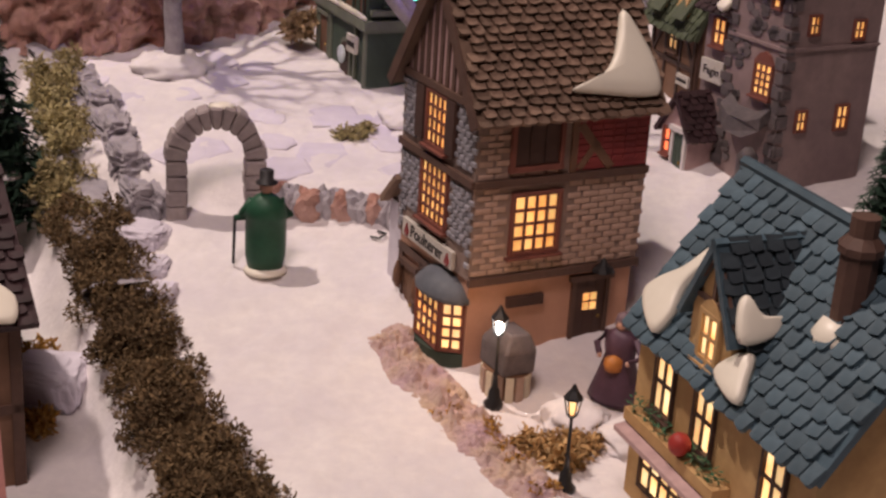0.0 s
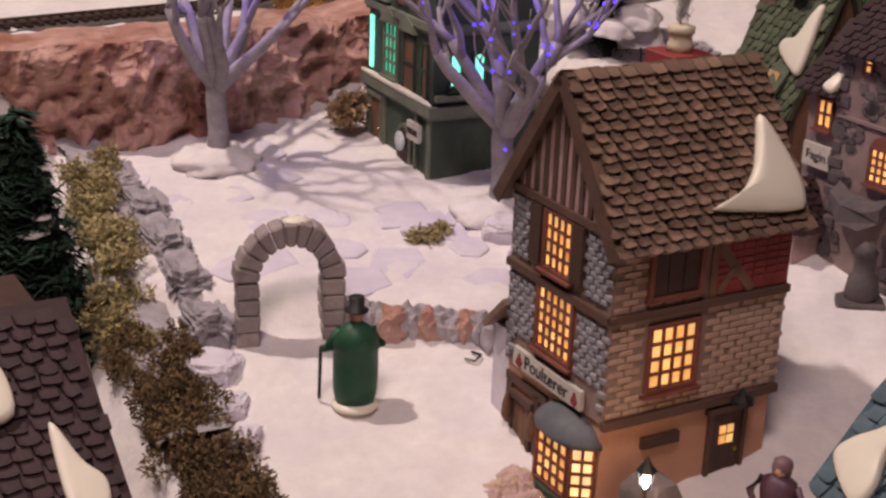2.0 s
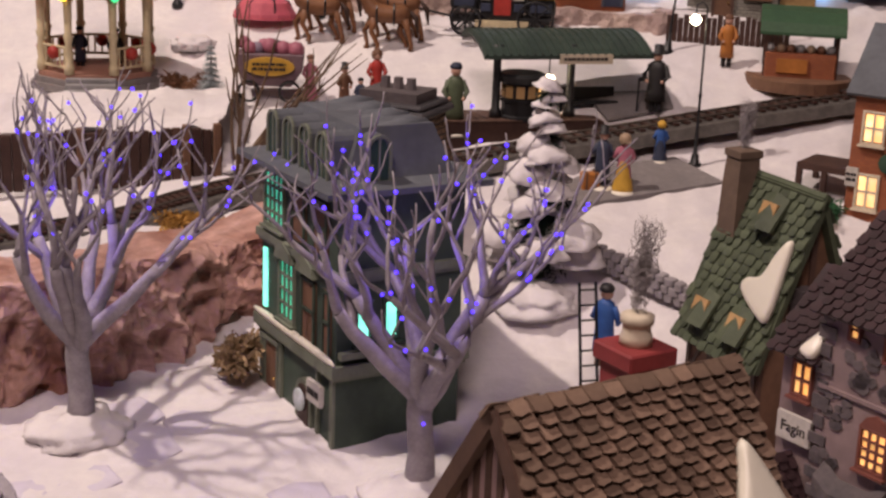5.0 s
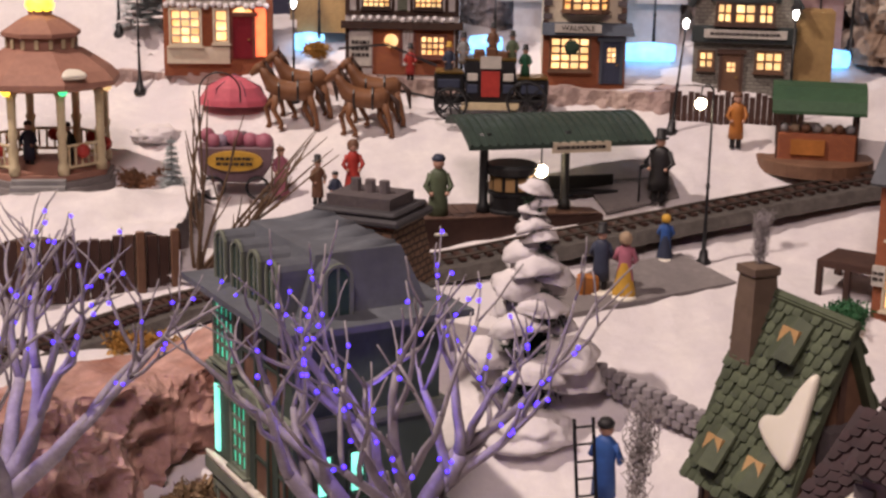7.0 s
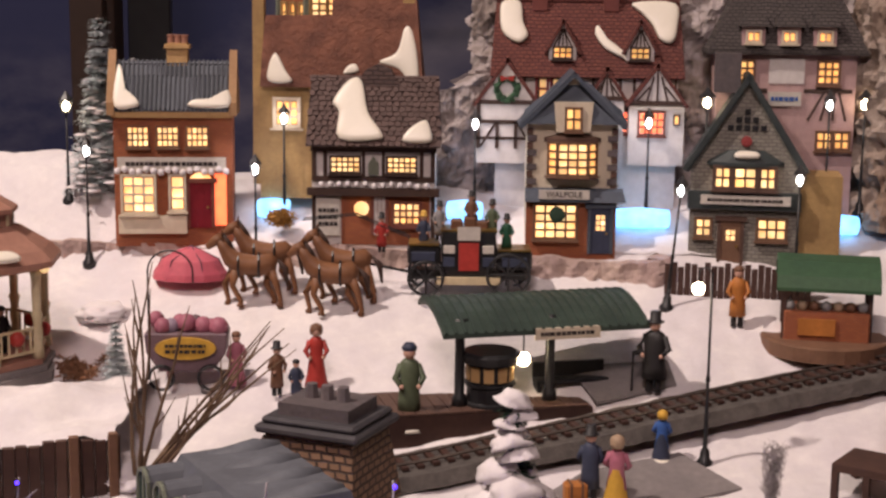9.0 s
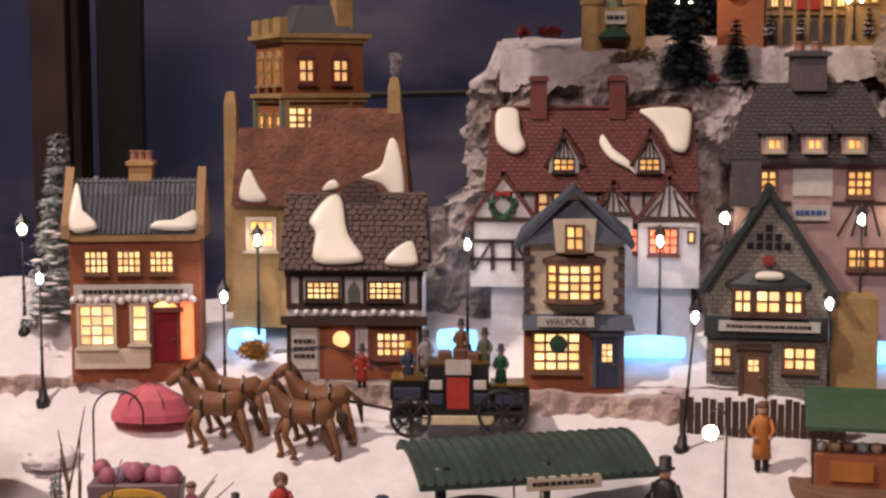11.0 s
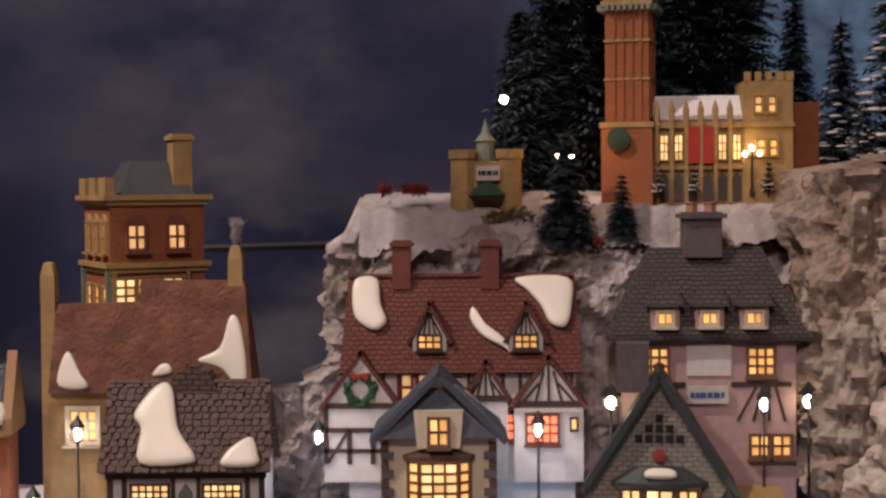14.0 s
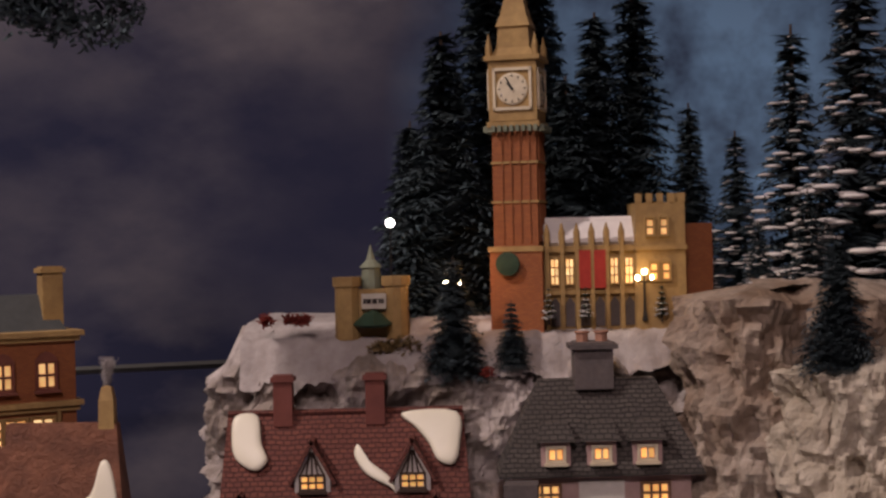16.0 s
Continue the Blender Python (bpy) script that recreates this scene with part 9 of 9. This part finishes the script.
moss_clump("autumn_bushes", "small brown bushes beside the bandstand steps", [(-38.6 + rg.uniform(-1.6, 1.6), 149 + rg.uniform(-2.0, 1.5), 20.2, 0.8) for _ in range(8)], surf("rust_leaf", (0.30, 0.15, 0.08), (0.2, 0.1, 0.06), 1, per_piece=0.3), 10, 0.35, 120)
moss_clump("green_shrub", "bright green shrubs before the red brick house", [(12.0 + rg.uniform(-2.4, 2.0), 135.0 + rg.uniform(-1.6, 2.2), 14.8, 1.1) for _ in range(9)], surf("bright_leaf", (0.05, 0.17, 0.07), (0.03, 0.11, 0.05), 1, per_piece=0.4), 11, 0.35, 180)
moss_clump("brown_bush", "brown dry bush on the cliff", [(-0.4 + rg.uniform(-1.4, 1.4), 175.6, 49.3, 0.8) for _ in range(5)], surf("dry_olive", (0.20, 0.14, 0.06), (0.14, 0.1, 0.05), 1, per_piece=0.3), 12, 0.3, 150)
moss_clump("red_leaves", "dark red leaves strewn on the cliff edge", [(-7.6 + rg.uniform(-1.6, 1.6), 175.2, 51.2, 0.5) for _ in range(7)] + [(5.2, 174.0, 47.6, 0.6)], surf("red_leaf", (0.26, 0.04, 0.03), (0.18, 0.03, 0.025), 1, per_piece=0.3), 13, 0.3, 70)
moss_clump("amber_bush", "round amber bush beside the half-timbered shop", [(-27.6 + rg.uniform(-1.3, 1.3), 165.6, 28.2, 0.9) for _ in range(6)], GOLDMOSS, 14, 0.3, 200)

# flower bed of crumpled stone along the poulterer's side
bank("terrace_bank", [(-48, 108, 2.9), (-44.6, 104, 2.6), (-41.0, 97, 1.6), (-38.2, 91.5, 0.6), (-35.8, 86.0, -1.2), (-33.0, 81.4, -2.4), (-29.4, 76, -3.2)], 4.2, 1.8, GREYROCK, "rough grey stone bank edging the terrace", 31.0, back=2.2)
for k, (x, y, z, l_, w_, h_) in enumerate(((-41.6, 103.6, 4.0, 4.6, 2.2, 2.6), (-38.6, 99.0, 3.4, 4.8, 2.4, 3.0), (-36.0, 94.8, 2.6, 4.8, 2.4, 3.2), (-33.6, 90.8, 1.8, 4.4, 2.6, 3.2), (-31.2, 87.0, 0.8, 3.8, 2.4, 3.0))):
    rock("ridge_stone", x, y, z, l_, w_, h_, GREYROCK, "jagged grey stone along the terrace edge", 60 + k, ridge=0.8, category="stone", rz=-58)
def bed_crust(u, v):
    cx, cy = -13.6 + 12.2 * u, 77.4 - 16.4 * u
    w = (v - 0.5) * (3.4 + 0.8 * fbm(u * 9, 1.0))
    x, y = cx + w * 0.80, cy + w * 0.60
    edge = 1 - (2 * abs(v - 0.5)) ** 3
    r = abs(noise.noise(Vector((x * 1.1, y * 1.1, 3)))) + 0.6 * abs(noise.noise(Vector((x * 2.6, y * 2.6, 7))))
    return (x, y, ground_z(x, y) - 0.25 + edge * (0.35 + 0.95 * r) * min(1, 12 * u, 12 * (1 - u)))


tagged(part("flower_bed", rough_grid(130, 34, bed_crust), BEDROCK), "crumpled tan and mauve crust along the street", "flower bed", kind="structure")
moss_clump("dry_sprigs", "dry straw sprigs on the flower bed", [(-12.4 + 11 * f + rg.uniform(-1, 1), 75.8 - 14.6 * f + rg.uniform(-1, 1), -0.7, 0.5) for f in [k / 13 for k in range(14)]], GOLDMOSS, 15, 0.28, 40)
# bank stones by the arch and along the terrace's outer edge
for k, (x, y, z, s) in enumerate(((-30.0, 83.6, 0.4, 3.4), (-28.6, 80.6, -0.2, 2.8), (-27.0, 78.0, -0.3, 2.2), (-14.2, 99.0, 4.6, 3.4), (-12.6, 96.2, 4.2, 3.0), (-31.6, 72, -4.6, 4.6))):
    rock("bank_stone", x, y, z, s, s * 0.8, s * 0.6, STONEPAINT, "rough grey plaster stone on the snowy bank", k + 1, category="stone")
# snow collars and heaps
for x, y, r in ((-35.6, 106.8, 2.9), (-15.4, 101.6, 2.9), (-40, 158, 2.0), (-33, 140.5, 2.6), (-9, 124, 3.0), (-42, 150, 3.0), (-1.4, 70.4, 1.8), (1.5, 69, 1.8)):
    bm = B()
    bmesh.ops.create_icosphere(bm, subdivisions=4, radius=1)
    for v in bm.verts:
        q = 1 + 0.25 * fbm(v.co.x * 2 + x, v.co.y * 2, v.co.z * 2)
        v.co = Vector((v.co.x * r * q, v.co.y * r * q, v.co.z * r * 0.42 * q))
    tagged(part("snow_heap", bm, SNOW, None, smooth=True, m=pose(x, y, ground_z(x, y) + 0.1)), "rounded heap of packed white snow", "snow")


def bare_tree(name, label, x, y, z, h, seed, lights):
    rg = random.Random(seed)
    t = thing(name, x, y, z, 0, label, "tree", "blue-lit trees" if lights else "")
    tips = []
    bm = B()
    segs = []

    def limb(p, d, l, r, depth):
        pts, rad = [p], [r]
        n = 5
        for i in range(n):
            d = (d + Vector((rg.uniform(-0.22, 0.22), rg.uniform(-0.22, 0.22), rg.uniform(-0.04, 0.16)))).normalized()
            p = p + d * l / n
            pts.append(p)
            rad.append(r * (1 - 0.42 * (i + 1) / n))
        tube(bm, pts, rad, 7 if depth < 2 else 5)
        segs.extend((a, b_, rr) for a, b_, rr in zip(pts, pts[1:], rad))
        if depth < 4:
            for k in range(3 if depth < 2 else rg.choice((2, 2, 3))):
                a = rg.uniform(0, 6.28)
                sp = rg.uniform(0.45, 0.95)
                dd = (d + Vector((math.cos(a) * sp, math.sin(a) * sp, rg.uniform(0.0, 0.3)))).normalized()
                j = rg.choice((3, 4, 5)) if k else 5
                limb(pts[j], dd, l * rg.uniform(0.6, 0.8), rad[j] * (0.72 if k else 0.85), depth + 1)

    trunk = [Vector((0, 0, -0.6)), Vector((0.1, 0, h * 0.1)), Vector((-0.1, 0.1, h * 0.2)), Vector((0.1, 0, h * 0.28))]
    tube(bm, trunk, [0.92 * h / 22, 0.72 * h / 22, 0.68 * h / 22, 0.75 * h / 22], 10)
    segs.extend((a, b_, 0.8 * h / 22) for a, b_ in zip(trunk, trunk[1:]))
    for k in range(7):
        a = 6.28 * k / 7 + rg.uniform(-0.3, 0.3)
        limb(trunk[-1] - Vector((0, 0, rg.uniform(0, 0.06) * h)), Vector((math.cos(a) * 0.85, math.sin(a) * 0.85, 1)).normalized(), h * 0.30, 0.56 * h / 22, 1)
    part("crown", bm, PALEBARK if lights else TWIG, t, smooth=True)
    if lights:
        lb = B()
        ball(lb, (0, 0, 0), 0.10, n=6)
        first = None
        for k in range(lights):
            a, b_, rr = segs[int(len(segs) * rg.random() ** 1.6)]
            p = a.lerp(b_, rg.random()) + Vector((rg.uniform(-1, 1), -1, rg.uniform(-0.4, 0.6))).normalized() * (rr + 0.08)
            if first is None:
                first = part("led", lb, LED, t, "tiny blue light", m=pose(*p))
            else:
                put("led", first.data, t, "", pose(*p))
    return t


bare_tree("lit_tree", "bare whitewashed tree wound with tiny blue lights", -35.6, 107.0, 6.6, 22.5, 5, 70)
bare_tree("lit_tree", "bare whitewashed tree wound with tiny blue lights before shop", -15.2, 102.2, 6.0, 23.5, 8, 95)
tw = thing("twig_bush", -32.4, 138.4, 15.0, 0, "bare brown twig bush of long thin stems", "bush")
rg = random.Random(12)
for k in range(11):
    a = rg.uniform(-0.9, 0.9)
    pts = [Vector((rg.uniform(-0.5, 0.5), rg.uniform(-0.4, 0.4), 0))]
    d = Vector((0.75 * math.sin(a) + 0.35, rg.uniform(-0.2, 0.2), 1)).normalized()
    for i in range(6):
        d = (d + Vector((rg.uniform(-0.1, 0.14), rg.uniform(-0.08, 0.08), 0))).normalized()
        pts.append(pts[-1] + d * rg.uniform(1.7, 2.9))
    bm = B()
    tube(bm, pts, [0.17, 0.14, 0.12, 0.1, 0.08, 0.06, 0.03], 5)
    for i in (2, 3, 4):
        e = (pts[i + 1] - pts[i]).normalized() + Vector((rg.uniform(-0.7, 0.7), rg.uniform(-0.3, 0.3), 0.1))
        tube(bm, [pts[i], pts[i] + e * 1.1, pts[i] + e * 2.0 + Vector((0, 0, 0.3))], [0.08, 0.06, 0.02], 4)
    part("stem", bm, TWIG, tw)


def fir(name, label, x, y, z, h, r, mat, seed, snow=0, tiers=12, frost=False, group="", dens=1.0):
    """A fir: trunk, drooping tiers of needle sprays, and snow pads on the boughs."""
    rg = random.Random(seed)
    t = thing(name, x, y, z, 0, label, "tree", group)
    bm = B()
    lathe(bm, [(0.032 * h, -0.3), (0.022 * h, h * 0.4), (0.004 * h, h)], 7)
    part("trunk", bm, BARK, t)
    bm, sb = B(), B()
    for i in range(tiers):
        f = (i + 0.5) / tiers
        zz = h * (0.06 + 0.92 * f)
        rad = r * (1 - f) ** 0.85 * rg.uniform(0.85, 1.12) + 0.03 * r
        n = max(6, int(30 * dens * (1 - f) + 8))
        for k in range(n):
            a = 6.283 * (k + rg.random()) / n
            l = rad * rg.uniform(0.7, 1.12)
            d = Vector((math.cos(a), math.sin(a), rg.uniform(-0.5, -0.15)))
            s = Vector((-math.sin(a), math.cos(a), 0))
            p0 = Vector((0, 0, zz + rg.uniform(-0.02, 0.02) * h))
            for q in range(6):
                g = (q + 1) / 6
                c = p0 + d * l * g
                w = 0.11 * r * (1.25 - g) + 0.05 * r
                for sg in (-1, 1):
                    e = c + (s * sg * 1.2 + d * 0.8).normalized() * w * 2.0 + Vector((0, 0, rg.uniform(-0.06, 0.08) * r))
                    bm.faces.new([bm.verts.new(v) for v in (c - d * w * 0.5, c + d * w * 0.35 + Vector((0, 0, 0.02 * r)), e)])
            if snow and rg.random() < snow:
                c = p0 + d * l * 0.72 + Vector((0, 0, 0.04 * r))
                ball(sb, c, l * 0.19 + 0.04 * r, n=7, sz=0.2)
    part("crown", bm, mat, t)
    if snow:
        part("snow_load", sb, SNOW, t, "white snow lying on boughs", smooth=True)
    else:
        sb.free()
    return t


fir("frosted_fir", "green fir with frosted glittering needle tips", -42.6, 88.2, 0.5, 14.5, 5.2, NEEDLE, 21, snow=0.06, tiers=20, dens=2.2)
fb = fir("frosted_fir", "small frosted fir between houses on the square", -43.0, 169.2, 29.6, 14.5, 3.0, FROST, 22, snow=0.3, tiers=18, dens=1.4)
fir("frosted_fir", "tiny frosted fir beside the show wagon", -36.4, 148.6, 18.6, 5.0, 1.5, FROST, 23, tiers=10)
fir("dark_fir", "dark fir behind the blue-roofed cottage", 15.0, 84.0, 1.5, 13.0, 3.4, NEEDLE, 24, tiers=14)
fir("cliff_fir", "small dark fir on the cliff", 3.4, 174.6, 47.6, 7.6, 2.3, BLUEFIR, 25, tiers=18, dens=1.5)
fir("cliff_fir", "tiny dark fir on the cliff", 7.1, 174.8, 47.9, 4.4, 1.4, BLUEFIR, 26, tiers=12, dens=1.5)
fir("cliff_fir", "dark fir standing on a brown cliff ledge", 25.6, 165.2, 48.2, 7.8, 2.5, BLUEFIR, 27, tiers=18, dens=1.5)
for i, (x, y) in enumerate(((9.6, 175.7), (12.0, 175.6), (17.0, 176.0))):
    fir("potted_fir", "tiny snowy fir before the stone hall", x, y, 50.9, 2.2, 0.6, NEEDLE, 30 + i, snow=0.5, tiers=6, group="tiny firs")
for i, (x, y, h, r) in enumerate(((3.0, 184, 22, 5.2), (0.6, 187, 16, 4.4), (14.5, 190, 24, 5.2), (17.4, 190, 30, 4.6), (12.0, 187, 19, 4.6), (21.2, 189, 17, 3.4), (6.8, 190, 33, 6.4), (10.2, 192, 30, 5.6))):
    fir("dark_forest_fir", "tall almost black fir at the painted forest edge", x, y, 49, h, r, DARKFIR, 40 + i, tiers=26, group="forest firs", dens=1.3)
for i, (x, y, h, r) in enumerate(((30.6, 178, 26, 5.4), (27.0, 181, 22, 4.4), (35.0, 180, 27, 5.6), (23.6, 184, 15, 3.2), (23.4, 176, 8.5, 2.0), (26.4, 175, 10.5, 2.6))):
    fir("snowy_fir", "tall snow-laden fir on the plateau", x, y, 48.5, h, r, DARKFIR, 50 + i, snow=0.42, tiers=18, group="snowy firs")
st_ = fir("snow_laden_fir", "small fir loaded with thick white snow", -8.7, 126.6, 11.6, 13.6, 3.0, NEEDLE, 60, snow=0.0, tiers=9)
rg = random.Random(61)
for i in range(24):
    f = (i + 0.5) / 24
    a = i * 2.4
    rr = 2.7 * (1 - f)
    bm = B()
    bmesh.ops.create_icosphere(bm, subdivisions=3, radius=1)
    s = (0.75 + 1.25 * (1 - f)) * rg.uniform(0.7, 1.15)
    for v in bm.verts:
        q = 1 + 0.35 * fbm(v.co.x * 1.5 + i, v.co.y * 1.5, v.co.z * 1.5, 3)
        v.co = Vector((v.co.x * s * q * 1.15, v.co.y * s * q, v.co.z * s * q * 0.40 - 0.42 * (v.co.x ** 2 + v.co.y ** 2) * s))
    part("snow_pad", bm, SNOW, st_, smooth=True, m=pose(rr * rg.uniform(0.7, 1.35) * math.cos(a), rr * math.sin(a), 1.2 + 12.3 * f + rg.uniform(-0.5, 0.5), rg.uniform(-18, 18), rg.uniform(-18, 18)))
# black foliage hanging into the top of the sky
bm = B()
rg = random.Random(70)
for k in range(26):
    blob_leaves(bm, (-18.5 + rg.uniform(-4.6, 3.6), 165 + rg.uniform(-1, 1), 70.8 + rg.uniform(-1.4, 4.2) - 0.25 * abs(k % 5)), 1.2, 90, rg, 0.6)
tagged(part("hanging_foliage", bm, DARKFIR), "dark hanging foliage against the painted sky", "foliage", kind="stuff")
